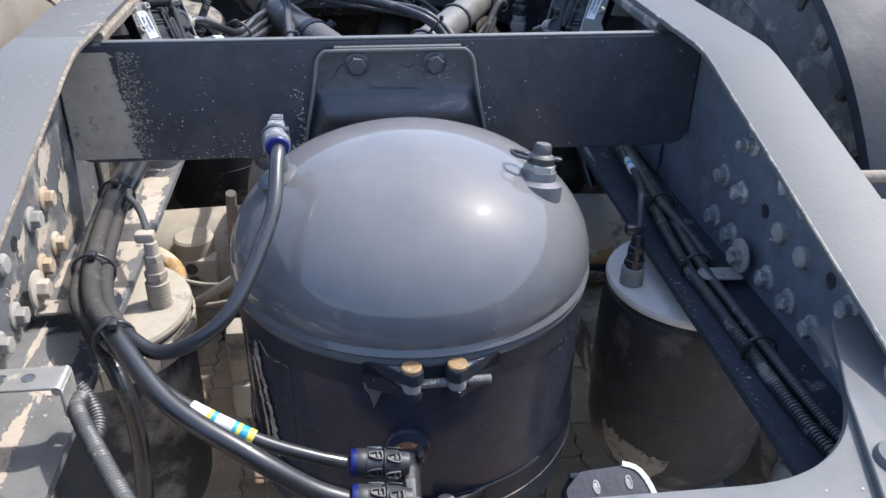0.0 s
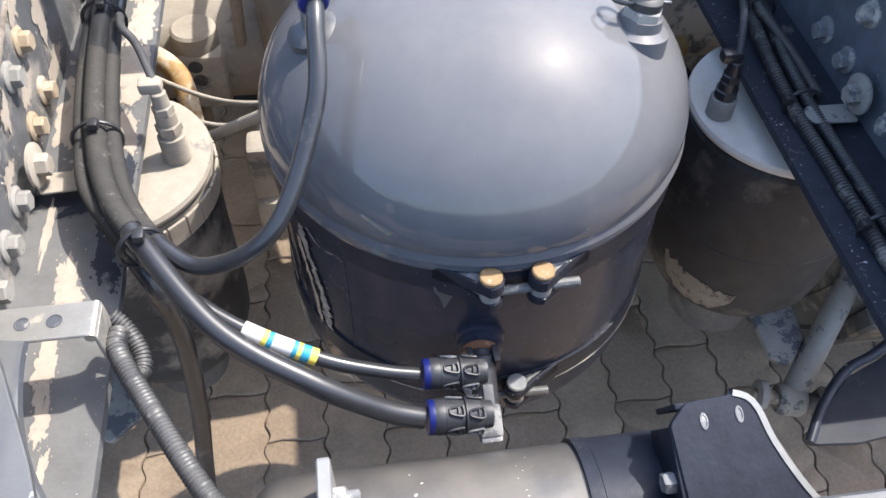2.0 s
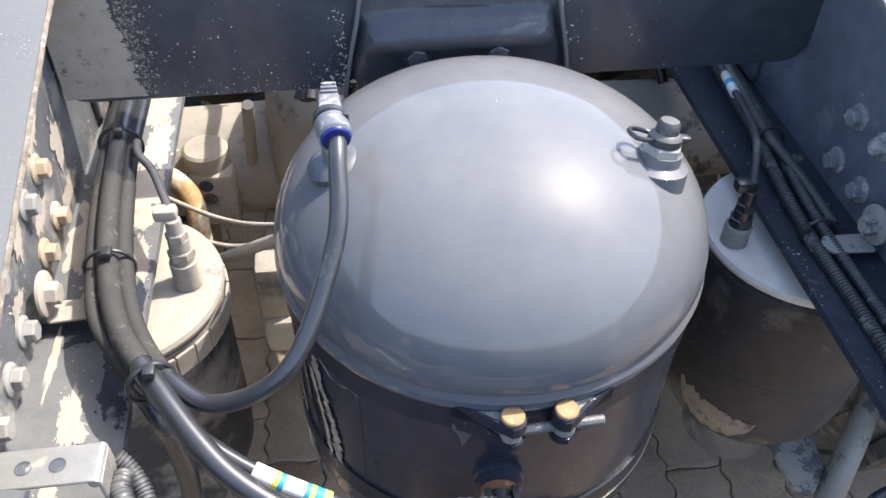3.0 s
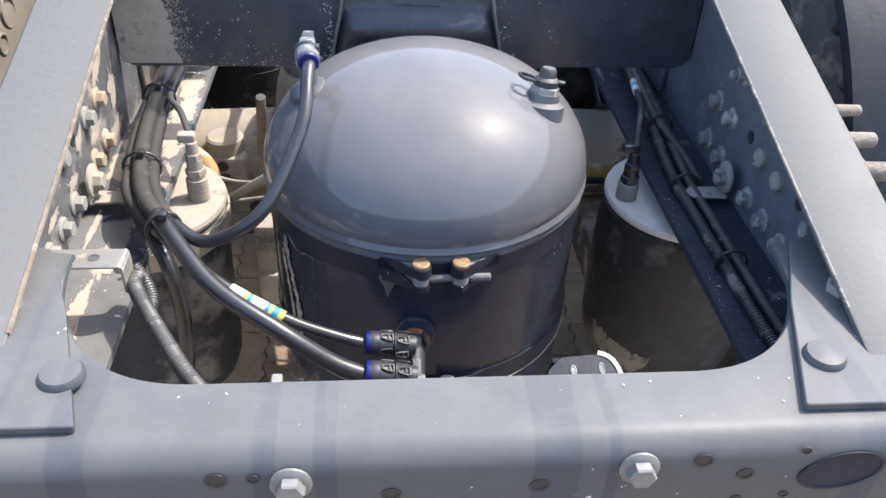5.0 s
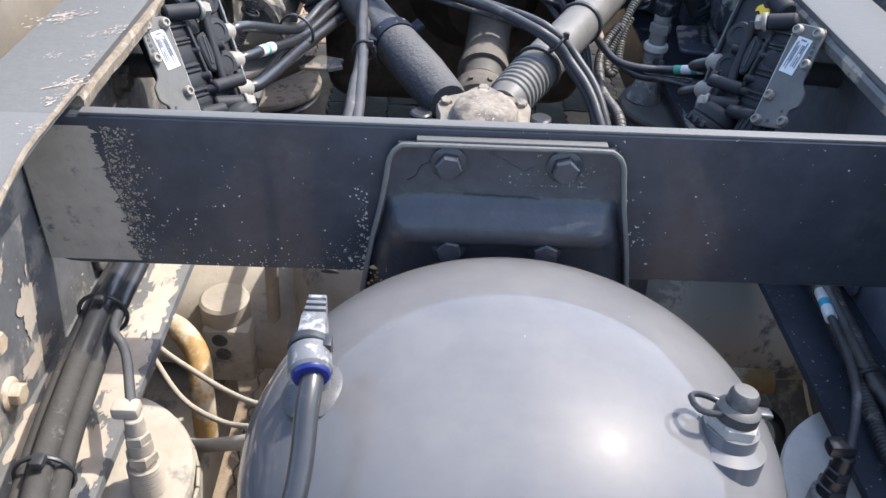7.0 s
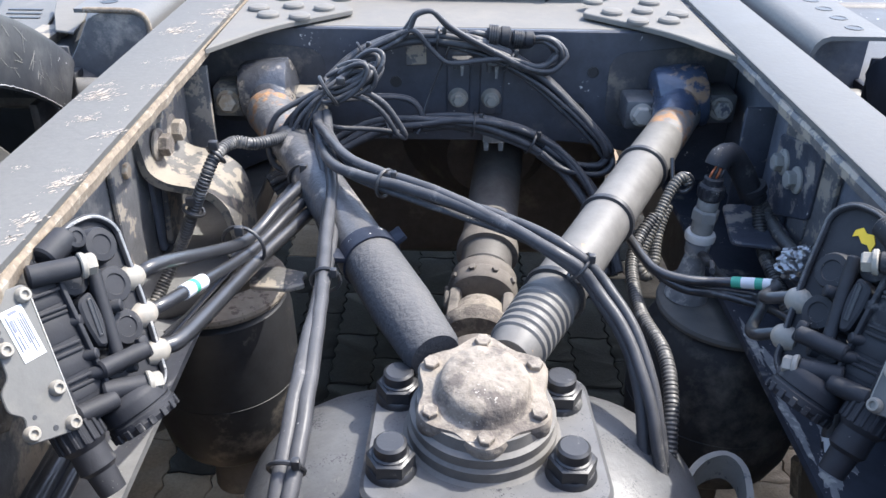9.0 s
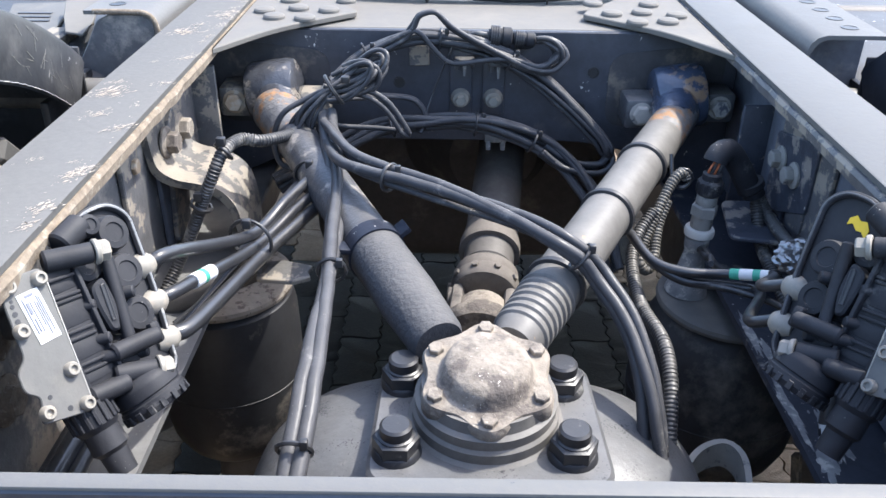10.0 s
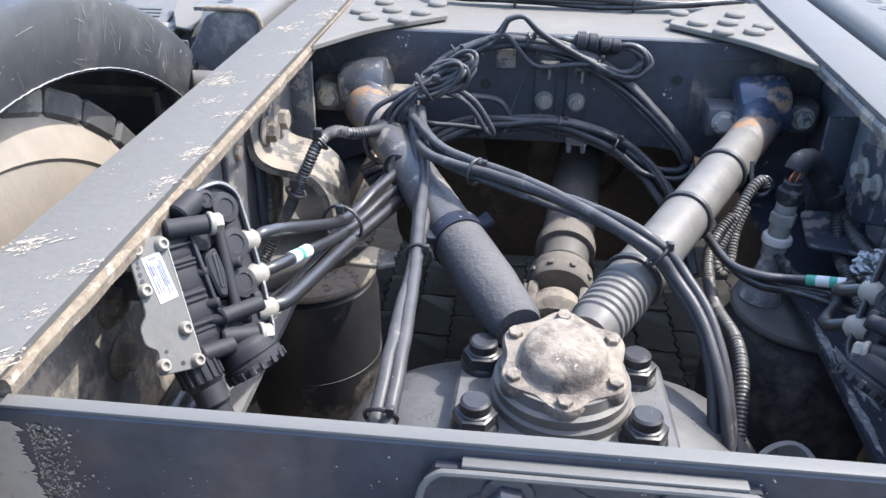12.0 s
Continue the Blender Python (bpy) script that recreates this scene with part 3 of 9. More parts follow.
def build_rail(side, label):
    """A double channel that opens inwards; its rear end tapers down. side: -1 or 1."""
    root = thing("frame_rail", (side * 0.45, END_Y, RAIL_LOW), label, "frame rail", "frame rails")
    ys = [END_Y, 0.5, 0.65, 0.8, 0.88, 0.91, 0.93, 0.95, 0.97, 0.99, 1.02, 1.05, 1.3, 1.7, 2.1, 2.6, 3.2, 4.2]

    def soft_top(y):
        return sum(rail_top(y + d, side) for d in (-0.03, -0.015, 0, 0.015, 0.03)) / 5

    def strip(name, corners, mat, note=""):
        """corners(y): the section, a closed loop of (x, z)."""
        bm = bmesh.new()
        rings = [[bm.verts.new((side * x, y, z)) for x, z in corners(y)] for y in ys]
        for a, b in zip(rings, rings[1:]):
            for k in range(len(a)):
                j = (k + 1) % len(a)
                bm.faces.new((a[k], a[j], b[j], b[k]))
        bm.faces.new(rings[0]), bm.faces.new(rings[-1])
        return part(name, bm, mat, root, note, 40)

    mixed = ["rail_sunlit" if side < 0 else "rail", "rail_top_worn"]
    strip("web", lambda y: [(0.4325, RAIL_LOW + 0.0085), (0.4590, RAIL_LOW + 0.0085), (0.4590, soft_top(y) - 0.0085), (0.4325, soft_top(y) - 0.0085)], mixed[0])
    top = strip("top_flange", lambda y: [(0.371, soft_top(y) - 0.008), (0.370, soft_top(y) - 0.001), (0.372, soft_top(y)), (0.456, soft_top(y)), (0.460, soft_top(y) - 0.004), (0.460, soft_top(y) - 0.008)],
          "rail_top", "grey top flange with scuffed paint")
    top.data.materials.append(M["rail_top_worn"])
    for p in top.data.polygons:
        p.material_index = 1 if p.center.y > 1.15 and side < 0 else 0
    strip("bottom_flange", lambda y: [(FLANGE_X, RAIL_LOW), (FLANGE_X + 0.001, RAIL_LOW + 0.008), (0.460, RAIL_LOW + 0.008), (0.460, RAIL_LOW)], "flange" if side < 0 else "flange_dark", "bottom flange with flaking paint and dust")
    # the liner channel in the front part, rusty along its lip
    bm = bmesh.new()
    ys2 = [1.10 + 0.02 * k for k in range(105)]
    rings = []
    for k, y in enumerate(ys2):
        w = 0.003 * noise.noise((y * 9, side, 0)) + 0.002 * noise.noise((y * 31, side, 4)) + 0.0012 * noise.noise((y * 90, side, 8))
        rings.append([bm.verts.new((side * x, y, z)) for x, z in ((0.431, 1.0815), (0.3685 + w, 1.0815), (0.366 + w, 1.077), (0.3675 + w, 1.0665), (0.376, 1.0655), (0.431, 1.0655))])
    for a, b in zip(rings, rings[1:]):
        for k in range(6):
            bm.faces.new((a[k], a[(k + 1) % 6], b[(k + 1) % 6], b[k]))
    bm.faces.new(rings[0]), bm.faces.new(rings[-1])
    part("liner_lip", bm, "rust" if side < 0 else "flaked", root, "rusty lip of the inner channel")
    # bare beige line along the inner edge, and chips on the flange
    bm = bmesh.new()
    line = [Vector((side * (0.3705 + 0.0008 * noise.noise((y * 60, side, 2))), y, soft_top(y) - 0.0015)) for y in [0.46 + 0.006 * k for k in range(110)]]
    tube(bm, line, 0.0024 if side < 0 else 0.0016, 6)
    part("worn_edge", bm, "rust" if side < 0 else "flaked", root, "bare rusty edge")
    flat = Matrix.Translation((0, 0, RAIL_TOP + 0.0005))
    speckles("chipped_paint", root, flat, 130 if side < 0 else 40, lambda g: (side * (0.374 + abs(g.gauss(0, 0.012))), g.uniform(0.99, 2.3)), 0.0022, "dust_patch" if side < 0 else "dark_bolt", 41, "chips along the edge")
    spots = random.Random(77)
    if side < 0:
        flakes("scraped_paint", root, flat, [(-spots.uniform(0.380, 0.448), spots.uniform(1.12, 2.25), 0.4 + 1.0 * spots.random() ** 2) for _ in range(22)], "dust_patch", 42, "cream patches of scraped paint")
        flakes("scraped_paint", root, flat, [(-0.374 - 0.006 * spots.random(), spots.uniform(1.0, 2.2), 0.5 + 0.4 * spots.random()) for _ in range(26)], "dust_patch", 47, "scraped paint along the edge")
    # fine scratches on the sloping end
    ramp_top = Matrix.Translation((0, KINK_Y + 0.018, RAIL_TOP + 0.0006)) @ pose(0, 0, 0, math.degrees(math.atan(SLOPE)), 0, 0)
    if side < 0:
        speckles("scratched_paint", root, ramp_top, 380, lambda g: (side * min(0.455, abs(g.gauss(0.402, 0.016))), -0.04 - abs(g.gauss(0, 0.16))), 0.0010, "grey_bolt", 45, "fine pale scratches")
        speckles("scratched_paint", root, ramp_top, 300, lambda g: (side * g.uniform(0.374, 0.455), -0.06 + g.gauss(0, 0.012)), 0.0014, "grey_bolt", 46, "pale scuffs across the bend")
    low = Matrix.Translation((0, 0, RAIL_LOW + 0.0085))
    speckles("chipped_paint", root, low, 200, lambda g: (side * (FLANGE_X + 0.002 + abs(g.gauss(0, 0.008))), g.uniform(0.42, 1.5)), 0.0022, "pale_bolt", 43, "flaking paint chips")
    if side > 0:
        blotches("dust_patch", root, low, [(0.345, 1.30, 0.060, 0.0045, 1.55), (0.342, 1.46, 0.050, 0.0050, 1.58), (0.343, 1.60, 0.045, 0.0055, 1.56), (0.352, 1.38, 0.030, 0.008, 1.4), (0.360, 1.53, 0.050, 0.012, 1.6), (0.372, 1.42, 0.040, 0.010, 1.5)], "grey_bolt", 52, "flaking grey patches along the edge")
    else:
        blotches("dust_patch", root, low, [(-0.386, 0.730, 0.034, 0.008, 1.62), (-0.378, 0.712, 0.016, 0.009, 1.9), (-0.389, 0.640, 0.040, 0.0085, 1.60), (-0.384, 0.585, 0.022, 0.006, 1.5), (-0.376, 0.545, 0.015, 0.004, 1.5),
                                           (-0.412, 0.795, 0.040, 0.004, 1.55), (-0.400, 0.97, 0.085, 0.026, 1.55), (-0.365, 1.04, 0.060, 0.022, 1.6), (-0.356, 0.93, 0.035, 0.014, 1.8), (-0.355, 1.12, 0.05, 0.018, 1.5), (-0.352, 0.985, 0.022, 0.010, 1.2), (-0.40, 1.22, 0.10, 0.02, 1.57), (-0.36, 1.20, 0.05, 0.015, 1.6)], "dust_patch", 48, "cream patches of dried dust")
        blotches("bared_paint", root, low, [(-0.405, 0.836, 0.030, 0.013, 0.1), (-0.381, 0.824, 0.024, 0.010, 0.4), (-0.350, 0.776, 0.034, 0.014, 1.75), (-0.352, 0.738, 0.024, 0.010, 1.9), (-0.345, 0.86, 0.030, 0.008, 1.6)], "flange_dark", 49, "dark patches of bare paint")
        speckles("chipped_paint", root, low, 150, lambda g: (-0.388 + g.gauss(0, 0.012), g.uniform(0.42, 1.3)), 0.0030, "dust_patch", 50, "flaking paint chips")
    inside = Matrix(((0, 0, -side, side * 0.4319), (1, 0, 0, 0), (0, 1, 0, 0), (0, 0, 0, 1)))
    speckles("chipped_paint", root, inside, 160 if side < 0 else 60, lambda g: (g.uniform(0.5, 1.05) if g.random() < 0.6 else g.uniform(1.12, 2.0), g.uniform(0.83, 0.95) + 0.08 * g.random()), 0.0040, "pale_bolt", 44, "flaking paint chips")
    if side > 0:
        blotches("bared_paint", root, Matrix(((0, 0, -side, side * 0.4236), (1, 0, 0, 0), (0, 1, 0, 0), (0, 0, 0, 1))), [(1.455, 1.015, 0.060, 0.026, 0.3)], "alloy", 54, "pale bared patch")
    if side < 0:
        lining = Matrix(((0, 0, -side, side * 0.4317), (1, 0, 0, 0), (0, 1, 0, 0), (0, 0, 0, 1)))
        blotches("dust_patch", root, lining, [(0.930, 0.885, 0.022, 0.012, 0.3), (0.865, 0.905, 0.018, 0.009, 0.9), (0.985, 0.955, 0.030, 0.014, 0.5), (0.815, 0.872, 0.020, 0.007, 0.2), (0.90, 0.958, 0.020, 0.008, 0.4), (0.735, 0.872, 0.022, 0.006, 0.1),
                                              (1.03, 0.90, 0.025, 0.018, 1.0), (0.66, 0.862, 0.024, 0.007, 0.1), (1.02, 0.845, 0.028, 0.012, 0.0)], "dust_patch", 53, "cream patches of dried dust")
    # plates bolted against the web in the front bay
    if side > 0:
        bm = bmesh.new()
        plate(bm, rounded([(1.705, 0.90), (1.75, 0.90), (1.77, 0.93), (1.82, 0.93), (1.82, 1.03), (1.705, 1.03)], 0.008), 0.009, Matrix(((0, 0, -side, side * 0.4305), (1, 0, 0, 0), (0, 1, 0, 0), (0, 0, 0, 1))))
        part("web_plate", bm, "flaked", root, "notched plate with flaking paint")
    for y0, y1, z0, z1, mat in ((1.17, 1.52, 0.825, 1.058, "rust_web" if side < 0 else "rail"), (1.66, 1.72, 0.85, 1.06, "flaked"), (1.78, 1.96, 0.825, 1.05, "rail")):
        bm = bmesh.new()
        plate(bm, rounded([(y0, z0), (y1, z0), (y1, z1), (y0, z1)], 0.012), 0.007, Matrix(((0, 0, -side, side * 0.4315), (1, 0, 0, 0), (0, 1, 0, 0), (0, 0, 0, 1))))
        part("web_plate", bm, mat, root)
    return root


rail_left = build_rail(-1, "scuffed grey steel frame rail with a sloping end, dusty bolts")
rail_right = build_rail(1, "grey steel frame rail, inside dark navy, with sloping end")


def web_bolt(rail, side, y, z, kind="pale_bolt", tip=False, turn=0.0):
    m = axes((side * (0.4240 if kind == "rust_bolt" else 0.4325), y, z), (-side, 0, 0)) @ pose(0, 0, 0, 0, 0, turn)
    return put("bolt", BOLT_TIP if tip else BOLTS[kind], rail, m)


for y, z, kind in ((0.958, 0.918, "yellow_bolt"), (0.906, 0.916, "pale_bolt"), (0.961, 0.854, "yellow_bolt"), (0.905, 0.854, "yellow_bolt"),
                   (0.806, 0.849, "pale_bolt"), (0.754, 0.846, "pale_bolt"), (0.702, 0.846, "pale_bolt"),
                   (1.327, 0.991, "rust_bolt"), (1.327, 0.929, "rust_bolt"), (1.69, 1.03, "yellow_bolt"), (1.70, 0.99, "yellow_bolt"),
                   (2.043, 0.974, "pale_bolt"), (1.992, 0.970, "pale_bolt"), (1.991, 0.905, "yellow_bolt"), (2.044, 0.906, "pale_bolt")):
    web_bolt(rail_left, -1, y, z, kind, turn=random.uniform(0, 60))
for y, z, kind in ((0.952, 0.918, "dark_bolt"), (0.900, 0.917, "dark_bolt"), (0.895, 0.984, "tip"), (0.959, 0.855, "dark_bolt"), (0.904, 0.855, "dark_bolt"),
                   (0.800, 0.852, "dark_bolt"), (0.747, 0.852, "dark_bolt"), (0.693, 0.852, "dark_bolt"), (0.640, 0.852, "dark_bolt"),
                   (0.794, 0.974, "dark_bolt"), (0.643, 0.910, "dark_bolt"), (0.747, 0.968, "dark_bolt"), (1.966, 0.968, "pale_bolt"), (1.910, 0.969, "pale_bolt"), (1.910, 0.910, "pale_bolt"), (1.966, 0.905, "pale_bolt")):
    web_bolt(rail_right, 1, y, z, "grey_bolt" if kind in ("tip", "dark_bolt") else kind, kind == "tip", random.uniform(0, 60))
# round pale plugs and small open holes in the shaded web
bm = bmesh.new()
lathe(bm, [(0.0125, 0), (0.0125, 0.006), (0.0095, 0.009), (0, 0.010)], seg=16)
plug = mesh_from(bm, "web_plug", "pale_bolt")
for side, rail, y, z in ((1, rail_right, 0.793, 0.917), (1, rail_right, 0.740, 0.915), (-1, rail_left, 0.803, 0.915)):
    put("plug", plug, rail, axes((side * 0.4325, y, z), (-side, 0, 0)), "pale round plug")
bm = bmesh.new()
lathe(bm, [(0.009, 0), (0.009, 0.0006), (0.0065, 0.0007), (0.006, 0.0002), (0, 0.0002)], seg=16)
hole = mesh_from(bm, "web_hole", "tie")
for side, rail, spots in ((1, rail_right, ((0.838, 0.922), (0.685, 0.918), (0.833, 0.983))), (-1, rail_left, ((0.850, 0.915), (1.165, 0.985)))):
    for y, z in spots:
        put("hole", hole, rail, axes((side * 0.4322, y, z), (-side, 0, 0)), "drilled hole")


# ---------------------------------------------------------------- cross members
def build_middle_member():
    root = thing("cross_member", (0, 1.09, 0.90), "dark navy steel cross member with white paint chips", "cross member")
    bm = bmesh.new()
    out = rounded([(-0.431, 0.908), (0.431, 0.908), (0.431, 1.070), (-0.431, 1.070)], [0.03, 0.03, 0.004, 0.004])
    plate(bm, out, 0.012, Matrix(((1, 0, 0, 0), (0, 0, -1, 1.098), (0, 1, 0, 0), (0, 0, 0, 1))), 0.002)
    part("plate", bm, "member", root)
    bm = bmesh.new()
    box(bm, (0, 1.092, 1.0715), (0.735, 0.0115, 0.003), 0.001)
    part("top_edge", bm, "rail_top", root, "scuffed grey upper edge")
    bm = bmesh.new()
    pts = []
    for k in range(220):
        z = 0.914 + 0.146 * k / 219
        pts.append((-0.3425 + 0.008 * noise.noise((z * 40, 3, 1)) + 0.006 * noise.noise((z * 190, 3, 7)) + 0.005 * noise.noise((z * 620, 3, 9)) + 0.003 * noise.noise((z * 1500, 3, 11)) - 0.018 * k / 219, z))
    plate(bm, [(-0.4275, 0.914)] + pts + [(-0.4275, 1.06)], 0.0006, Matrix(((1, 0, 0, 0), (0, 0, -1, 1.0855), (0, 1, 0, 0), (0, 0, 0, 1))), 0)
    part("dust_patch", bm, "dust_patch", root, "patch of dried beige dust")
    face = Matrix(((1, 0, 0, 0), (0, 0, -1, 1.0850), (0, 1, 0, 0), (0, 0, 0, 1)))
    speckles("dust_speckle", root, face, 1500, lambda g: (-0.351 + abs(g.gauss(0, 0.013)), g.uniform(0.914, 1.06)), 0.0020, "dust_patch", 31, "specks of dried dust")
    speckles("chipped_paint", root, face, 170, lambda g: (g.uniform(-0.31, -0.128), 0.910 + abs(g.gauss(0, 0.016))), 0.0015, "pale_plate", 32, "white flakes along the lower edge")
    speckles("chipped_paint", root, face, 200, lambda g: (-0.1185 - abs(g.gauss(0, 0.006)), 0.910 + 0.10 * g.random() ** 1.6), 0.0026, "pale_plate", 33, "white flakes beside the bracket")
    speckles("chipped_paint", root, face, 90, lambda g: (g.uniform(-0.33, 0.36), g.uniform(0.91, 1.06)), 0.0016, "pale_plate", 34, "scattered white chips")
    return root


build_middle_member()


def build_tank_bracket():
    """The pressed bracket that hangs on the cross member and carries the tank."""
    root = thing("tank_bracket", (0.005, 1.08, 0.88), "pressed dark steel bracket bolted to the cross member", "bracket")
    bm = bmesh.new()
    # rows from top to bottom: height, half width, depth in front of the member, how the sides fold back
    rows = [(1.058, 0.096, 0.000), (1.046, 0.103, 0.000), (1.008, 0.109, 0.000), (1.001, 0.110, 0.003), (0.994, 0.111, 0.010), (0.987, 0.112, 0.018), (0.979, 0.114, 0.022),
            (0.969, 0.116, 0.022), (0.961, 0.119, 0.015), (0.953, 0.122, 0.010), (0.93, 0.127, 0.008), (0.87, 0.136, 0.008)]
    cols = [-1, -0.96, -0.9, -0.8, -0.6, -0.3, 0, 0.3, 0.6, 0.8, 0.9, 0.96, 1]
    grid = []
    for z, w, d in rows:
        line = []
        for c in cols:
            rim = 1.0 if abs(c) < 0.82 else (0.6 if abs(c) < 0.93 else 0.0)
            side = 0.010 if abs(c) > 0.98 and z < 1.03 else 0.0
            line.append(bm.verts.new((0.006 + c * w, 1.0795 - d * rim - side, z)))
        grid.append(line)
    for a, b in zip(grid, grid[1:]):
        for k in range(len(cols) - 1):
            bm.faces.new((a[k], a[k + 1], b[k + 1], b[k]))
    back = bmesh.ops.extrude_face_region(bm, geom=bm.faces[:])
    bmesh.ops.translate(bm, vec=(0, 0.006, 0), verts=[v for v in back["geom"] if isinstance(v, bmesh.types.BMVert)])
    part("pressing", bm, "bracket", root, "", 50)
    bm = bmesh.new()
    box(bm, (0.010, 1.0815, 1.0615), (0.168, 0.009, 0.0032), 0.001)
    part("upper_lip", bm, "rail_top", root, "bare grey upper edge")
    bm = bmesh.new()
    half = [(0.134, 1.069, 0.872), (0.1215, 1.069, 0.95), (0.1110, 1.070, 1.0), (0.1060, 1.072, 1.030), (0.1030, 1.0735, 1.047), (0.0945, 1.0745, 1.0572), (0.0800, 1.0745, 1.0592)]
    loop = [(0.006 - x, y, z) for x, y, z in half] + [(0.006, 1.0745, 1.0592)] + [(0.006 + x, y, z) for x, y, z in reversed(half)]
    tube(bm, glide(loop), 0.0024, 8)
    part("rim", bm, "rail_top", root, "chipped bare rim")
    # cracks in the thick paint
    for pts in (((-0.040, 1.052), (-0.052, 1.044), (-0.068, 1.036), (-0.074, 1.026), (-0.082, 1.020)), ((-0.006, 1.050), (0.008, 1.042), (0.022, 1.034), (0.032, 1.038)), ((-0.030, 1.008), (0.0, 1.007), (0.04, 1.006))):
        bm = bmesh.new()
        line = [Vector((p.x + 0.0015 * noise.noise(p * 300), 1.0792 if p.z > 1.012 else 1.0770, p.z + 0.0015 * noise.noise(p * 260))) for p in glide([(x, 0, z) for x, z in pts], 0.003)]
        tube(bm, line, 0.0007, 5)
        part("paint_crack", bm, "tie", root, "thin crack in the paint")
    speckles("chipped_paint", root, Matrix(((1, 0, 0, 0), (0, 0, -1, 1.0790), (0, 1, 0, 0), (0, 0, 0, 1))), 110, lambda g: (g.gauss(0.055, 0.022), min(1.052, max(1.019, g.gauss(1.030, 0.010)))), 0.0022, "pale_bolt", 61, "pale crusted specks")
    speckles("rust_spots", root, Matrix(((1, 0, 0, 0), (0, 0, -1, 1.0690), (0, 1, 0, 0), (0, 0, 0, 1))), 70, lambda g: (-0.112 + g.gauss(0, 0.004), 0.905 + g.gauss(0, 0.007)), 0.0042, "orange_pipe", 62, "rust at the corner")
    head = bolt_mesh("bracket", 0.0125, 0.0165)
    for x, y, z in ((-0.045, 1.0795, 1.040), (0.058, 1.0795, 1.040), (-0.041, 1.071, 0.955), (0.049, 1.071, 0.955)):
        put("bolt", head, root, axes((x, y, z), (0, -1, 0)) @ pose(0, 0, 0, 0, 0, random.uniform(0, 60)))


build_tank_bracket()


def build_rear_member():
    """The closing member behind the tank: a plate with rounded inner corners, folded down at the rear."""
    root = thing("closing_member", (0, 0.33, 0.70), "grey steel closing member with a rounded cut-out and drilled rear face", "cross member")
    Z = 0.931
    n = 28
    arc = []
    for k in range(n + 1):
        u = k / n
        a = math.pi / 2 * u
        arc.append((0.205 + 0.150 * math.sin(a) ** 0.9, 0.406 + 0.182 * (1 - math.cos(a)) ** 1.05))
    half = [(0, 0.406), (0.10, 0.406)] + arc + [(0.40, 0.595)]
    inner = [(-x, y) for x, y in reversed(half[1:])] + half
    bm = bmesh.new()
    fold, drop = 0.026, 0.215
    sections = []
    for x, y in inner:
        xo = x * (0.43 / 0.40)
        line = [(x, y, Z), (x, max(y - 0.004, 0.352), Z + 0.0005)]
        for k in range(9):
            a = math.pi / 2 * k / 8
            line.append((xo, 0.352 - fold * math.sin(a), Z - fold * (1 - math.cos(a))))
        line.append((xo, 0.3255, Z - drop))
        sections.append([bm.verts.new(p) for p in line])
    for a, b in zip(sections, sections[1:]):
        for k in range(len(a) - 1):
            bm.faces.new((a[k], a[k + 1], b[k + 1], b[k]))
    bmesh.ops.recalc_face_normals(bm, faces=bm.faces)
    if sum(f.normal.z for f in bm.faces) < 0:
        bmesh.ops.reverse_faces(bm, faces=bm.faces)
    lower = bmesh.ops.extrude_face_region(bm, geom=bm.faces[:])
    bmesh.ops.translate(bm, vec=(0, 0.004, -0.007), verts=[v for v in lower["geom"] if isinstance(v, bmesh.types.BMVert)])
    part("pressing", bm, "closing", root, "", 40)
    speckles("chipped_paint", root, Matrix.Translation((0, 0, Z + 0.0016)), 26, lambda g: (g.uniform(-0.30, 0.30), g.uniform(0.354, 0.402)), 0.0028, "pale_plate", 51, "white chips")
    speckles("chipped_paint", root, Matrix(((1, 0, 0, 0), (0, 0, -1, 0.3252), (0, 1, 0, 0), (0, 0, 0, 1))), 40, lambda g: (g.uniform(-0.36, 0.36), g.uniform(0.80, 0.89)), 0.0022, "pale_plate", 52, "white chips")
    # a corner plate with its rivet on either side
    for s in (-1, 1):
        bm = bmesh.new()
        out = [(s * 0.288, 0.356), (s * 0.425, 0.356), (s * 0.425, 0.60), (s * 0.372, 0.585), (s * 0.332, 0.49)]
        plate(bm, rounded(out, 0.004), 0.008, Matrix.Translation((0, 0, Z + 0.001)), 0.001)
        corner = part("corner_plate", bm, "closing", root)
        bm = bmesh.new()
        lathe(bm, [(0.0185, 0), (0.0185, 0.004), (0.016, 0.008), (0.009, 0.0095), (0, 0.010)], Matrix.Translation((0.328 if s > 0 else -0.312, 0.410, Z + 0.007)), 24)
        part("rivet", bm, "closing", corner)
        bm = bmesh.new()
        hexa(bm, (s * 0.385, 0.50, Z + 0.009), (s * 0.385, 0.50, Z + 0.017), 0.014)
        part("bolt_head", bm, "pale_bolt", corner)
    # bolts and holes of the rear face
    head = bolt_mesh("thread", 0.0115, 0.0165)
    for x, z in ((-0.126, 0.902), (0.147, 0.906)):
        put("bolt", head, root, axes((x, 0.3265, z), (0, -1, 0.06)))
    bm = bmesh.new()
    lathe(bm, [(0.012, 0), (0.012, 0.0008), (0.0085, 0.001), (0.008, 0.0002), (0, 0.0002)], seg=18)
    drill = mesh_from(bm, "face_hole", "tie")
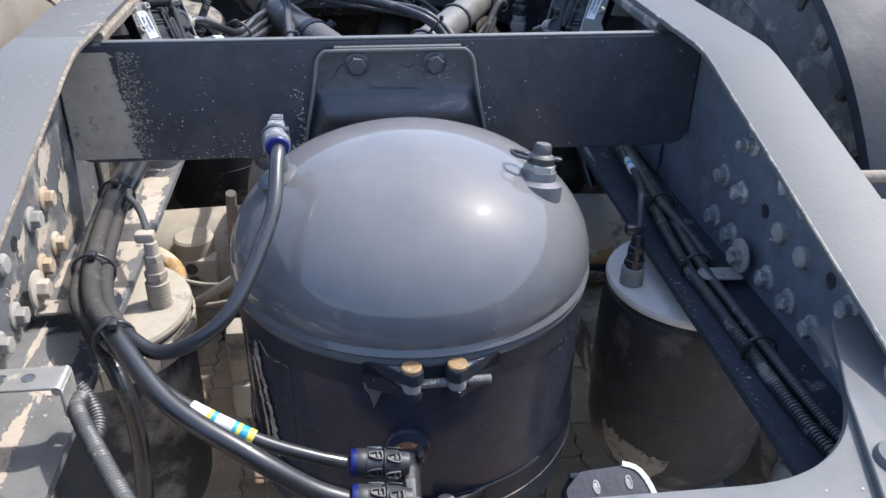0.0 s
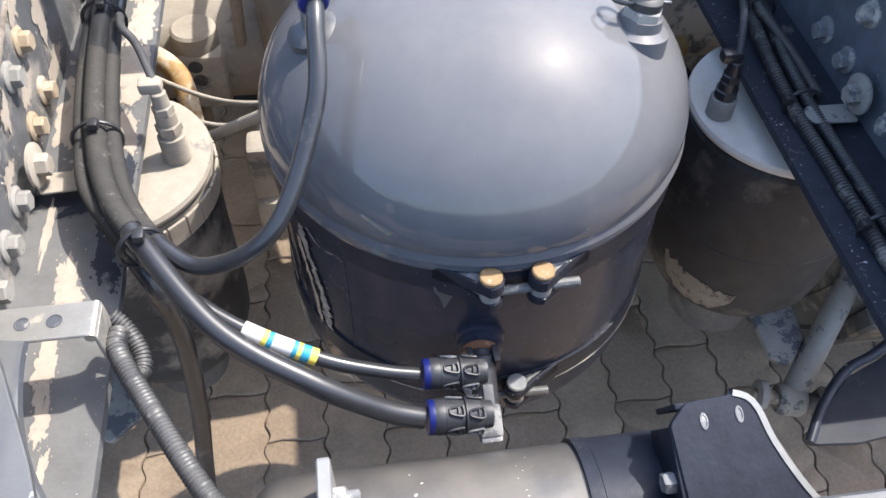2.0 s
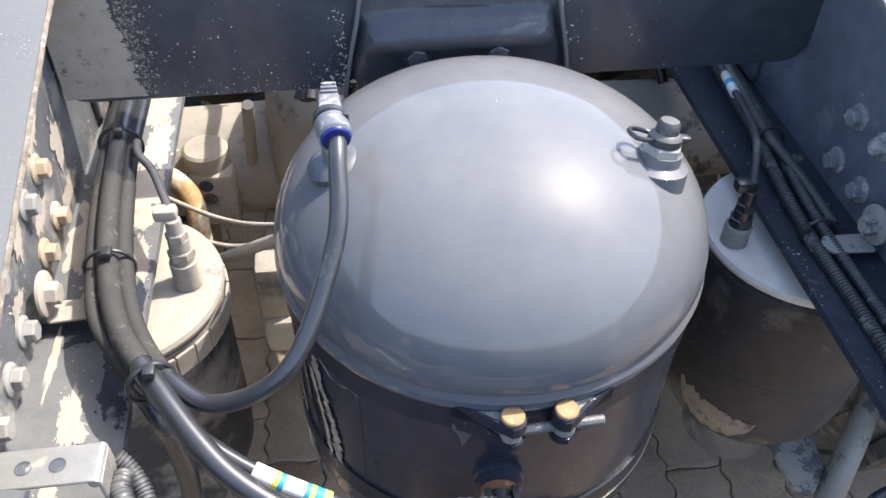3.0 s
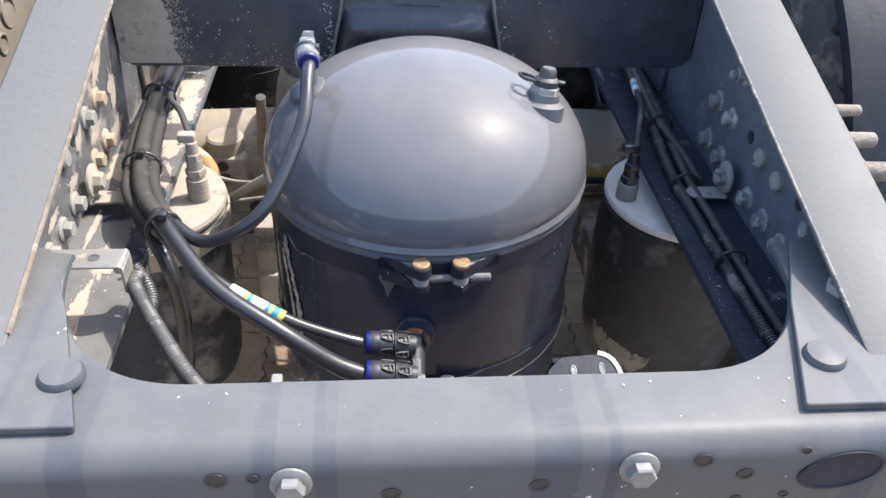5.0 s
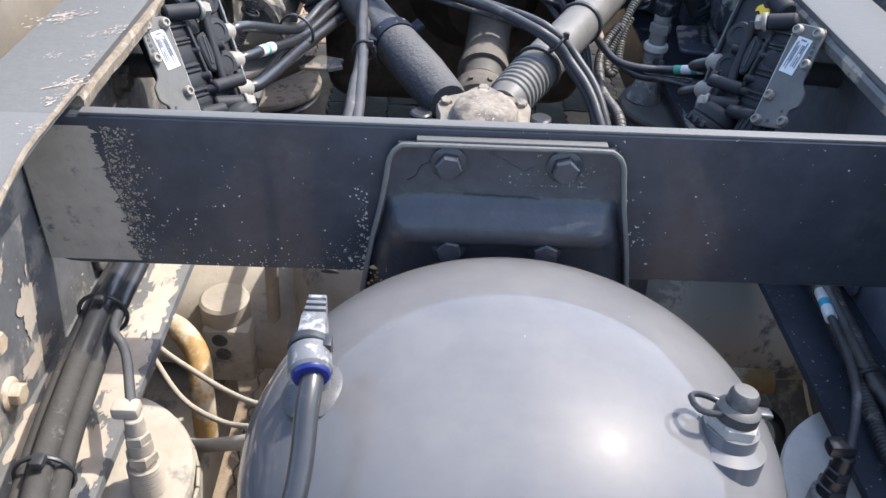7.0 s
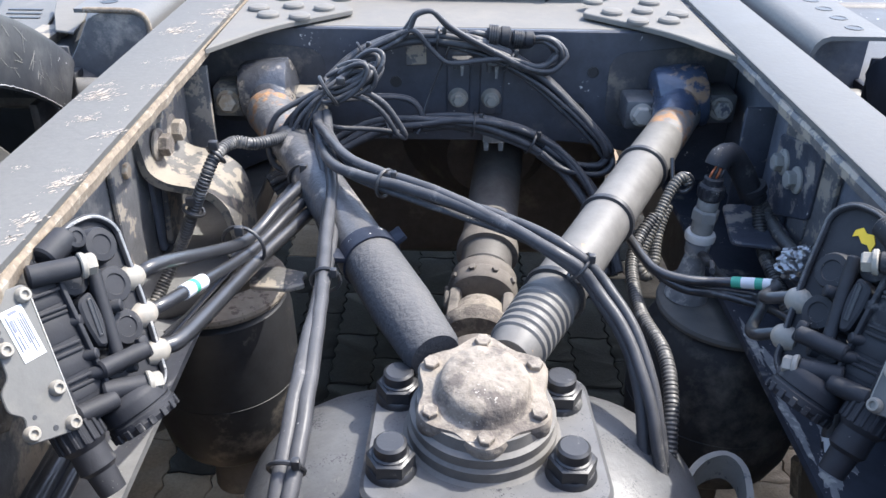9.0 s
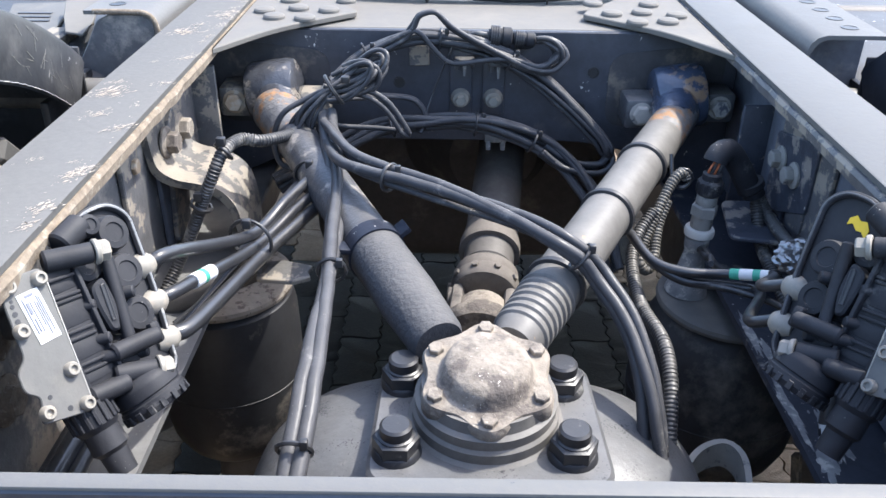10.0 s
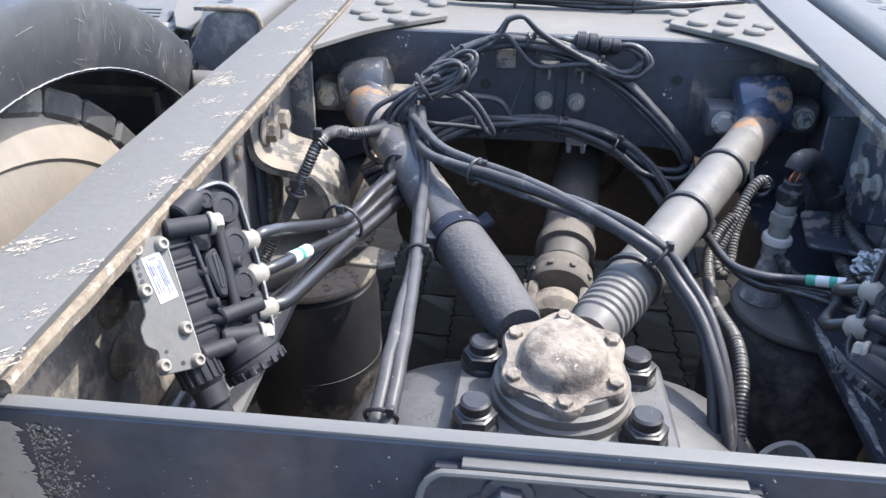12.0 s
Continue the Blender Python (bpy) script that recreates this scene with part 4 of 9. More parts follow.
    for x, z, k in ((-0.182, 0.908, 1.15), (-0.154, 0.909, 0.7), (-0.049, 0.885, 1.1), (0.069, 0.889, 1.1), (0.199, 0.912, 1.1), (0.237, 0.894, 1.0), (-0.235, 0.880, 1.0), (0.281, 0.920, 0.6), (0.237, 0.862, 0.7), (0.277, 0.866, 0.6)):
        put("hole", drill, root, axes((x, 0.3258, z), (0, -1, 0.03)) @ Matrix.Diagonal((k * 0.62, k * 0.55, 1, 1)), "drilled hole")
    for s, x, z in ((1, 0.318, 0.894), (-1, -0.315, 0.872)):
        bm = bmesh.new()
        lathe(bm, [(1, 0), (1, 0.0012), (0.92, 0.0015), (0.9, 0.0004), (0, 0.0004)], axes((x, 0.3257, z), (0, -1, 0.03), (1, 0, 0.2 * s)) @ Matrix.Diagonal((0.036, 0.021, 1, 1)), 32)
        part("slot", bm, "hanger", root, "large oval opening")


build_rear_member()


def build_front_member():
    """The deep member at the front of the bay, with its gusset plates and rivets."""
    root = thing("cross_member", (0, 2.06, 0.85), "dark navy front cross member with grey riveted gusset plates", "cross member")
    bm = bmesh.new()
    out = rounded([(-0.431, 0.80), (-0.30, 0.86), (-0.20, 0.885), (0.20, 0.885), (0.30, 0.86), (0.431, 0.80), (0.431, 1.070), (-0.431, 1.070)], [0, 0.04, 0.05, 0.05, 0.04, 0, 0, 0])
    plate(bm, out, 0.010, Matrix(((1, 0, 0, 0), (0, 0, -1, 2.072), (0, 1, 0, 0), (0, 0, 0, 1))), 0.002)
    # lightened paint: the web's brighter light is in its colour
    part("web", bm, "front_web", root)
    # runs on past the front web, out of view, to shade the shaft
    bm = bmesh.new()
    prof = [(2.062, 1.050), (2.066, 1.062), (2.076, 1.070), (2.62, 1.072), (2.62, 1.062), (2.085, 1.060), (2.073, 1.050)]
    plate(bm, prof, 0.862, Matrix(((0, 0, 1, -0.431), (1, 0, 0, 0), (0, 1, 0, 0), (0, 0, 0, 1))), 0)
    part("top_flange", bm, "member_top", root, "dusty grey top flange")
    bm = bmesh.new()
    plate(bm, rounded([(-0.431, 2.30), (0.431, 2.30), (0.431, 2.31), (-0.431, 2.31)], 0), -0.25, Matrix.Translation((0, 0, 1.06)), 0)
    part("front_web", bm, "member", root)
    rivet_bm = bmesh.new()
    lathe(rivet_bm, [(0.017, 0), (0.017, 0.004), (0.015, 0.0065), (0.008, 0.008), (0, 0.0083)], seg=20)
    rivet = mesh_from(rivet_bm, "rivet", "member_top")
    for s in (-1, 1):
        bm = bmesh.new()
        out = [(s * 0.366, 1.90), (s * 0.30, 2.02), (s * 0.185, 2.125), (s * 0.190, 2.145), (s * 0.30, 2.30), (s * 0.366, 2.30)]
        plate(bm, rounded(out, [0.002, 0.05, 0.006, 0.02, 0.002, 0.002]), 0.009, Matrix.Translation((0, 0, 1.0735)), 0.0015)
        g = part("gusset", bm, "member_top", root, "grey gusset plate")
        for x, y in ((0.305, 2.19), (0.282, 2.133), (0.231, 2.122), (0.21, 2.19), (0.312, 2.075), (0.335, 2.115), (0.262, 2.068)):
            put("rivet", rivet, g, Matrix.Translation((s * x, y, 1.0825)))
        # the recess of the rod's eye, and the round holes
        bm = bmesh.new()
        plate(bm, rounded([(s * 0.225, 0.915), (s * 0.41, 0.915), (s * 0.41, 1.055), (s * 0.225, 1.035)], 0.03), 0.001, Matrix(((1, 0, 0, 0), (0, 0, -1, 2.0612), (0, 1, 0, 0), (0, 0, 0, 1))), 0)
        part("recess", bm, "hollow", root, "dark opening behind the rod eye")
    bm = bmesh.new()
    lathe(bm, [(0.0095, 0), (0.0095, 0.0008), (0.0080, 0.001), (0.0075, 0.0002), (0, 0.0002)], seg=18)
    drill = mesh_from(bm, "member_hole", "tie")
    for x, z in ((-0.114, 0.985), (0.200, 1.005), (0.182, 0.945), (-0.16, 1.01)):
        put("hole", drill, root, axes((x, 2.0618, z), (0, -1, 0)), "drilled hole")
    cup = bmesh.new()
    lathe(cup, [(0.0165, 0), (0.0165, 0.006), (0.013, 0.014), (0.0125, 0.018), (0, 0.018)], seg=20)
    hexa(cup, (0, 0, 0.016), (0, 0, 0.026), 0.009)
    cup = mesh_from(cup, "washer_bolt", "white_plastic")
    for x in (-0.014, 0.039):
        put("bolt", cup, root, axes((x, 2.0618, 0.962), (0, -1, 0)), "pale domed washer with its bolt")
    for x in (-0.014, 0.039):
        bm = bmesh.new()
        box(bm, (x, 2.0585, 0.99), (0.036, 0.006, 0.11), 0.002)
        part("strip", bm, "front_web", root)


build_front_member()


# ---------------------------------------------------------------- the ground
bm = bmesh.new()
bm.faces.new([bm.verts.new(p) for p in ((-150, -150, -0.014), (150, -150, -0.014), (150, 150, -0.014), (-150, 150, -0.014))])
ground = solo("ground", bm, "ground", "yard ground of worn beige concrete pavers with sandy joints", "ground", kind="structure")


# ---------------------------------------------------------------- the upright air tank
TX, TY, TR = 0.009, 0.870, 0.2070
HEAD_R, HEAD_Z, HEAD_H = 0.2110, 0.885, 0.1360


def on_tank(angle, z, out=0.0):
    """A point of the tank's side; angle 0 looks to the rear (-y), positive to the right."""
    return Vector((TX + (TR + out) * math.sin(angle), TY - (TR + out) * math.cos(angle), z))


def head_z(x, y):
    q = ((x - TX) ** 2 + (y - TY) ** 2) / HEAD_R ** 2
    return HEAD_Z + HEAD_H * math.sqrt(max(0.0, 1 - q))


def head_normal(x, y):
    z = head_z(x, y)
    return Vector(((x - TX) / HEAD_R ** 2, (y - TY) / HEAD_R ** 2, (z - HEAD_Z) / HEAD_H ** 2)).normalized()


def build_tank():
    root = thing("air_tank", (TX, TY, 0.60), "large upright dark grey steel air tank with a glossy domed head", "air tank")
    m = Matrix.Translation((TX, TY, 0))
    bm = bmesh.new()
    prof = [(0, 0.528)] + [(TR * math.sin(a), 0.61 - 0.082 * math.cos(a)) for a in [math.pi / 2 * k / 8 for k in range(1, 9)]] + [(TR, 0.70), (TR, 0.80), (TR, 0.858), (TR - 0.002, 0.860), (0, 0.861)]
    lathe(bm, prof, m, 96)
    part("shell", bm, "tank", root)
    bm = bmesh.new()
    prof = [(TR - 0.004, 0.858), (TR + 0.0035, 0.858), (TR + 0.0045, 0.862), (TR + 0.0030, 0.867), (TR + 0.006, 0.871), (HEAD_R - 0.0015, 0.878), (HEAD_R, HEAD_Z)]
    prof += [(HEAD_R * math.cos(a), HEAD_Z + HEAD_H * math.sin(a)) for a in [math.pi / 2 * k / 28 for k in range(1, 28)]] + [(0, HEAD_Z + HEAD_H)]
    lathe(bm, prof, m, 128)
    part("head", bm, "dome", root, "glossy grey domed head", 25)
    # two straps: each runs off the shell to a forked loop round its pin, and a threaded rod draws the pins together
    for z, w, pins, rod_end, pin_mat in ((0.846, 0.034, (-0.079, 0.130), 0.036, "brass"), (0.660, 0.030, (-0.12, 0.089), 0.036, "grey_bolt")):
        bm = bmesh.new()
        lathe(bm, [(TR - 0.001, z - w / 2), (TR + 0.0026, z - w / 2), (TR + 0.0026, z + w / 2), (TR - 0.001, z + w / 2)], m, 96)
        strap = part("strap", bm, "strap", root, "dark steel strap")
        for lo, hi in ((0.30, 1.25), (-0.70, -0.33)):
            bm = bmesh.new()
            tube(bm, [on_tank(lo + (hi - lo) * k / 40, z + (w / 2 if z > 0.8 else -w / 2) + 0.0002, 0.0026 + 0.0004 * noise.noise((k * 0.6, z, 0))) for k in range(41)], 0.0007, 5)
            part("worn_edge", bm, "zinc", strap, "bare bright edge")
        for a, s in zip(pins, (-1, 1)):
            centre, out = on_tank(a, z, 0.0125), on_tank(a, z, 1) - on_tank(a, z)
            along = Vector((0, 0, 1)).cross(out).normalized() * s
            bm = bmesh.new()
            rod(bm, centre + Vector((0, 0, -0.0165)), centre + Vector((0, 0, 0.019)), 0.0098, seg=22, edge=0.0012)
            part("pin", bm, "pale_bolt", strap, "grey steel pin")
            bm = bmesh.new()
            lathe(bm, [(0.0102, 0.0165), (0.0102, 0.0195), (0.0090, 0.0205), (0, 0.0202)], Matrix.Translation(centre), 22)
            part("pin_cap", bm, pin_mat, strap, "copper-coloured pin end" if pin_mat == "brass" else "")
            far = on_tank(a + s * 0.235, z, 0.0026)
            near = centre + out.normalized() * 0.0108
            inner = centre - out.normalized() * 0.0100
            for lo, hi in ((0.003, 0.0155), (-0.0155, -0.008)):
                bm = bmesh.new()
                path = [far] + [far.lerp(near, k / 8) - out.normalized() * 0.002 * math.sin(math.pi * k / 8) for k in range(1, 8)]
                path += [centre + out.normalized() * 0.0108 * math.cos(q) - along * 0.0108 * math.sin(q) for q in [math.pi * k / 10 for k in range(11)]]
                path += [inner + along * 0.008, inner + along * 0.022 + (on_tank(a + s * 0.12, z) - inner - along * 0.022) * 0.6]
                rows = []
                for k, p in enumerate(path):
                    q = path[min(k + 1, len(path) - 1)] - path[max(k - 1, 0)]
                    side = q.cross(Vector((0, 0, 1))).normalized() * 0.0012
                    g = max(0.0, 1 - k / 7)
                    top, low = hi + (w * 0.5 - hi) * g, lo + (-w * 0.5 - lo if lo < 0 else -lo) * g
                    rows.append([bm.verts.new((p + d + Vector((0, 0, h)))) for d, h in ((side, top), (-side, top), (-side, low), (side, low))])
                for u, v in zip(rows, rows[1:]):
                    for k in range(4):
                        bm.faces.new((u[k], u[(k + 1) % 4], v[(k + 1) % 4], v[k]))
                bm.faces.new(rows[0]), bm.faces.new(rows[-1])
                part("loop", bm, "strap", strap)
            # a grey fill in the gap between the strap and the shell
            bm = bmesh.new()
            ring_ = [far] + [on_tank(a + s * 0.235 * (1 - k / 8), z, -0.001) for k in range(1, 8)] + [far.lerp(near, k / 8) - out.normalized() * (0.004 + 0.002 * math.sin(math.pi * k / 8)) for k in (7, 5, 3, 1)]
            faces_ = [[bm.verts.new(p + Vector((0, 0, h + 0.0012 * noise.noise((k * 0.9, a, h))))) for k, p in enumerate(ring_)] for h in (-0.006, 0.0125)]
            bm.faces.new(faces_[0]), bm.faces.new(faces_[1])
            for k in range(len(ring_)):
                j = (k + 1) % len(ring_)
                bm.faces.new((faces_[0][k], faces_[0][j], faces_[1][j], faces_[1][k]))
            part("gap_fill", bm, "grey_bolt" if z > 0.8 else "axle", strap, "grey fill behind the strap")
        bm = bmesh.new()
        p0, p1 = on_tank(pins[0], z - 0.003, 0.0125), on_tank(pins[1], z - 0.003, 0.0125)
        way = (p1 - p0).normalized()
        line = [p0 - way * 0.006 + way * 0.0008 * k for k in range(int(((p1 - p0).length + 0.006 + rod_end) / 0.0008))]
        tube(bm, line, 0.0046, 10, ripple=0.07, pitch=0.0016)
        part("threaded_rod", bm, "thread", strap, "threaded steel rod")
    # a torn scrap of foil below the strap
    bm = bmesh.new()
    f = on_tank(-0.25, 0.826, 0.003)
    plate(bm, [(-0.013, 0.010), (-0.006, 0.006), (0.000, 0.009), (0.012, 0.006), (0.005, -0.002), (0.001, -0.012), (-0.003, -0.022), (-0.007, -0.006), (-0.012, 0.002)], 0.0012, axes(f, (-0.25, -1, 0), (1, 0, 0)), 0)
    part("scrap", bm, "alloy", root, "torn grey scrap stuck to the shell")
    # peeled and scraped strips down the side that faces the sunlit rail
    for width, out, mat, pts in ((0.020, 0.0034, "pale_bolt", ((-0.98, 0.836), (-0.92, 0.824), (-0.86, 0.822), (-0.80, 0.826), (-0.75, 0.824))),
                                 (0.075, 0.0010, "flaked", ((-1.34, 0.84), (-1.33, 0.76), (-1.31, 0.69), (-1.27, 0.63), (-1.20, 0.575))),
                                 (0.075, 0.0016, "dust_patch", ((-1.44, 0.83), (-1.42, 0.74), (-1.38, 0.66), (-1.33, 0.60))),
                                 (0.042, 0.0020, "grey_bolt", ((-1.05, 0.826), (-1.03, 0.797), (-0.99, 0.766), (-0.95, 0.734), (-0.94, 0.690), (-0.93, 0.66))),
                                 (0.036, 0.0022, "dust_patch", ((-1.09, 0.80), (-1.06, 0.76), (-1.02, 0.72), (-1.00, 0.67))),
                                 (0.026, 0.0022, "alloy", ((-1.20, 0.835), (-1.18, 0.79), (-1.15, 0.74), (-1.13, 0.70))),
                                 (0.020, 0.0024, "tie", ((-1.15, 0.74), (-1.11, 0.70), (-1.06, 0.66), (-1.01, 0.63), (-0.97, 0.61)))):
        bm = bmesh.new()
        verts = []
        for k, p in enumerate(glide([(q, z, 0) for q, z in pts], 0.004)):
            lo, hi = (width * (0.15 + 1.1 * abs(noise.noise((k * 0.45, pts[0][0] * 9, e))) + 0.5 * abs(noise.noise((k * 1.7, pts[0][0] * 9, e + 5)))) for e in (0, 20))
            verts.append([bm.verts.new(on_tank(p.x + d, p.y, out)) for d in (-lo, -lo * 0.4, hi * 0.4, hi)])
        for u, v in zip(verts, verts[1:]):
            for k in range(3):
                bm.faces.new((u[k], u[k + 1], v[k + 1], v[k]))
        part("scrape", bm, mat, root, "scraped bare patch")
    # the upright weld seam and a loose sliver of film at the foot
    bm = bmesh.new()
    tube(bm, [on_tank(-0.76 + 0.004 * noise.noise((k * 0.5, 2, 0)), 0.828 - 0.006 * k, 0.0) for k in range(34)], 0.0012, 6)
    part("seam", bm, "tank", root)
    bm = bmesh.new()
    rows = [[bm.verts.new(on_tank(-1.12 + 0.011 * k, 0.575 + 0.0010 * k + 0.004 * math.sin(k * 0.35) + h, 0.004 + 0.006 * math.sin(k * 0.22) ** 2)) for h in (0, 0.004 + 0.003 * math.sin(k * 0.5))] for k in range(36)]
    for u, v in zip(rows, rows[1:]):
        bm.faces.new((u[0], u[1], v[1], v[0]))
    part("loose_film", bm, "dusty", root, "pale sliver of loose film")
    # the side port
    bm = bmesh.new()
    c = on_tank(-0.10, 0.752)
    lathe(bm, [(0.024, -0.004), (0.024, 0.003), (0.0215, 0.005), (0.0215, 0.008), (0.0225, 0.009), (0.0225, 0.012), (0.019, 0.014), (0.014, 0.014)], axes(c, c - Vector((TX, TY, c.z))), 28)
    boss = part("port", bm, "tank", root, "threaded side port")
    bm = bmesh.new()
    lathe(bm, [(0.0175, 0.010), (0.0175, 0.019), (0.0150, 0.021), (0.011, 0.020)], axes(c, c - Vector((TX, TY, c.z))), 24)
    part("seal", bm, "seal", boss, "rusty brown seal ring")
    # the boss and test valve on the head
    x, y = 0.146, 0.820
    p, nrm = Vector((x, y, head_z(x, y))), head_normal(x, y)
    nrm = (nrm * 0.25 + Vector((0.02, 0.20, 0.9))).normalized()
    bm = bmesh.new()
    lathe(bm, [(0.029, -0.020), (0.028, -0.002), (0.020, 0.002), (0.0190, 0.011), (0.012, 0.011)], axes(p, nrm), 28)
    boss = part("boss", bm, "dome", root)
    valve = thing("test_valve", p + nrm * 0.014, "dusty test valve with a dark rubber cap on a loop", "valve")
    bm = bmesh.new()
    hexa(bm, p + nrm * 0.010, p + nrm * 0.019, 0.0180)
    part("nut", bm, "pale_bolt", valve, "pale dusty nut")
    bm = bmesh.new()
    lathe(bm, [(0.0150, 0.019), (0.0150, 0.026), (0.0125, 0.029), (0.0105, 0.030), (0.0100, 0.038), (0.008, 0.041), (0, 0.0415)], axes(p, nrm), 24)
    part("cap", bm, "hose_dusty", valve, "dark rubber cap")
    bm = bmesh.new()
    top = axes(p + nrm * 0.023, nrm, (1, 0, 0))
    tube(bm, glide([top @ Vector(q) for q in ((-0.010, 0.006, 0.002), (-0.024, 0.009, 0.004), (-0.034, 0.002, 0.006), (-0.030, -0.008, 0.004), (-0.018, -0.008, 0.002), (-0.010, -0.004, 0.0))], 0.004), 0.0022, 6)
    box(bm, (0.017, 0.0, 0.002), (0.012, 0.010, 0.004), 0.0015, top)
    part("loop", bm, "hose", valve, sharp=60)


build_tank()


def build_top_fitting():
    """The push-in elbow on the tank's head."""
    x, y = -0.137, 0.853
    z = head_z(x, y)
    root = thing("hose_fitting", (x, y, z), "grey push-in elbow fitting with a blue collar on the tank head", "fitting")
    bm = bmesh.new()
    lathe(bm, [(0.026, -0.012), (0.026, 0.001), (0.021, 0.005), (0.015, 0.007)], axes((x, y, z), head_normal(x, y) + Vector((0, 0, 1.0))), 24)
    part("base_ring", bm, "axle", root, "dusty base ring")
    bm = bmesh.new()
    rod(bm, (x, y, z), (x, y, 1.036), 0.011, edge=0.001)
    box(bm, (x, y + 0.004, 1.034), (0.019, 0.026, 0.020), 0.004)
    box(bm, (x, y + 0.022, 1.033), (0.010, 0.026, 0.012), 0.002)
    body = part("body", bm, "worn_grey", root, "grey plastic with white scuffs")
    for k in range(4):
        bm = bmesh.new()
        box(bm, (x, y + 0.014 + 0.006 * k, 1.035), (0.016 - 0.001 * k, 0.0036, 0.017), 0.001)
        part("rib", bm, "worn_grey", body)
    bm = bmesh.new()
    rod(bm, (x, y - 0.012, 1.033), (x + 0.003, y - 0.032, 1.031), 0.0145, 0.0145, 24, 0.002)
    part("sleeve", bm, "worn_grey", root, "dusty grey sleeve")
    bm = bmesh.new()
    rod(bm, (x, y - 0.006, 1.0335), (x, y - 0.013, 1.033), 0.0152, 0.0152, 20, 0.001)
    box(bm, (x + 0.012, y - 0.012, 1.040), (0.006, 0.012, 0.008), 0.001)
    part("clip", bm, "tie", root, "black locking clip")
    bm = bmesh.new()
    rod(bm, (x + 0.003, y - 0.031, 1.031), (x + 0.0035, y - 0.0345, 1.0305), 0.0130, 0.0126, 24, 0.001)
    part("collar", bm, "blue", root, "blue collar")
    return root


build_top_fitting()


def build_port_fitting():
    """The double elbow at the tank's side port, with two push-in sockets."""
    c = on_tank(-0.10, 0.752)
    root = thing("hose_fitting", c, "black plastic double push-in fitting with blue collars", "fitting")
    bm = bmesh.new()
    rod(bm, c + Vector((0, -0.012, 0)), c + Vector((-0.002, -0.036, -0.002)), 0.0150, 0.0135, 22, 0.002)
    rod(bm, c + Vector((-0.003, -0.026, 0.010)), c + Vector((-0.004, -0.084, -0.020)), 0.0125, 0.0120, 20, 0.002)
    body = part("body", bm, "fitting", root)
    for x in (-0.014, 0.010):
        bm = bmesh.new()
        box(bm, c + Vector((x, -0.030, 0.012)), (0.0035, 0.015, 0.010), 0.001)
        box(bm, c + Vector((x, -0.030, 0.0175)), (0.0060, 0.018, 0.0030), 0.001)
        part("latch", bm, "fitting", body)
    # the square elbow end: worn web, bright corner and a ribbed foot
    way = axes(c + Vector((-0.003, -0.076, -0.016)), (0, -0.87, -0.5), (1, 0, 0))
    bm = bmesh.new()
    box(bm, (0, 0, 0.004), (0.022, 0.024, 0.030), 0.003, way)
    box(bm, (0.001, 0.010, -0.014), (0.010, 0.006, 0.030), 0.0015, way)
    elbow = part("elbow", bm, "worn_grey", body, "scuffed grey corner")
    for k in range(4):
        bm = bmesh.new()
        box(bm, (0.0, -0.010 + 0.0062 * k, 0.0205), (0.019, 0.0026, 0.005), 0.0006, way)
        part("rib", bm, "grey_bolt", elbow)
    for (y, z), r, end_mat in (((0.613, 0.781), 0.0138, "fitting"), ((0.578, 0.766), 0.0152, "fitting")):
        x1, x0 = c.x - 0.003, -0.068
        span = x1 - x0
        m = axes((x0, y, z), (span, 0, -0.006))
        bm = bmesh.new()
        prof = [(r * 0.8, 0), (r * 1.02, 0.001), (r * 1.06, 0.004), (r * 1.06, 0.011), (r, 0.013), (r, span * 0.42), (r * 0.94, span * 0.45), (r * 0.94, span * 0.52), (r, span * 0.54), (r, span * 0.78), (r * 0.86, span * 0.84), (r * 0.80, span)]
        lathe(bm, prof, m, 28)
        sock = part("socket", bm, end_mat, root)
        # two rows of triangular locking eyes round the body
        for f in (0.36, 0.70):
            for k in range(5):
                turn = pose(0, 0, 0, 0, 0, 72 * k + 20 + 30 * f)
                eye = m @ Matrix.Translation((0, 0, span * f)) @ turn @ Matrix.Translation((r * 1.02, 0, 0)) @ pose(0, 0, 0, 0, 90, 0)
                loop = [eye @ Vector(q) for q in ((-0.0062, -0.0045, 0), (-0.0062, 0.0045, 0), (0.0050, 0.0026, 0.0008), (0.0062, 0, 0.001), (0.0050, -0.0026, 0.0008), (-0.0062, -0.0045, 0))]
                bm = bmesh.new()
                tube(bm, glide(loop, 0.0016), 0.0012, 6)
                tube(bm, [eye @ Vector((-0.002, q, 0.0006)) for q in (-0.003, 0.003)], 0.0012, 6)
                part("locking_eye", bm, "fitting" if (k + int(f * 10)) % 3 else "worn_grey", sock)
            bm = bmesh.new()
            lathe(bm, [(r, span * f - 0.0095), (r + 0.0012, span * f - 0.0090), (r + 0.0012, span * f - 0.0075), (r, span * f - 0.007)], m, 28)
            part("band", bm, "fitting", sock)
        bm = bmesh.new()
        lathe(bm, [(r * 0.66, -0.0045), (r * 0.98, -0.0045), (r * 1.03, -0.0030), (r * 1.03, 0.001), (r * 0.66, 0.001)], m, 28)
        part("collar", bm, "blue", root, "blue collar")


build_port_fitting()


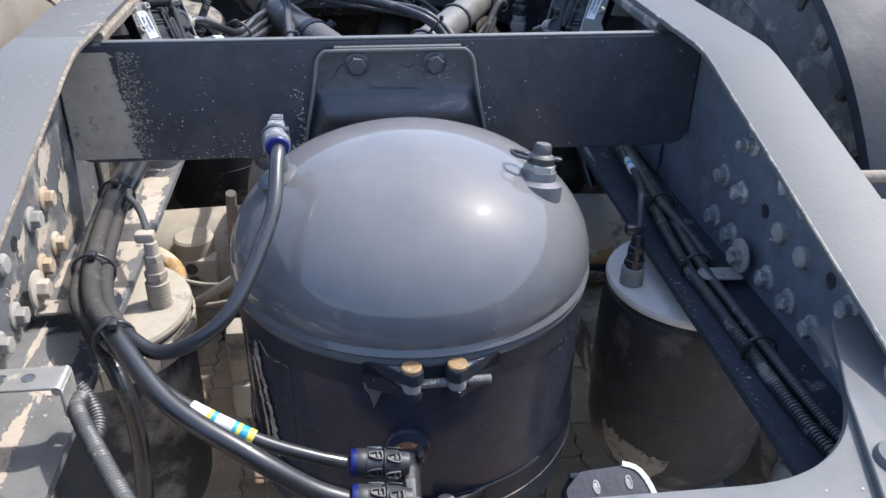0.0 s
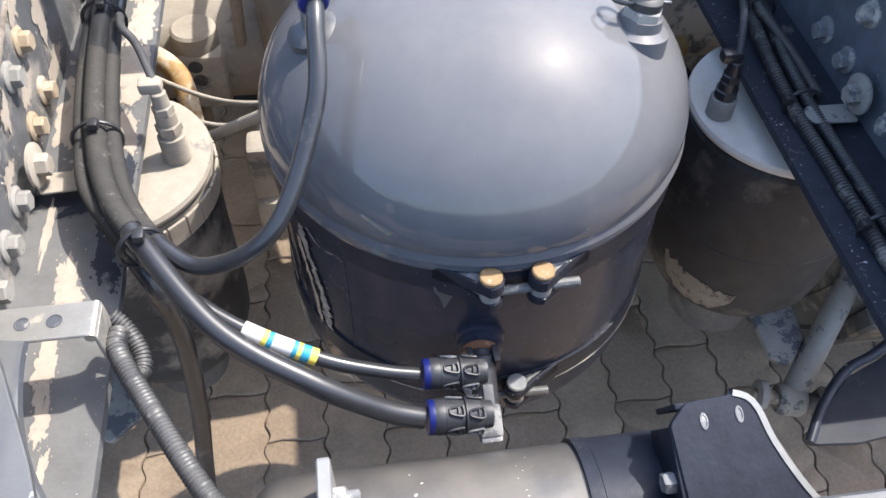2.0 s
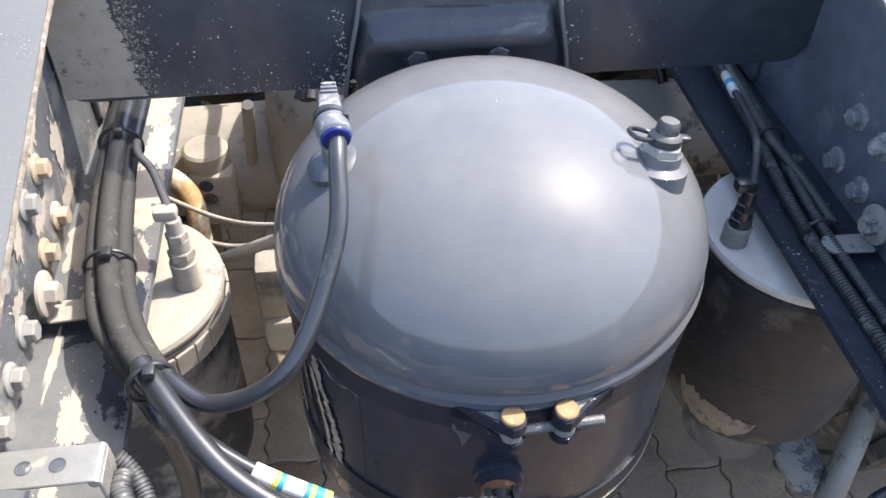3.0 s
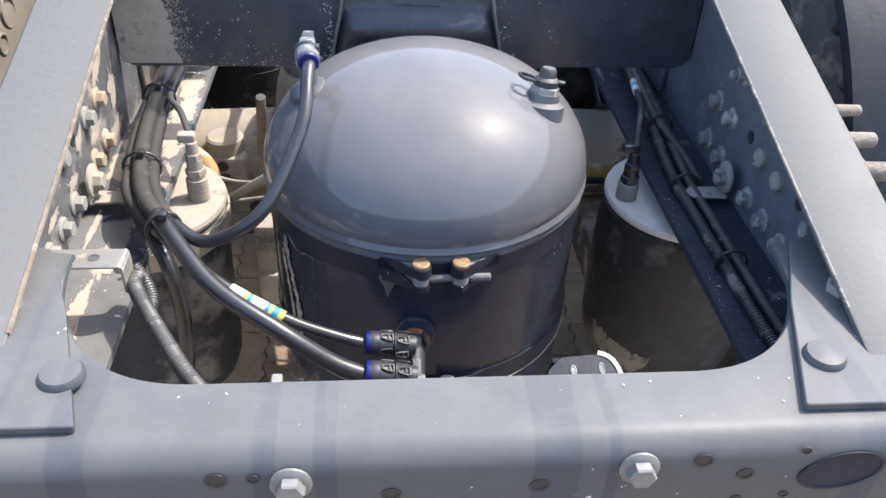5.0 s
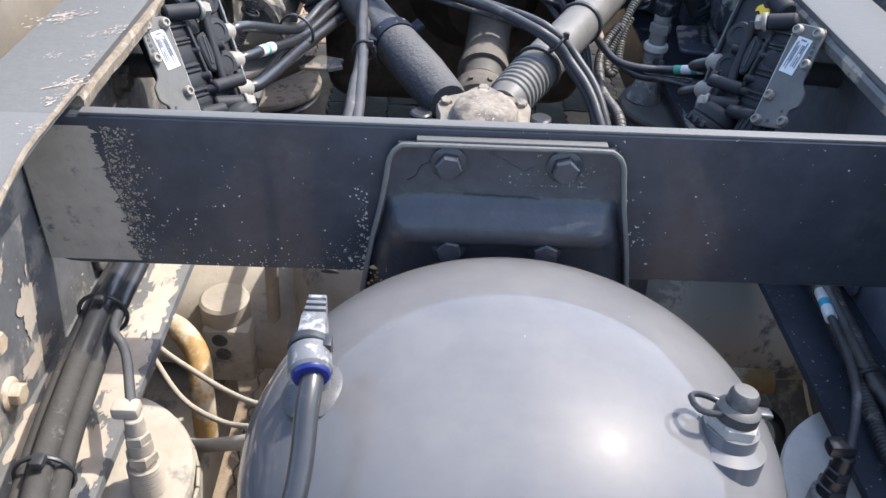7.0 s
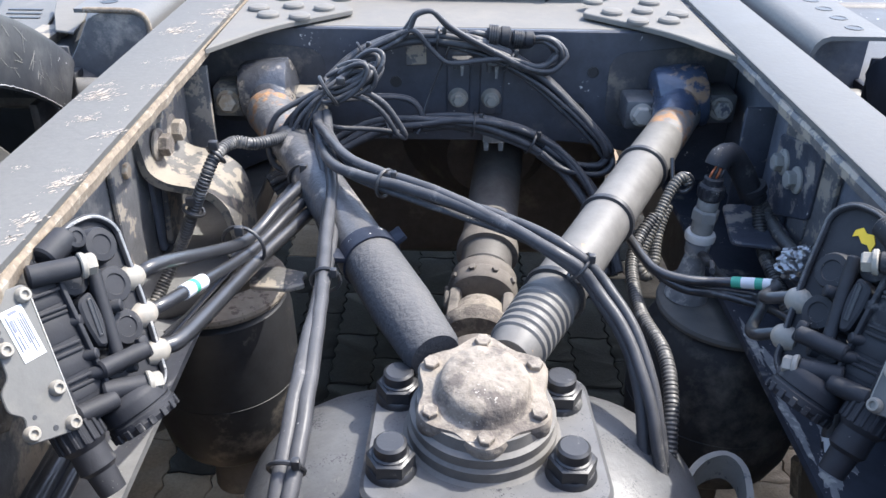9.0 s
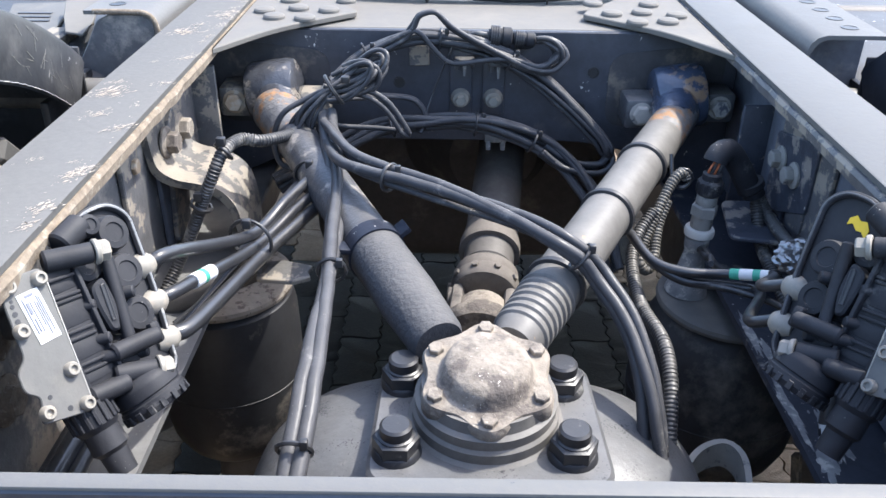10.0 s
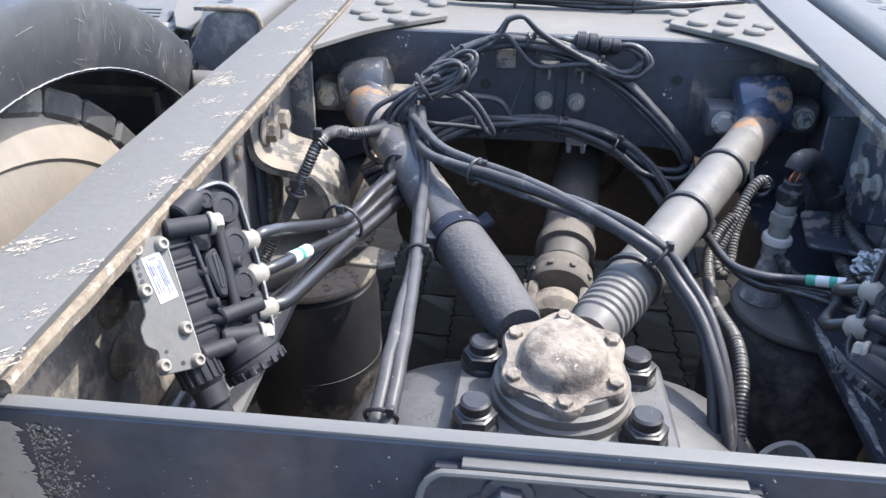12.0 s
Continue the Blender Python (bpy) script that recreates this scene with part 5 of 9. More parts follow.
# ---------------------------------------------------------------- air springs
def build_air_spring(x, y, z, r, low, label, top_mat, skin="rubber", fingers=True, bulge=0.010):
    root = thing("air_spring", (x, y, low), label, "air spring", "air springs")
    m = Matrix.Translation((x, y, 0))
    bm = bmesh.new()
    lathe(bm, [(0, z - 0.008), (r - 0.006, z - 0.008), (r - 0.001, z - 0.005), (r, z), (r - 0.002, z + 0.005), (r - 0.007, z + 0.0075), (r * 0.6, z + 0.008), (0, z + 0.008)], m, 64)
    part("top_plate", bm, top_mat, root, "dusty round top plate")
    bm = bmesh.new()
    neck = r - 0.012
    prof = [(neck - 0.006, z - 0.007), (neck, z - 0.010)] + ([(neck, z - 0.040), (r - 0.004 + bulge * 0.4, z - 0.055)] if fingers else [(r - 0.004, z - 0.018), (r + bulge * 0.4, z - 0.045)]) + [(r + bulge * 0.8, z - 0.085), (r + bulge, z - 0.13), (r + bulge, z - 0.16),
            (r + bulge * 0.8 - 0.002, low + 0.105), (r - 0.006 + bulge * 0.5, low + 0.075), (r - 0.016, low + 0.052), (r - 0.030, low + 0.036), (r - 0.05, low + 0.027), (r - 0.062, low + 0.045)]
    lathe(bm, prof, m, 64)
    bellows = part("bellows", bm, skin, root, "black rubber bellows")
    if fingers:
        bm = bmesh.new()
        lathe(bm, [(r - 0.008, z - 0.046), (r - 0.002, z - 0.046), (r - 0.004, z - 0.012), (r - 0.008, z - 0.012)], m, 64)
        crimp = part("crimp_ring", bm, top_mat, root, "crimped ring of short fingers")
        bm = bmesh.new()
        box(bm, (0, 0, 0), (0.0035, math.tau * r / 30 - 0.0016, 0.031), 0.0008, pose(0, 0, 0, 0, 4, 0), 1)
        finger = mesh_from(bm, "crimp_finger", top_mat)
        for k in range(30):
            put("finger", finger, crimp, m @ pose(0, 0, 0, 0, 0, 12 * k) @ Matrix.Translation((r - 0.001, 0, z - 0.029)))
    # a faint moulded line, and dust washed into a drop-shaped patch
    bm = bmesh.new()
    rr = r + bulge
    lathe(bm, [(rr - 0.002, z - 0.150), (rr + 0.0008, z - 0.1485), (rr - 0.002, z - 0.147)], m, 64)
    part("moulding_line", bm, skin, root)
    bm = bmesh.new()
    lathe(bm, [(r - 0.080, low - 0.06), (r - 0.062, low - 0.056), (r - 0.066, low + 0.05), (r - 0.08, low + 0.06)], m, 40)
    part("piston", bm, "dark_steel", root, "dark metal piston")
    return root


spring_back_left = build_air_spring(-0.384, 0.922, 0.778, 0.114, 0.42, "air spring with a dust-covered top plate under the sunlit rail", "dusty", bulge=-0.006)
spring_back_right = build_air_spring(0.408, 0.927, 0.775, 0.1245, 0.435, "air spring with a pale grey top plate in shade", "pale_plate", "dusty_rubber", False, 0.004)
bm = bmesh.new()
rows = []
for k in range(37):
    q = -1.28 + 0.88 * k / 36
    fall = math.sin(math.pi * k / 36) ** 0.6
    hi = 0.566 - 0.016 * k / 36 + 0.010 * noise.noise((k * 0.35, 1, 0)) + 0.004 * noise.noise((k * 1.3, 1, 4))
    lo = hi - (0.058 + 0.012 * noise.noise((k * 0.3, 7, 0))) * fall - 0.001
    rows.append([])
    for j in range(9):
        z = lo + (hi - lo) * j / 8
        rad = 0.1270 if z > 0.54 else 0.1270 - (0.54 - z) * 0.20 if z > 0.51 else 0.1210 - (0.51 - z) * 0.50
        rows[-1].append(bm.verts.new((0.408 + rad * math.sin(q), 0.927 - rad * math.cos(q), z)))
for u, v in zip(rows, rows[1:]):
    for j in range(8):
        bm.faces.new((u[j], u[j + 1], v[j + 1], v[j]))
part("dust_patch", bm, "speckled", spring_back_right, "drop-shaped patch of brown dust")
spring_front_left = build_air_spring(-0.360, 1.775, 0.779, 0.105, 0.46, "air spring with a rusty speckled top plate beside the axle", "speckled", "spring_rubber", False, 0.003)
spring_front_right = build_air_spring(0.368, 1.742, 0.779, 0.103, 0.46, "air spring with a grey top plate beside the connectors", "alloy", "dusty_rubber", False, 0.024)


def build_spring_valve(x, y, z, label, mat, lean, tall=0.058, plug_mat=None):
    """The threaded stud and plug that feeds an air spring."""
    root = thing("air_valve", (x, y, z), label, "valve", "air spring valves")
    up = Vector((lean[0], lean[1], 1)).normalized()
    p = Vector((x, y, z))
    bm = bmesh.new()
    line = [p + up * 0.0007 * k for k in range(int(tall / 0.0007) + 1)]
    p = p + up * (tall - 0.058)
    tube(bm, line[:int(len(line) * 0.55)], 0.0150, 20, ripple=0.03, pitch=0.0024)
    stud = part("stud", bm, mat, root)
    bm = bmesh.new()
    rod(bm, line[int(len(line) * 0.5)], line[-1], 0.0118, 0.0108, 18, 0.001)
    hexa(bm, line[int(len(line) * 0.62)], line[int(len(line) * 0.78)], 0.0142)
    part("neck", bm, plug_mat or mat, stud)
    bm = bmesh.new()
    hexa(bm, p + up * 0.058, p + up * 0.067, 0.0115)
    rod(bm, p + up * 0.065, p + up * 0.083, 0.009, 0.008, 16, 0.001)
    box(bm, p + up * 0.088 + Vector((-0.006, 0.004, 0)), (0.024, 0.016, 0.014), 0.004, Matrix())
    part("plug", bm, plug_mat or mat, root)
    return p + up * 0.090


top_l = build_spring_valve(-0.305, 0.915, 0.785, "dust-covered threaded valve stud on the air spring", "dusty", (-0.02, 0.08), 0.062)
top_r = build_spring_valve(0.308, 0.913, 0.782, "pale threaded valve stud with a black plug", "pale_bolt", (0.04, 0.06), 0.048, "hose")


# ---------------------------------------------------------------- hoses along the sunlit rail
def hose(name, points, r, mat, label, group="", ripple=0.0, pitch=0.0045, seg=14, category="hose", step=0.006, sheath=None):
    line = glide(points, step)
    bm = bmesh.new()
    tube(bm, line, r, seg, ripple, pitch)
    ob = solo(name, bm, mat, label, category, group, sharp=60 if not ripple else 40)
    if sheath:
        # the stretch under a dull film of dust, between two of the ties
        bm = bmesh.new()
        tube(bm, [p for p in line if sheath[0] < p.y < sheath[1] and p.z > 0.84 and p.x < -0.28], r + 0.0006, seg)
        part("dusty_sheath", bm, "sheath", ob, "dull brown-black dusty stretch", 60)
    return ob


def aside(points, dx, dy=0.0, dz=0.0):
    return [(x + dx, y + dy, z + dz) for x, y, z in points]


BUNDLE = [(-0.302, 0.714, 0.872), (-0.338, 0.780, 0.868), (-0.359, 0.862, 0.866), (-0.370, 0.95, 0.866), (-0.374, 1.05, 0.872), (-0.376, 1.20, 0.866), (-0.38, 1.42, 0.86)]
hose("air_hose", [(-0.133, 0.826, 1.031), (-0.134, 0.802, 1.022), (-0.141, 0.748, 0.982), (-0.183, 0.684, 0.916), (-0.245, 0.684, 0.876)] + aside(BUNDLE, 0.014, 0.002, 0.004)[0:], 0.0078, "hose",
     "black plastic air hose curving from the tank head to the bundle", "hoses of the left rail", sheath=(0.722, 0.985))
hose("air_hose", [(-0.076, 0.578, 0.767), (-0.11, 0.581, 0.784), (-0.165, 0.592, 0.822), (-0.238, 0.632, 0.855)] + aside(BUNDLE, 0.0, 0.0, 0.010), 0.0100, "hose",
     "thick black air hose from the side port of the tank", "hoses of the left rail", sheath=(0.722, 0.985))
hose("air_hose", [(-0.076, 0.613, 0.782), (-0.11, 0.614, 0.794), (-0.16, 0.622, 0.812), (-0.228, 0.646, 0.842), (-0.285, 0.690, 0.862)] + aside(BUNDLE, -0.016, 0.0, 0.000)[1:], 0.0068, "hose",
     "thin black air hose with a coloured label", "hoses of the left rail", sheath=(0.722, 0.985))
hose("air_hose", [(-0.355, 0.660, 0.28), (-0.335, 0.657, 0.414), (-0.314, 0.665, 0.555), (-0.303, 0.678, 0.631), (-0.297, 0.692, 0.698), (-0.296, 0.704, 0.763), (-0.306, 0.714, 0.825)] + aside(BUNDLE, -0.010, 0.0, -0.014)[1:], 0.0095, "hose",
     "black air hose dropping towards the ground", "hoses of the left rail", sheath=(0.722, 0.985))
for k, (i, r) in enumerate(((0, 0.020), (2, 0.023), (4, 0.023))):
    p = Vector(BUNDLE[i])
    way = Vector(BUNDLE[i + 1]) - p
    tie = thing("cable_tie", p, "black plastic cable tie round the hoses", "cable tie", "cable ties")
    bm = bmesh.new()
    ring(bm, p + Vector((0, 0, 0.002)), way, r, 0.0022)
    part("band", bm, "tie", tie, sharp=60)
    bm = bmesh.new()
    box(bm, p + Vector((0.004, -0.006, r + 0.004)), (0.010, 0.012, 0.008), 0.002)
    part("lock", bm, "tie", tie)
# the printed label sleeve on the thin hose
label_line = glide([(-0.135, 0.6165, 0.8005), (-0.16, 0.622, 0.812), (-0.228, 0.646, 0.842), (-0.285, 0.690, 0.862)], 0.004)[6:]
lab = thing("hose_label", label_line[3], "white label sleeve with blue and yellow blocks round the hose", "label")
for k, (a, b, c) in enumerate(((2, 4, "tape_yellow"), (4, 6, "tape_blue"), (6, 7, "tape_yellow"), (7, 8, "tape_blue"), (8, 12, "white"), (12, 13, "tape_blue"), (13, 14, "tape_yellow"), (14, 18, "white"))):
    bm = bmesh.new()
    tube(bm, label_line[a:b + 1], 0.0078, 14)
    part("band", bm, c, lab)


def build_hose_bracket():
    root = thing("hose_bracket", (-0.37, 0.63, 0.88), "pale galvanised bracket strip with three holes", "bracket")
    bm = bmesh.new()
    plate(bm, rounded([(-0.4325, 0.612), (-0.325, 0.612), (-0.325, 0.645), (-0.4325, 0.645)], 0.003), 0.003, Matrix.Translation((0, 0, 0.893)), 0.0008)
    tube(bm, [Vector((-0.3255, y, 0.8915)) for y in (0.612, 0.6285, 0.645)], 0.0045, 10)
    plate(bm, rounded([(0.612, 0.860), (0.645, 0.860), (0.645, 0.892), (0.612, 0.892)], 0.004), 0.003, Matrix(((0, 0, 1, -0.3235), (1, 0, 0, 0), (0, 1, 0, 0), (0, 0, 0, 1))), 0.0008)
    part("strip", bm, "zinc", root)
    for x in (-0.400, -0.377, -0.353):
        bm = bmesh.new()
        lathe(bm, [(0.0062, 0), (0.0062, 0.0005), (0.0050, 0.0006), (0.0048, 0.0001), (0, 0.0001)], Matrix.Translation((x, 0.6285, 0.8960)), 16)
        part("hole", bm, "dark_bolt", root, "punched hole")


build_hose_bracket()
hose("conduit", [(-0.3145, 0.634, 0.866), (-0.311, 0.610, 0.868), (-0.276, 0.549, 0.864), (-0.243, 0.495, 0.862), (-0.213, 0.455, 0.860), (-0.192, 0.425, 0.855), (-0.160, 0.380, 0.835)], 0.0082, "corrugated",
     "grey-black corrugated conduit hanging from a bracket", "conduits", ripple=0.045, pitch=0.0034)


hose("conduit", [(-0.322, 0.649, 0.868), (-0.312, 0.642, 0.858), (-0.301, 0.624, 0.846), (-0.300, 0.609, 0.842), (-0.305, 0.601, 0.846)], 0.0072, "corrugated", "short loop of corrugated conduit behind the bracket end", "conduits", ripple=0.06, pitch=0.0034)


def build_rail_clip(side, y, z, label, mat):
    """A stamped clip that holds the cables off the web, under its washer."""
    root = thing("cable_clip", (side * 0.43, y, z), label, "clip", "rail clips")
    bm = bmesh.new()
    lathe(bm, [(0.022, 0), (0.022, 0.003), (0.020, 0.004), (0, 0.004)], axes((side * 0.4185, y, z), (-side, 0, 0)), 24)
    part("washer", bm, mat, root)
    bm = bmesh.new()
    plate(bm, rounded([(side * 0.420, y - 0.016), (side * 0.372, y - 0.013), (side * 0.366, y), (side * 0.372, y + 0.013), (side * 0.420, y + 0.012)], 0.004), 0.003, Matrix.Translation((0, 0, z - 0.026)), 0.0006)
    part("tongue", bm, mat, root)
    bm = bmesh.new()
    hexa(bm, (side * 0.4145, y, z), (side * 0.403, y, z), 0.0115)
    part("bolt_head", bm, mat, root)


build_rail_clip(-1, 0.842, 0.860, "dusty pale clip bolted to the web", "dusty")
build_rail_clip(1, 0.846, 0.857, "pale grey clip bolted to the web", "pale_bolt")

# conduits on the shaded flange
R1 = [(0.385, 1.30, 0.842), (0.374, 1.12, 0.842), (0.370, 1.03, 0.840), (0.364, 0.94, 0.833), (0.363, 0.86, 0.828), (0.365, 0.78, 0.827), (0.366, 0.70, 0.827), (0.367, 0.62, 0.827), (0.370, 0.56, 0.827), (0.378, 0.50, 0.827)]
hose("conduit", R1, 0.0070, "corrugated", "black corrugated conduit lying on the bottom flange", "conduits", ripple=0.10, pitch=0.0042)
hose("conduit", aside(R1, 0.019, 0.0, 0.001), 0.0064, "corrugated", "black corrugated conduit lying on the bottom flange", "conduits", ripple=0.08, pitch=0.0040)
hose("air_hose", [(0.385, 1.35, 0.87), (0.374, 1.20, 0.87), (0.368, 1.10, 0.866), (0.374, 1.02, 0.852), (0.392, 0.95, 0.836), (0.398, 0.88, 0.828)], 0.0062, "hose_dusty", "black hose above the bottom flange")
sensor = [tuple(top_r), (0.318, 0.945, 0.892), (0.334, 0.995, 0.888), (0.347, 1.05, 0.878), (0.3585, 1.107, 0.868), (0.366, 1.17, 0.865), (0.37, 1.25, 0.87)]
hose("cable", sensor, 0.0042, "wire", "thin cable rising from the air spring valve", category="cable")
lab = thing("cable_label", (0.358, 1.10, 0.868), "white and blue label sleeve on a thin cable", "label")
for a, b, c in ((1.080, 1.100, "white"), (1.100, 1.112, "tape_blue"), (1.112, 1.132, "white")):
    bm = bmesh.new()
    rod(bm, (0.3585 + 0.19 * (a - 1.107), a, 0.868 - 0.12 * (a - 1.107)), (0.3585 + 0.19 * (b - 1.107), b, 0.868 - 0.12 * (b - 1.107)), 0.0062, seg=12)
    part("band", bm, c, lab)
for p, way, r in (((0.373, 0.868, 0.829), (0, 1, 0), 0.0195), ((0.375, 0.69, 0.828), (0, 1, 0), 0.0195), ((0.379, 1.02, 0.841), (0, 1, 0), 0.0195)):
    tie = thing("cable_tie", p, "black plastic cable tie round the conduits", "cable tie", "cable ties")
    bm = bmesh.new()
    ring(bm, Vector(p), way, r, 0.0022)
    part("band", bm, "tie", tie, sharp=60)
    bm = bmesh.new()
    box(bm, Vector(p) + Vector((-0.020, -0.004, 0.012)), (0.010, 0.010, 0.010), 0.002)
    part("lock", bm, "tie", tie)
hose("cable", [tuple(top_l), (-0.330, 0.985, 0.885), (-0.345, 1.005, 0.893), (-0.352, 1.035, 0.888)], 0.0045, "wire", "thin cable from the dusty valve stud to the hoses", category="cable")
hose("cable", [(-0.43, 1.25, 0.69), (-0.402, 1.219, 0.672), (-0.348, 1.183, 0.664), (-0.30, 1.145, 0.672), (-0.253, 1.105, 0.694), (-0.19, 1.07, 0.72)], 0.0034, "dusty", "dusty thin cable running behind the tank", category="cable")
hose("cable", [(-0.43, 1.24, 0.685), (-0.400, 1.20, 0.662), (-0.355, 1.15, 0.648), (-0.30, 1.11, 0.656), (-0.25, 1.085, 0.676), (-0.19, 1.06, 0.70)], 0.0034, "dusty", "dusty thin cable running behind the tank", category="cable")


# ---------------------------------------------------------------- the lying air tank under the closing member
def build_lying_tank():
    y, z, r = 0.490, 0.702, 0.072
    root = thing("air_tank", (0.02, y, z - r), "lying dark grey air tank under the closing member", "air tank")
    bm = bmesh.new()
    m = axes((-0.245, y, z), (1, 0, 0))
    lathe(bm, [(0, 0)] + [(r * math.sin(a), 0.045 * (1 - math.cos(a))) for a in [math.pi / 2 * k / 8 for k in range(1, 9)]] + [(r, 0.25), (r, 0.46)] + [(r * math.cos(a), 0.46 + 0.035 * math.sin(a)) for a in [math.pi / 2 * k / 6 for k in range(1, 7)]], m, 48)
    part("shell", bm, "tank_low", root)
    bm = bmesh.new()
    lathe(bm, [(r, 0.296), (r + 0.0035, 0.296), (r + 0.0035, 0.308), (r, 0.308)], m, 64)
    strap = part("strap", bm, "strap", root, "dark strap")
    bm = bmesh.new()
    box(bm, (0.060, y - 0.038, z + 0.068), (0.014, 0.050, 0.012), 0.003, Matrix.Translation((0.060, y - 0.038, z + 0.068)) @ pose(0, 0, 0, -42, 0, 0) @ Matrix.Translation((-0.060, -y + 0.038, -z - 0.068)))
    part("strap_end", bm, "strap", strap)
    bm = bmesh.new()
    lathe(bm, [(r, 0.309), (r + 0.0018, 0.309), (r + 0.0018, 0.405), (r, 0.405)], m, 64)
    part("saddle", bm, "hanger", root, "dark saddle sheet round the tank")
    # the bare end plate with its bolts
    x = -0.166
    bm = bmesh.new()
    plate(bm, rounded([(y - 0.07, z - 0.05), (y + 0.036, z - 0.05), (y + 0.036, z + 0.123), (y - 0.07, z + 0.123)], 0.006), 0.011, Matrix(((0, 0, 1, x), (1, 0, 0, 0), (0, 1, 0, 0), (0, 0, 0, 1))))
    end = part("end_plate", bm, "cut_steel", root, "bare steel end plate")
    for yy, zz in ((y + 0.010, z + 0.098), (y - 0.020, z + 0.098), (y + 0.018, z + 0.075)):
        bm = bmesh.new()
        hexa(bm, (x + 0.010, yy, zz), (x + 0.021, yy, zz), 0.010)
        rod(bm, (x + 0.019, yy, zz), (x + 0.031, yy, zz), 0.0055)
        part("bolt", bm, "grey_bolt", end)
    # the hanger plate with its slots and bright curved edge
    stand = axes((0.132, 0.534, 0.824), (0, -0.40, 0.92), (1, 0, 0.02))
    out = rounded([(-0.016, -0.016), (0.0, 0.0), (0.048, 0.003), (0.058, -0.010), (0.066, -0.040), (0.086, -0.080), (0.120, -0.13), (-0.010, -0.13)], [0.004, 0.004, 0.010, 0.012, 0.02, 0.03, 0.0, 0])
    bm = bmesh.new()
    plate(bm, out, 0.007, stand, 0.0008)
    box(bm, (-0.014, -0.072, -0.020), (0.005, 0.11, 0.050), 0.001, stand)
    box(bm, (0.022, -0.002, -0.022), (0.060, 0.005, 0.050), 0.001, stand)
    hanger = part("hanger", bm, "hanger", root, "dark folded hanger plate over the tank")
    bm = bmesh.new()
    edge = glide([(0.040, 0.0035, 0), (0.051, -0.001, 0), (0.0585, -0.012, 0), (0.0665, -0.040, 0), (0.086, -0.080, 0), (0.120, -0.129, 0)], 0.006)
    rows = []
    for k, p in enumerate(edge):
        d = (edge[min(k + 1, len(edge) - 1)] - edge[max(k - 1, 0)]).normalized()
        side = Vector((-d.y, d.x, 0)) * 0.0026
        rows.append([bm.verts.new(stand @ (p + side * a + Vector((0, 0, h)))) for a, h in ((1, 0.0082), (-1, 0.0082), (-1, -0.001), (1, -0.001))])
    for a, b in zip(rows, rows[1:]):
        for k in range(4):
            bm.faces.new((a[k], a[(k + 1) % 4], b[(k + 1) % 4], b[k]))
    part("cut_edge", bm, "cut_steel", hanger, "bare bright edge")
    for px, py in ((0.012, -0.016), (0.042, -0.014)):
        bm = bmesh.new()
        lathe(bm, [(1, 0), (1, 0.0008), (0.72, 0.001), (0.68, 0.0002), (0, 0.0002)], stand @ Matrix.Translation((px, py, 0.0071)) @ Matrix.Diagonal((0.0032, 0.0068, 1, 1)), 20)
        part("slot", bm, "grey_bolt", hanger, "slotted hole")
    bm = bmesh.new()
    hexa(bm, stand @ Vector((-0.014, -0.060, -0.010)), stand @ Vector((-0.026, -0.060, -0.010)), 0.009)
    part("bolt", bm, "grey_bolt", hanger)


build_lying_tank()


# ---------------------------------------------------------------- the axle and its V-rod
def build_axle():
    root = thing("axle", (0, 1.372, 0.40), "grey painted drive axle with a rounded housing under the rod joint", "axle")
    bm = bmesh.new()
    bmesh.ops.create_uvsphere(bm, u_segments=64, v_segments=36, radius=1.0)
    for v in bm.verts:
        q = (abs(v.co.x) ** 3.2 + abs(v.co.y) ** 2.6 + abs(v.co.z) ** 3.2) ** (1 / 3.0)
        v.co /= q
    bmesh.ops.scale(bm, vec=(0.245, 0.165, 0.215), verts=bm.verts)
    bmesh.ops.translate(bm, vec=(0.0, 1.372, 0.655), verts=bm.verts)
    shell = part("housing", bm, "axle", root)
    shell.data.materials.append(M["dusty"])
    for p in shell.data.polygons:
        p.material_index = 1 if p.center.x < -0.09 and p.center.y < 1.37 and p.center.z < 0.80 + 0.03 * noise.noise(p.center * 20) else 0
    bm = bmesh.new()
    m = axes((0, 1.372, 0.655), (1, 0, 0))
    for x in (-0.125, 0.150):
        rr = math.sqrt(1 - (x / 0.245) ** 2)
        line = [Vector((x, 1.372 + (0.167 * rr + 0.001) * math.cos(a), 0.655 + (0.217 * rr + 0.001) * math.sin(a))) for a in [math.pi * k / 30 for k in range(31)]]
        tube(bm, line, 0.005, 8)
    part("seam", bm, "axle", root)
    bm = bmesh.new()
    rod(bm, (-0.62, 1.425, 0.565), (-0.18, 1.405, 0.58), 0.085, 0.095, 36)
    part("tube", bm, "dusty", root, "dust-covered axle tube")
    # darker tone on the right tube: that side's shade put into colour
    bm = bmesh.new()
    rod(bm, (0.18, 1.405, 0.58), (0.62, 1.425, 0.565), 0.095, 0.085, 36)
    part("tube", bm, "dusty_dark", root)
    # bolts around the housing's upper edge
    stud = bolt_mesh("axle", 0.009, 0.014)
    for x, y in ((-0.12, 1.455), (-0.20, 1.42), (-0.205, 1.33), (0.17, 1.43), (0.20, 1.35)):
        q = 1 - (x / 0.245) ** 2 - ((y - 1.372) / 0.165) ** 2
        z = 0.655 + 0.215 * math.sqrt(max(q, 0.02))
        put("bolt", stud, root, axes((x, y, z - 0.002), (x * 3, (y - 1.372) * 4, 1.2)))
    return root


build_axle()


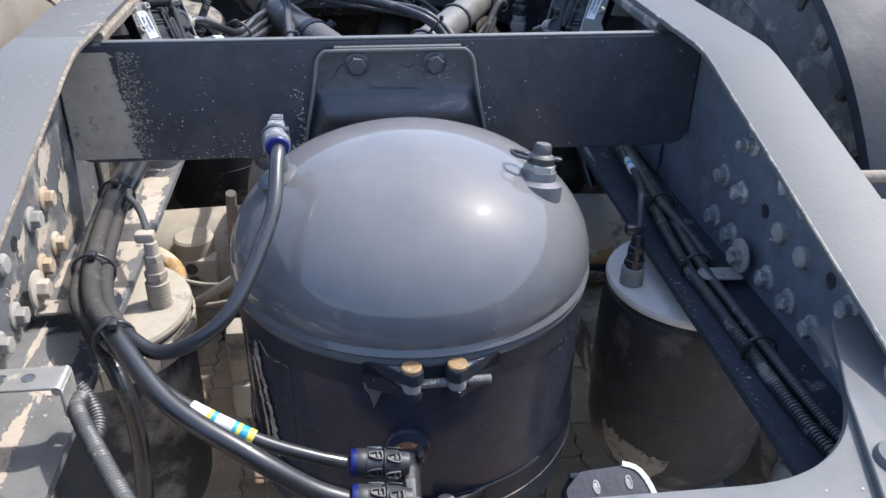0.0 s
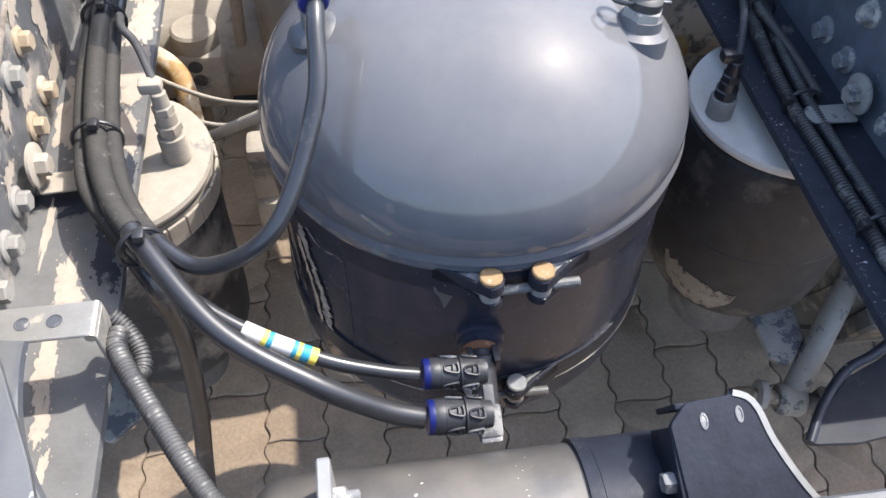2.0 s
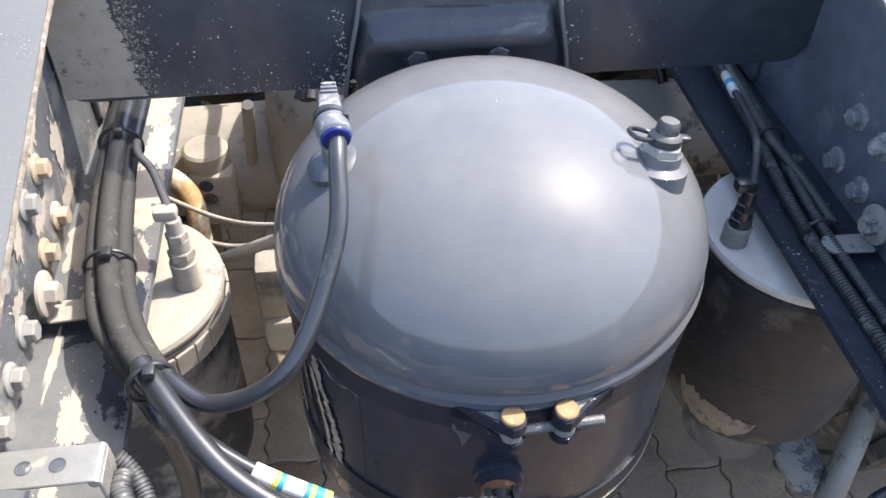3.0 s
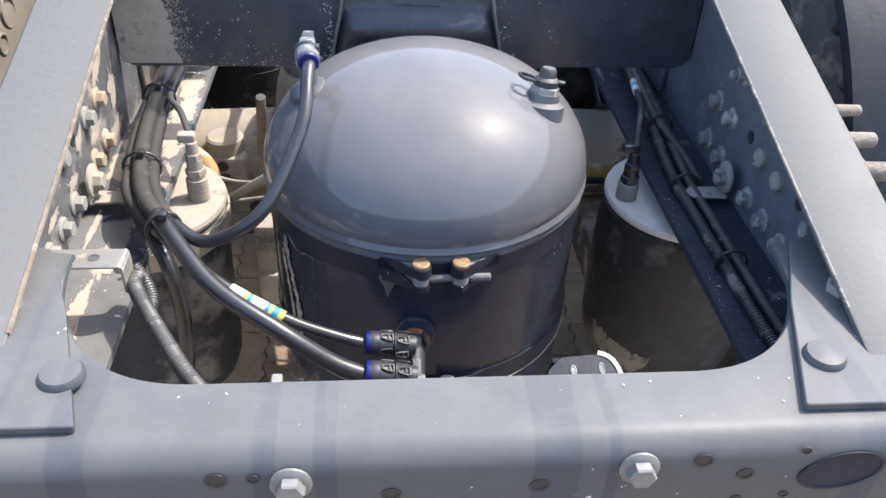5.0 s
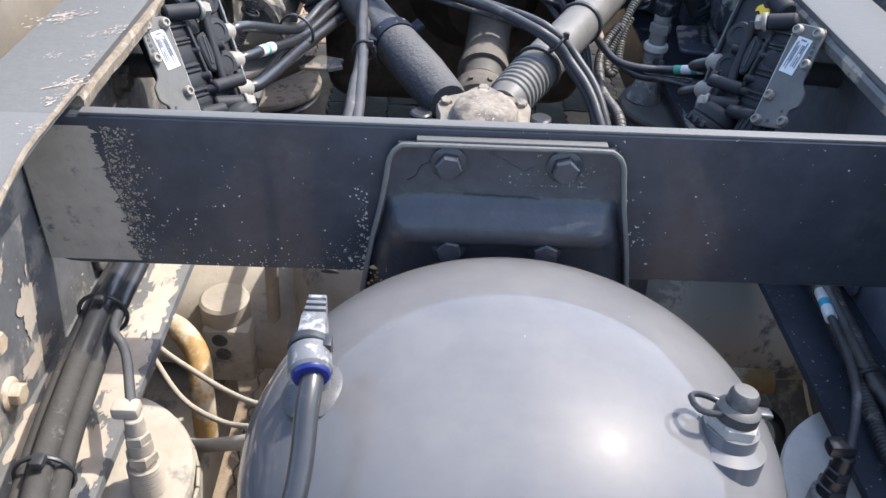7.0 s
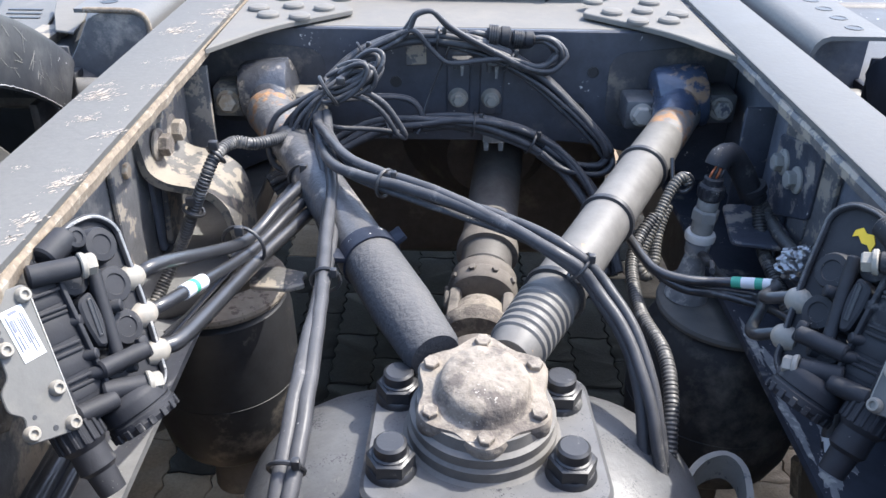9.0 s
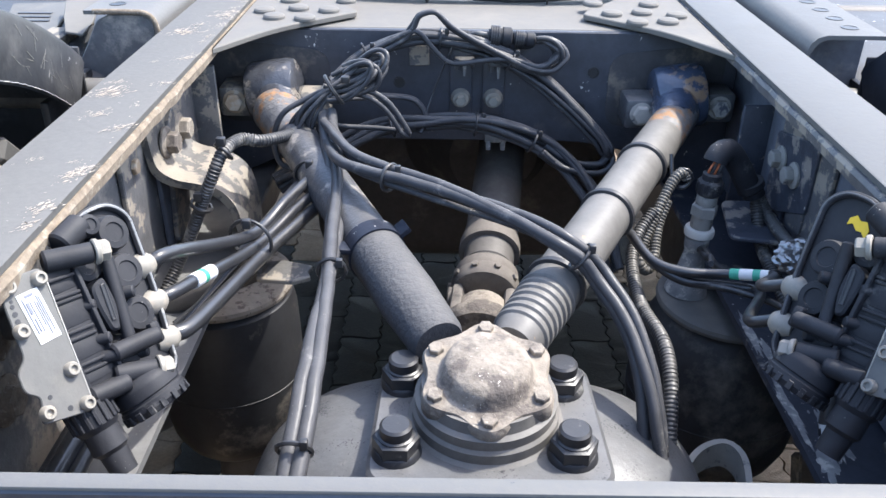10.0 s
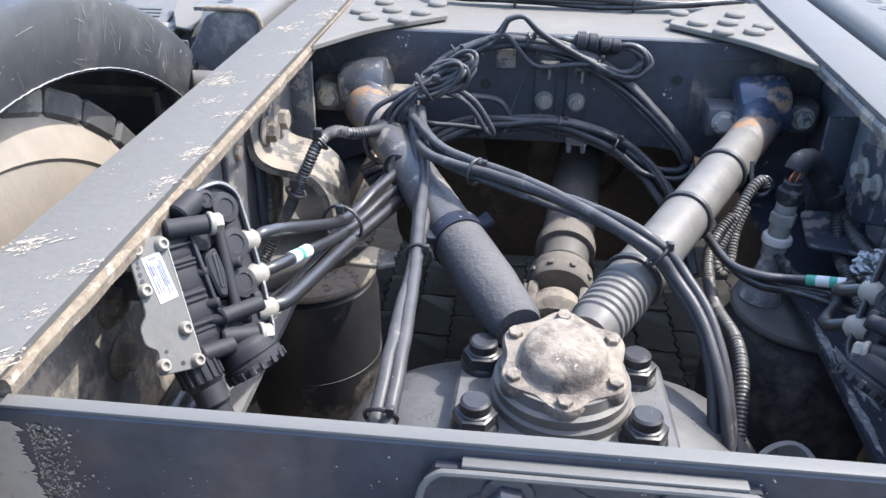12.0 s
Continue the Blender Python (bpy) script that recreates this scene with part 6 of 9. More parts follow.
def build_rod_joint():
    """The joint of the V-rod: a base plate with four nuts, a turned ring and a crusted cover with six bolts."""
    X, Y = 0.004, 1.362
    root = thing("rod_joint", (X, Y, 0.865), "V-rod joint with a dust-crusted domed cover on a grey base", "joint")
    bm = bmesh.new()
    plate(bm, rounded([(X - 0.108, Y - 0.085), (X - 0.05, Y - 0.105), (X + 0.05, Y - 0.105), (X + 0.112, Y - 0.085), (X + 0.106, Y + 0.082), (X - 0.102, Y + 0.082)], 0.02), 0.028, Matrix.Translation((0, 0, 0.862)), 0.004)
    part("base", bm, "axle", root)
    bm = bmesh.new()
    lathe(bm, [(0.073, 0.884), (0.073, 0.890), (0.069, 0.893), (0.069, 0.903), (0.066, 0.906), (0.0665, 0.916), (0.062, 0.919), (0.060, 0.930)], Matrix.Translation((X, Y, 0)), 56)
    part("ring", bm, "rod", root, "turned grey ring")
    bm = bmesh.new()
    n = 72

    def lobe(a):
        return 0.0610 + 0.0052 * math.cos(6 * (a - math.radians(90)))

    levels = [(0.97, 0.922), (1.0, 0.925), (1.0, 0.938), (0.965, 0.942), (0.74, 0.9430), (0.70, 0.9455), (0.665, 0.952), (0.62, 0.957), (0.52, 0.9605), (0.35, 0.9625), (0.18, 0.9632)]
    rings = []
    tip = Matrix.Translation((X, Y, 0.925)) @ pose(0, 0, 0, 12, 0, 0) @ Matrix.Translation((-X, -Y, -0.925))
    for k, z in levels:
        ringv = []
        for j in range(n):
            a = math.tau * j / n
            r = k * (lobe(a) if k > 0.9 else 0.0605)
            wob = 0.0009 * noise.noise((math.cos(a) * 5, math.sin(a) * 5, z * 60))
            ringv.append(bm.verts.new(tip @ Vector((X + (r + wob) * math.cos(a), Y + (r + wob) * math.sin(a), z + wob))))
        rings.append(ringv)
    for a, b in zip(rings, rings[1:]):
        for j in range(n):
            bm.faces.new((a[j], a[(j + 1) % n], b[(j + 1) % n], b[j]))
    bm.faces.new(rings[0]), bm.faces.new(rings[-1])
    cover = part("cover", bm, "hub", root, "dust-crusted domed cover", 40)
    head = bmesh.new()
    hexa(head, (0, 0, 0), (0, 0, 0.006), 0.0075)
    head = mesh_from(head, "cover_bolt", "hub")
    for k in range(6):
        a = math.radians(90 + 60 * k)
        put("bolt", head, cover, tip @ Matrix.Translation((X + 0.0545 * math.cos(a), Y + 0.0545 * math.sin(a), 0.942)) @ pose(0, 0, 0, 0, 0, random.uniform(0, 60)))
    for x, y in ((-0.077, 1.312), (-0.075, 1.408), (0.080, 1.310), (0.080, 1.404)):
        bm = bmesh.new()
        p = Vector((x, y, 0.892))
        rod(bm, p - Vector((0, 0, 0.004)), p + Vector((0, 0, 0.004)), 0.023, 0.022, 24, 0.002)
        hexa(bm, p + Vector((0, 0, 0.003)), p + Vector((0, 0, 0.017)), 0.0215, 0.1)
        lathe(bm, [(0.0165, 0.016), (0.0165, 0.018), (0.0145, 0.019), (0.0145, 0.028), (0.012, 0.030), (0, 0.030)], Matrix.Translation(p), 24)
        nut = part("nut", bm, "black_nut", root, "black nut with its stud end")


build_rod_joint()


def build_v_rod(side, mat, label):
    """One leg of the V-rod with its eye between two bolted blocks."""
    a, b = Vector((-0.042 if side < 0 else 0.034, 1.425, 0.929)), Vector((-0.307 if side < 0 else 0.328, 1.985, 0.970))
    way = (b - a).normalized()
    length = (b - a).length
    root = thing("torque_rod", a, label, "torque rod", "torque rods")
    m = axes(a, way)
    bm = bmesh.new()
    if side < 0:
        lathe(bm, [(0.028, 0.10), (0.0300, 0.12), (0.0300, length - 0.16), (0.029, length - 0.05), (0.027, length)], m, 32)
        part("tube", bm, mat, root, "smooth dark blue-grey tube")
        # the rough lower sleeve and the clamp at its end
        bm = bmesh.new()
        prof = [(0.025, -0.004), (0.0285, 0.004)]
        prof += [(0.0312, 0.058), (0.0325, 0.075), (0.0325, 0.176), (0.029, 0.182)]
        lathe(bm, prof, m, 40)
        part("sleeve", bm, "rough_sleeve", root, "pitted dusty lower sleeve")
        bm = bmesh.new()
        lathe(bm, [(0.0280, length - 0.135), (0.0302, length - 0.13)] + [(0.0310 + 0.0014 * (k % 2) + 0.0005 * k, length - 0.125 + 0.009 * k) for k in range(12)] + [(0.029, length)], m, 40)
        part("neck", bm, "rust_neck", root, "rusty crusted neck")
        bm = bmesh.new()
        lathe(bm, [(0.0320, 0.166), (0.0350, 0.166), (0.0350, 0.188), (0.0320, 0.188)], m, 40)
        for turn in (60, 200, 330):
            box(bm, (0.040, 0.0, 0.177), (0.016, 0.007, 0.022), 0.0015, m @ pose(0, 0, 0, 0, 0, turn))
        part("clamp", bm, "strap", root, "bolted clamp with lugs")
    else:
        prof = [(0.022, -0.006), (0.0255, 0.004)]
        for k in range(7):
            s = 0.012 + 0.0112 * k
            prof += [(0.0272 + 0.0004 * k, s), (0.0298 + 0.0004 * k, s + 0.002), (0.0300 + 0.0004 * k, s + 0.006), (0.0276 + 0.0004 * k, s + 0.009)]
        prof += [(0.0300, 0.094), (0.0308, 0.10), (0.0308, length - 0.16), (0.029, length - 0.06), (0.028, length - 0.02), (0.027, length)]
        lathe(bm, prof, m, 36)
        part("tube", bm, mat, root)
        # hammered rusty neck below the eye
        bm = bmesh.new()
        lathe(bm, [(0.0285, length - 0.115), (0.0302, length - 0.11)] + [(0.0300 + 0.0008 * (k % 2), length - 0.10 + 0.008 * k) for k in range(12)] + [(0.027, length)], m, 36)
        part("neck", bm, "rust_neck", root, "rusty scaled neck")
    for s in (() if side < 0 else (0.105, 0.275, 0.42)):
        bm = bmesh.new()
        lathe(bm, [(0.0315, s), (0.0345, s + 0.001), (0.0350, s + 0.007), (0.0315, s + 0.008)], m, 32)
        box(bm, m.inverted() @ (m @ Vector((0, 0, s))), (0.004, 0.004, 0.004), 0.001, m)
        part("band", bm, "tie", root, "dark band round the tube")
    # the eye: a thick ring round a lateral pin
    c = b + Vector((0, 0.03, 0.012))
    bm = bmesh.new()
    prof = [(0.0, -0.040), (0.040, -0.040), (0.047, -0.036), (0.050, -0.028), (0.051, 0.0), (0.050, 0.028), (0.047, 0.036), (0.040, 0.040), (0.0, 0.040)]
    lathe(bm, prof, axes(c, (1, 0, 0.15)), 36)
    rod(bm, b - way * 0.06, c + way * 0.01, 0.0295, 0.043, 28)
    for v in bm.verts:
        v.co += Vector((1, 1, 1)) * 0.0016 * noise.noise(v.co * 45)
    part("eye", bm, "eye" if side > 0 else "eye_dusty", root, "blistered blue-black eye with rust")
    for s in (-1, 1):
        bm = bmesh.new()
        q = c + Vector((s * 0.060, 0.005, -0.010 + (0.012 if s * side > 0 else 0.0) - 0.012))
        box(bm, q, (0.050, 0.060, 0.048), 0.007, Matrix())
        block = part("pin_block", bm, "casting" if side < 0 else "axle", root, "dusty pin block")
        bm = bmesh.new()
        lathe(bm, [(0.018, 0), (0.018, 0.003), (0.0, 0.003)], axes(q + Vector((0, -0.030, 0.002)), (0, -1, 0.1)), 20)
        hexa(bm, q + Vector((0, -0.031, 0.002)), q + Vector((0, -0.044, 0.003)), 0.0145)
        part("bolt", bm, "yellow_bolt" if side < 0 else "pale_bolt", block)


build_v_rod(-1, "rod_dark", "dark grey torque rod tube with a blistered eye")
build_v_rod(1, "rod", "pale grey torque rod tube with black clip bands")


def build_shaft():
    root = thing("propeller_shaft", (0.03, 1.85, 0.70), "dusty grey propeller shaft with its universal joint in deep shade", "shaft")
    way = Vector((0.045, 0.40, 0.085))
    m = axes((0.024, 1.820, 0.718), way)
    # the nose of the axle, its flange and bolts
    bm = bmesh.new()
    rod(bm, (0.008, 1.46, 0.63), (0.018, 1.73, 0.695), 0.072, 0.050, 32, 0.004)
    part("pinion_nose", bm, "shaft", root, "dust-covered pinion nose")
    bm = bmesh.new()
    lathe(bm, [(0.020, -0.075), (0.050, -0.072), (0.055, -0.064), (0.055, -0.050), (0.046, -0.046), (0.040, -0.030), (0.036, -0.010)], m, 36)
    part("pinion_flange", bm, "hub", root, "beige dusty flange")
    # yokes and the cross between them
    for k in (-1, 1):
        bm = bmesh.new()
        box(bm, (k * 0.040, 0, -0.018), (0.018, 0.050, 0.064), 0.007, m)
        part("yoke", bm, "shaft", root)
    bm = bmesh.new()
    for k in (-1, 1):
        rod(bm, m @ Vector((k * 0.030, 0, 0)), m @ Vector((k * 0.056, 0, 0)), 0.019, seg=22, edge=0.002)
    rod(bm, m @ Vector((0, 0.030, 0)), m @ Vector((0, 0.050, 0)), 0.019, seg=22, edge=0.002)
    part("cross", bm, "shaft", root, "dusty joint cross with round caps")
    bm = bmesh.new()
    lathe(bm, [(0.034, 0.010), (0.050, 0.014), (0.0535, 0.020), (0.0535, 0.036), (0.049, 0.041), (0.0505, 0.048), (0.0505, 0.058), (0.045, 0.064), (0.040, 0.070)], m, 40)
    collar = part("joint_collar", bm, "shaft", root, "ribbed dusty joint collar")
    for k in range(10):
        a = math.tau * k / 10
        bm = bmesh.new()
        hexa(bm, m @ Vector((0.0535 * math.cos(a), 0.0535 * math.sin(a), 0.028)), m @ Vector((0.058 * math.cos(a), 0.058 * math.sin(a), 0.028)), 0.0055)
        part("bolt", bm, "shaft", collar)
    bm = bmesh.new()
    lathe(bm, [(0.036, 0.068), (0.041, 0.074), (0.041, 0.118), (0.036, 0.122)], m, 36)
    part("sleeve", bm, "dark_steel", root, "black sliding sleeve")
    bm = bmesh.new()
    lathe(bm, [(0.041, 0.112), (0.050, 0.112), (0.050, 0.130), (0.046, 0.150), (0.044, 0.17), (0.044, 0.52), (0.058, 0.53), (0.058, 0.56), (0.085, 0.57), (0.085, 0.66)], m, 36)
    part("tube", bm, "shaft", root)


build_shaft()


# ---------------------------------------------------------------- valve blocks on both rails
def build_valve_block(side):
    """A levelling valve block. Built with x to the plug side, y up and z outwards, then turned into place."""
    if side < 0:
        o, ex, up, n = (-0.363, 1.323, 1.067), (0.483, 0.868, -0.118), (-0.372, 0.325, 0.870), (0.793, -0.376, 0.480)
    else:
        o, ex, up, n = (0.352, 1.342, 1.080), (-0.483, 0.868, -0.118), (0.372, 0.325, 0.870), (-0.793, -0.376, 0.480)
    m = Matrix((Vector(ex), Vector(up), Vector(n))).transposed().to_4x4()
    m.translation = Vector(o)
    root = thing("valve_block", Vector(o) - Vector(up) * 0.12,
                 "black plastic levelling valve block with a grey alloy cover plate" if side < 0 else "black plastic levelling valve block in shade with a yellow paint mark", "valve block", "valve blocks")

    def w(x, y, z):
        return m @ Vector((x, y, z))

    # back plate with a raised rim
    edge = [(0.060, 0.024), (0.074, 0.032), (0.100, 0.034), (0.117, 0.019), (0.111, -0.053), (0.100, -0.124), (0.088, -0.134)]
    bm = bmesh.new()
    plate(bm, rounded(edge + [(0.02, -0.122), (0.03, 0.0)], [0.01, 0.008, 0.014, 0.014, 0, 0.012, 0.008, 0.01, 0.01]), 0.006, m @ Matrix.Translation((0, 0, -0.032)), 0.001)
    rim = glide([w(x, y, -0.023) for x, y in rounded(edge, [0.0, 0.008, 0.014, 0.014, 0, 0.012, 0.0], 8)], 0.006)
    tube(bm, rim, 0.0034, 8)
    back_plate = part("back_plate", bm, "plastic", root)
    bm = bmesh.new()
    tube(bm, [p + Vector(n) * 0.0024 for p in rim[4:]], 0.0015, 6)
    part("worn_rim", bm, "grey_bolt" if side < 0 else "axle", back_plate, "pale worn rim")
    # main housing: a panelled box with crossing ribs and a lip
    bm = bmesh.new()
    box(bm, (0.014, -0.061, -0.026), (0.034, 0.114, 0.046), 0.003, m)
    box(bm, (0.0315, -0.062, -0.003), (0.0042, 0.104, 0.011), 0.0015, m)
    box(bm, (-0.0015, -0.061, -0.001), (0.004, 0.112, 0.006), 0.0012, m)
    housing = part("housing", bm, "plastic", root)
    for y, h in ((-0.012, 0.007), (-0.027, 0.005), (-0.031, 0.004), (-0.057, 0.005), (-0.063, 0.005), (-0.085, 0.005), (-0.091, 0.004), (-0.106, 0.006)):
        bm = bmesh.new()
        box(bm, (0.0145, y, -0.0025), (0.031, 0.0028, h), 0.0008, m @ pose(0, 0, 0, 0, 0, -3))
        part("rib", bm, "plastic", housing)
    for y, h in ((-0.0195, 0.010), (-0.044, 0.020), (-0.074, 0.016), (-0.098, 0.009)):
        bm = bmesh.new()
        box(bm, (0.015, y, -0.0038), (0.026, h, 0.003), 0.0014, m)
        part("panel", bm, "plastic", housing)
    # round chambers with stepped rims, small pegs and arms
    for x, y, r, z1 in ((0.085, 0.007, 0.0165, -0.006), (0.081, -0.029, 0.0175, -0.006), (0.076, -0.067, 0.0170, -0.008), (0.050, -0.012, 0.0150, -0.010), (0.058, -0.048, 0.0165, -0.010), (0.052, -0.092, 0.0150, -0.008), (0.064, 0.020, 0.0100, -0.002)):
        if side > 0 and y > 0:
            continue
        bm = bmesh.new()
        lathe(bm, [(r * 1.06, -0.032), (r * 1.04, z1 - 0.012), (r, z1 - 0.011), (r * 0.97, z1 - 0.003), (r * 0.88, z1), (r * 0.55, z1 + 0.0006), (r * 0.5, z1 - 0.0008), (0, z1 - 0.0008)], m @ Matrix.Translation((x, y, 0)), 28)
        part("chamber", bm, "plastic", root)
    for x, y, z, r in ((0.075, -0.047, 0.000, 0.0055), (0.034, -0.074, 0.003, 0.0050), (0.035, -0.044, 0.001, 0.0048), (0.033, -0.090, 0.004, 0.0055), (0.066, -0.100, -0.004, 0.0055)):
        bm = bmesh.new()
        rod(bm, w(x - 0.010, y + 0.002, z - 0.012), w(x, y, z), r * 1.05, r, 16, 0.0012)
        part("peg", bm, "plastic", root)
    for p, q, r in (((0.010, 0.004, -0.004), (0.047, -0.003, 0.010) if side < 0 else (0.038, -0.008, 0.008), 0.0095), ((0.026, -0.106, -0.004), (0.058, -0.116, 0.009), 0.0095), ((0.066, -0.010, -0.004), (0.052, -0.086, -0.002), 0.0058),
                    ((0.029, -0.088, 0.002), (0.075, -0.090, 0.006), 0.0080), ((-0.004, -0.112, 0.000), (0.031, -0.115, 0.004), 0.0085), ((0.034, 0.012, -0.012), (0.062, 0.024, -0.012), 0.012)):
        bm = bmesh.new()
        rod(bm, w(*p), w(*q), r, r * 0.96, 18, 0.002)
        part("arm", bm, "plastic", root)
    bm = bmesh.new()
    box(bm, (0.074, -0.088, 0.004), (0.010, 0.020, 0.009), 0.003, m)
    part("lug", bm, "plastic", root)
    if side < 0:
        bm = bmesh.new()
        plate(bm, [(0.012, 0.016), (0.030, 0.010), (0.020, 0.040)], 0.005, m @ Matrix.Translation((0, 0, -0.020)), 0.001)
        part("web", bm, "plastic", root)
    # the long teardrop with a slot
    bm = bmesh.new()
    plate(bm, rounded([(0.037, -0.030), (0.052, -0.024), (0.054, -0.050), (0.047, -0.073), (0.039, -0.071), (0.036, -0.050)], [0.006, 0.006, 0.01, 0.004, 0.004, 0.01]), 0.018, m @ Matrix.Translation((0, 0, -0.016)), 0.002)
    rib_ = part("slotted_rib", bm, "plastic", root)
    bm = bmesh.new()
    slot = rounded([(0.0455, -0.031), (0.0490, -0.031), (0.0455, -0.062), (0.0425, -0.062)], 0.0014)
    tube(bm, glide([w(x, y, 0.0026) for x, y in slot + slot[:1]], 0.003), 0.0009, 6)
    plate(bm, slot, 0.0004, m @ Matrix.Translation((0, 0, 0.0022)), 0)
    part("slot", bm, "tie", rib_, "deep black slot")
    # silencer cup and cable connector at the bottom
    bm = bmesh.new()
    cup = axes(w(0.050, -0.120, -0.010), -Vector(up) + Vector(n) * 0.15 + Vector(ex) * 0.12, ex) @ Matrix.Scale(0.88, 4)
    lathe(bm, [(0.024, -0.006), (0.030, -0.002), (0.0335, 0.003), (0.034, 0.006), (0.034, 0.016), (0.0325, 0.0175), (0.0325, 0.0195), (0.034, 0.021), (0.034, 0.028), (0.030, 0.034), (0, 0.034)], cup, 40)
    silencer = part("silencer", bm, "plastic", root)
    bm = bmesh.new()
    box(bm, (0, 0, 0), (0.004, 0.006, 0.009), 0.0006, Matrix(), 1)
    rib = mesh_from(bm, "silencer_rib", "plastic")
    for k in range(16):
        put("rib", rib, silencer, cup @ pose(0, 0, 0, 0, 0, 22.5 * k) @ Matrix.Translation((0.0335, 0, 0.029)))
    bm = bmesh.new()
    con = axes(w(-0.004, -0.112, -0.012), -Vector(up) + Vector(n) * 0.1 + Vector(ex) * 0.05, ex)
    lathe(bm, [(0.015, 0), (0.0185, 0.004), (0.0185, 0.024), (0.0165, 0.027), (0.0150, 0.029), (0.0155, 0.046), (0.012, 0.050), (0.011, 0.070)], con, 32)
    plug_end = part("connector", bm, "plastic", root)
    bm = bmesh.new()
    box(bm, (0, 0, 0), (0.0030, 0.0034, 0.019), 0.0006, Matrix(), 1)
    rib = mesh_from(bm, "connector_rib", "plastic")
    for k in range(16):
        put("rib", rib, plug_end, con @ pose(0, 0, 0, 0, 0, 22.5 * k) @ Matrix.Translation((0.0188, 0, 0.014)))
    # alloy cover plate with a bright cut edge, its screws and small holes
    bm = bmesh.new()
    out = rounded([(-0.037, 0.002), (0.001, 0.001), (-0.007, -0.121), (-0.051, -0.112), (-0.043, -0.092), (-0.053, -0.084), (-0.052, -0.068), (-0.042, -0.060)], 0.005)
    plate(bm, out, 0.0035, m @ Matrix.Translation((0, 0, 0.003)), 0.0008)
    cover = part("cover_plate", bm, "alloy", root, "grey alloy cover plate")
    bm = bmesh.new()
    tube(bm, [w(0.0016 - 0.0082 * k / 20, -0.004 - 0.112 * k / 20, 0.0058 + 0.0003 * noise.noise((k, 0, side))) for k in range(21)], 0.0008, 5)
    part("cut_edge", bm, "zinc", cover, "bright cut edge")
    for x, y in ((-0.031, -0.005), (-0.005, -0.007), (-0.036, -0.040), (-0.0125, -0.083), (-0.0125, -0.113), (-0.045, -0.105)):
        bm = bmesh.new()
        lathe(bm, [(0.0062, 0.006), (0.0062, 0.010), (0.0048, 0.0125), (0.0030, 0.0125), (0.0026, 0.010), (0, 0.0098)], m @ Matrix.Translation((x, y, 0)), 18)
        part("screw", bm, "white_plastic", cover)
    for x, y, r in ((-0.0335, -0.020, 0.0018), (-0.0340, -0.026, 0.0022), (-0.0345, -0.032, 0.0022), (-0.0325, -0.016, 0.0014), (-0.037, -0.095, 0.0018), (-0.026, -0.110, 0.0022)):
        bm = bmesh.new()
        lathe(bm, [(r, 0.0062), (r, 0.0069), (0, 0.0069)], m @ Matrix.Translation((x, y, 0)), 12)
        part("dot", bm, "tie", cover, "small dark hole")
    lab_m = m @ Matrix.Translation((-0.0175, -0.034, 0.0066)) @ pose(0, 0, 0, 0, 0, 3)
    bm = bmesh.new()
    box(bm, (0, 0, 0.0003), (0.019, 0.042, 0.0006), 0, lab_m)
    label = part("label", bm, "white", cover, "white printed label with unreadable lines")
    for x, y, sx, sy in ((0.0066, 0.0, 0.0007, 0.030), (0.0050, 0.004, 0.0006, 0.024), (0.0034, -0.003, 0.0007, 0.028), (0.0018, 0.002, 0.0006, 0.022), (-0.0066, 0.002, 0.0010, 0.030), (-0.0040, 0.008, 0.0024, 0.010), (-0.0040, -0.006, 0.0012, 0.012), (-0.0015, 0.0, 0.0006, 0.026), (0.0, 0.0178, 0.007, 0.0022)):
        bm = bmesh.new()
        box(bm, (x, y, 0.0010), (sx, sy, 0.0005), 0, lab_m)
        part("print_bar", bm, "ink", label)
    # pale hexagon bolts and round plugs
    for p, q in (((0.010, 0.004, -0.004), (0.047, -0.003, 0.010) if side < 0 else (0.038, -0.008, 0.008)), ((0.026, -0.106, -0.004), (0.058, -0.116, 0.009))):
        way = (w(*q) - w(*p)).normalized()
        bm = bmesh.new()
        rod(bm, w(*q), w(*q) + way * 0.005, 0.0112, 0.0108, seg=20, edge=0.001)
        hexa(bm, w(*q) + way * 0.004, w(*q) + way * 0.013, 0.0092)
        part("bolt", bm, "white_plastic", root, "pale hexagon bolt")
    ends = []
    for x, y in ((0.116, -0.031), (0.112, -0.066), (0.108, -0.102)):
        bm = bmesh.new()
        lathe(bm, [(0.0, -0.008), (0.0085, -0.008), (0.0120, -0.001), (0.0132, 0.005), (0.0122, 0.011), (0.0085, 0.0165), (0.0055, 0.018), (0, 0.018)], axes(w(x - 0.008, y, -0.030), Vector(ex) + Vector(n) * 0.05), 22)
        if side < 0 or y < -0.04:
            part("plug", bm, "white_plastic", root, "round white plug")
        else:
            bm.free()
        ends.append(w(x + 0.007, y, -0.030))
    if side > 0:
        bm = bmesh.new()
        plate(bm, [(-0.012, 0.000), (-0.008, -0.006), (-0.002, -0.004), (0.004, -0.007), (0.011, -0.002), (0.013, 0.006), (0.006, 0.003), (0.001, 0.005), (-0.006, 0.002), (-0.010, 0.006)], 0.0010, m @ Matrix.Translation((0.078, 0.008, -0.0258)) @ pose(0, 0, 0, 0, 0, 200), 0)
        part("paint_mark", bm, "mark_yellow", root, "yellow paint mark")
    # the arm that ties the block to the web
    bm = bmesh.new()
    rod(bm, w(0.02, -0.05, -0.03), (side * 0.433, w(0.02, -0.05, -0.06).y, w(0.02, -0.05, -0.05).z), 0.014)
    part("stay", bm, "dark_steel", root)
    return ends


ends_left = build_valve_block(-1)
ends_right = build_valve_block(1)


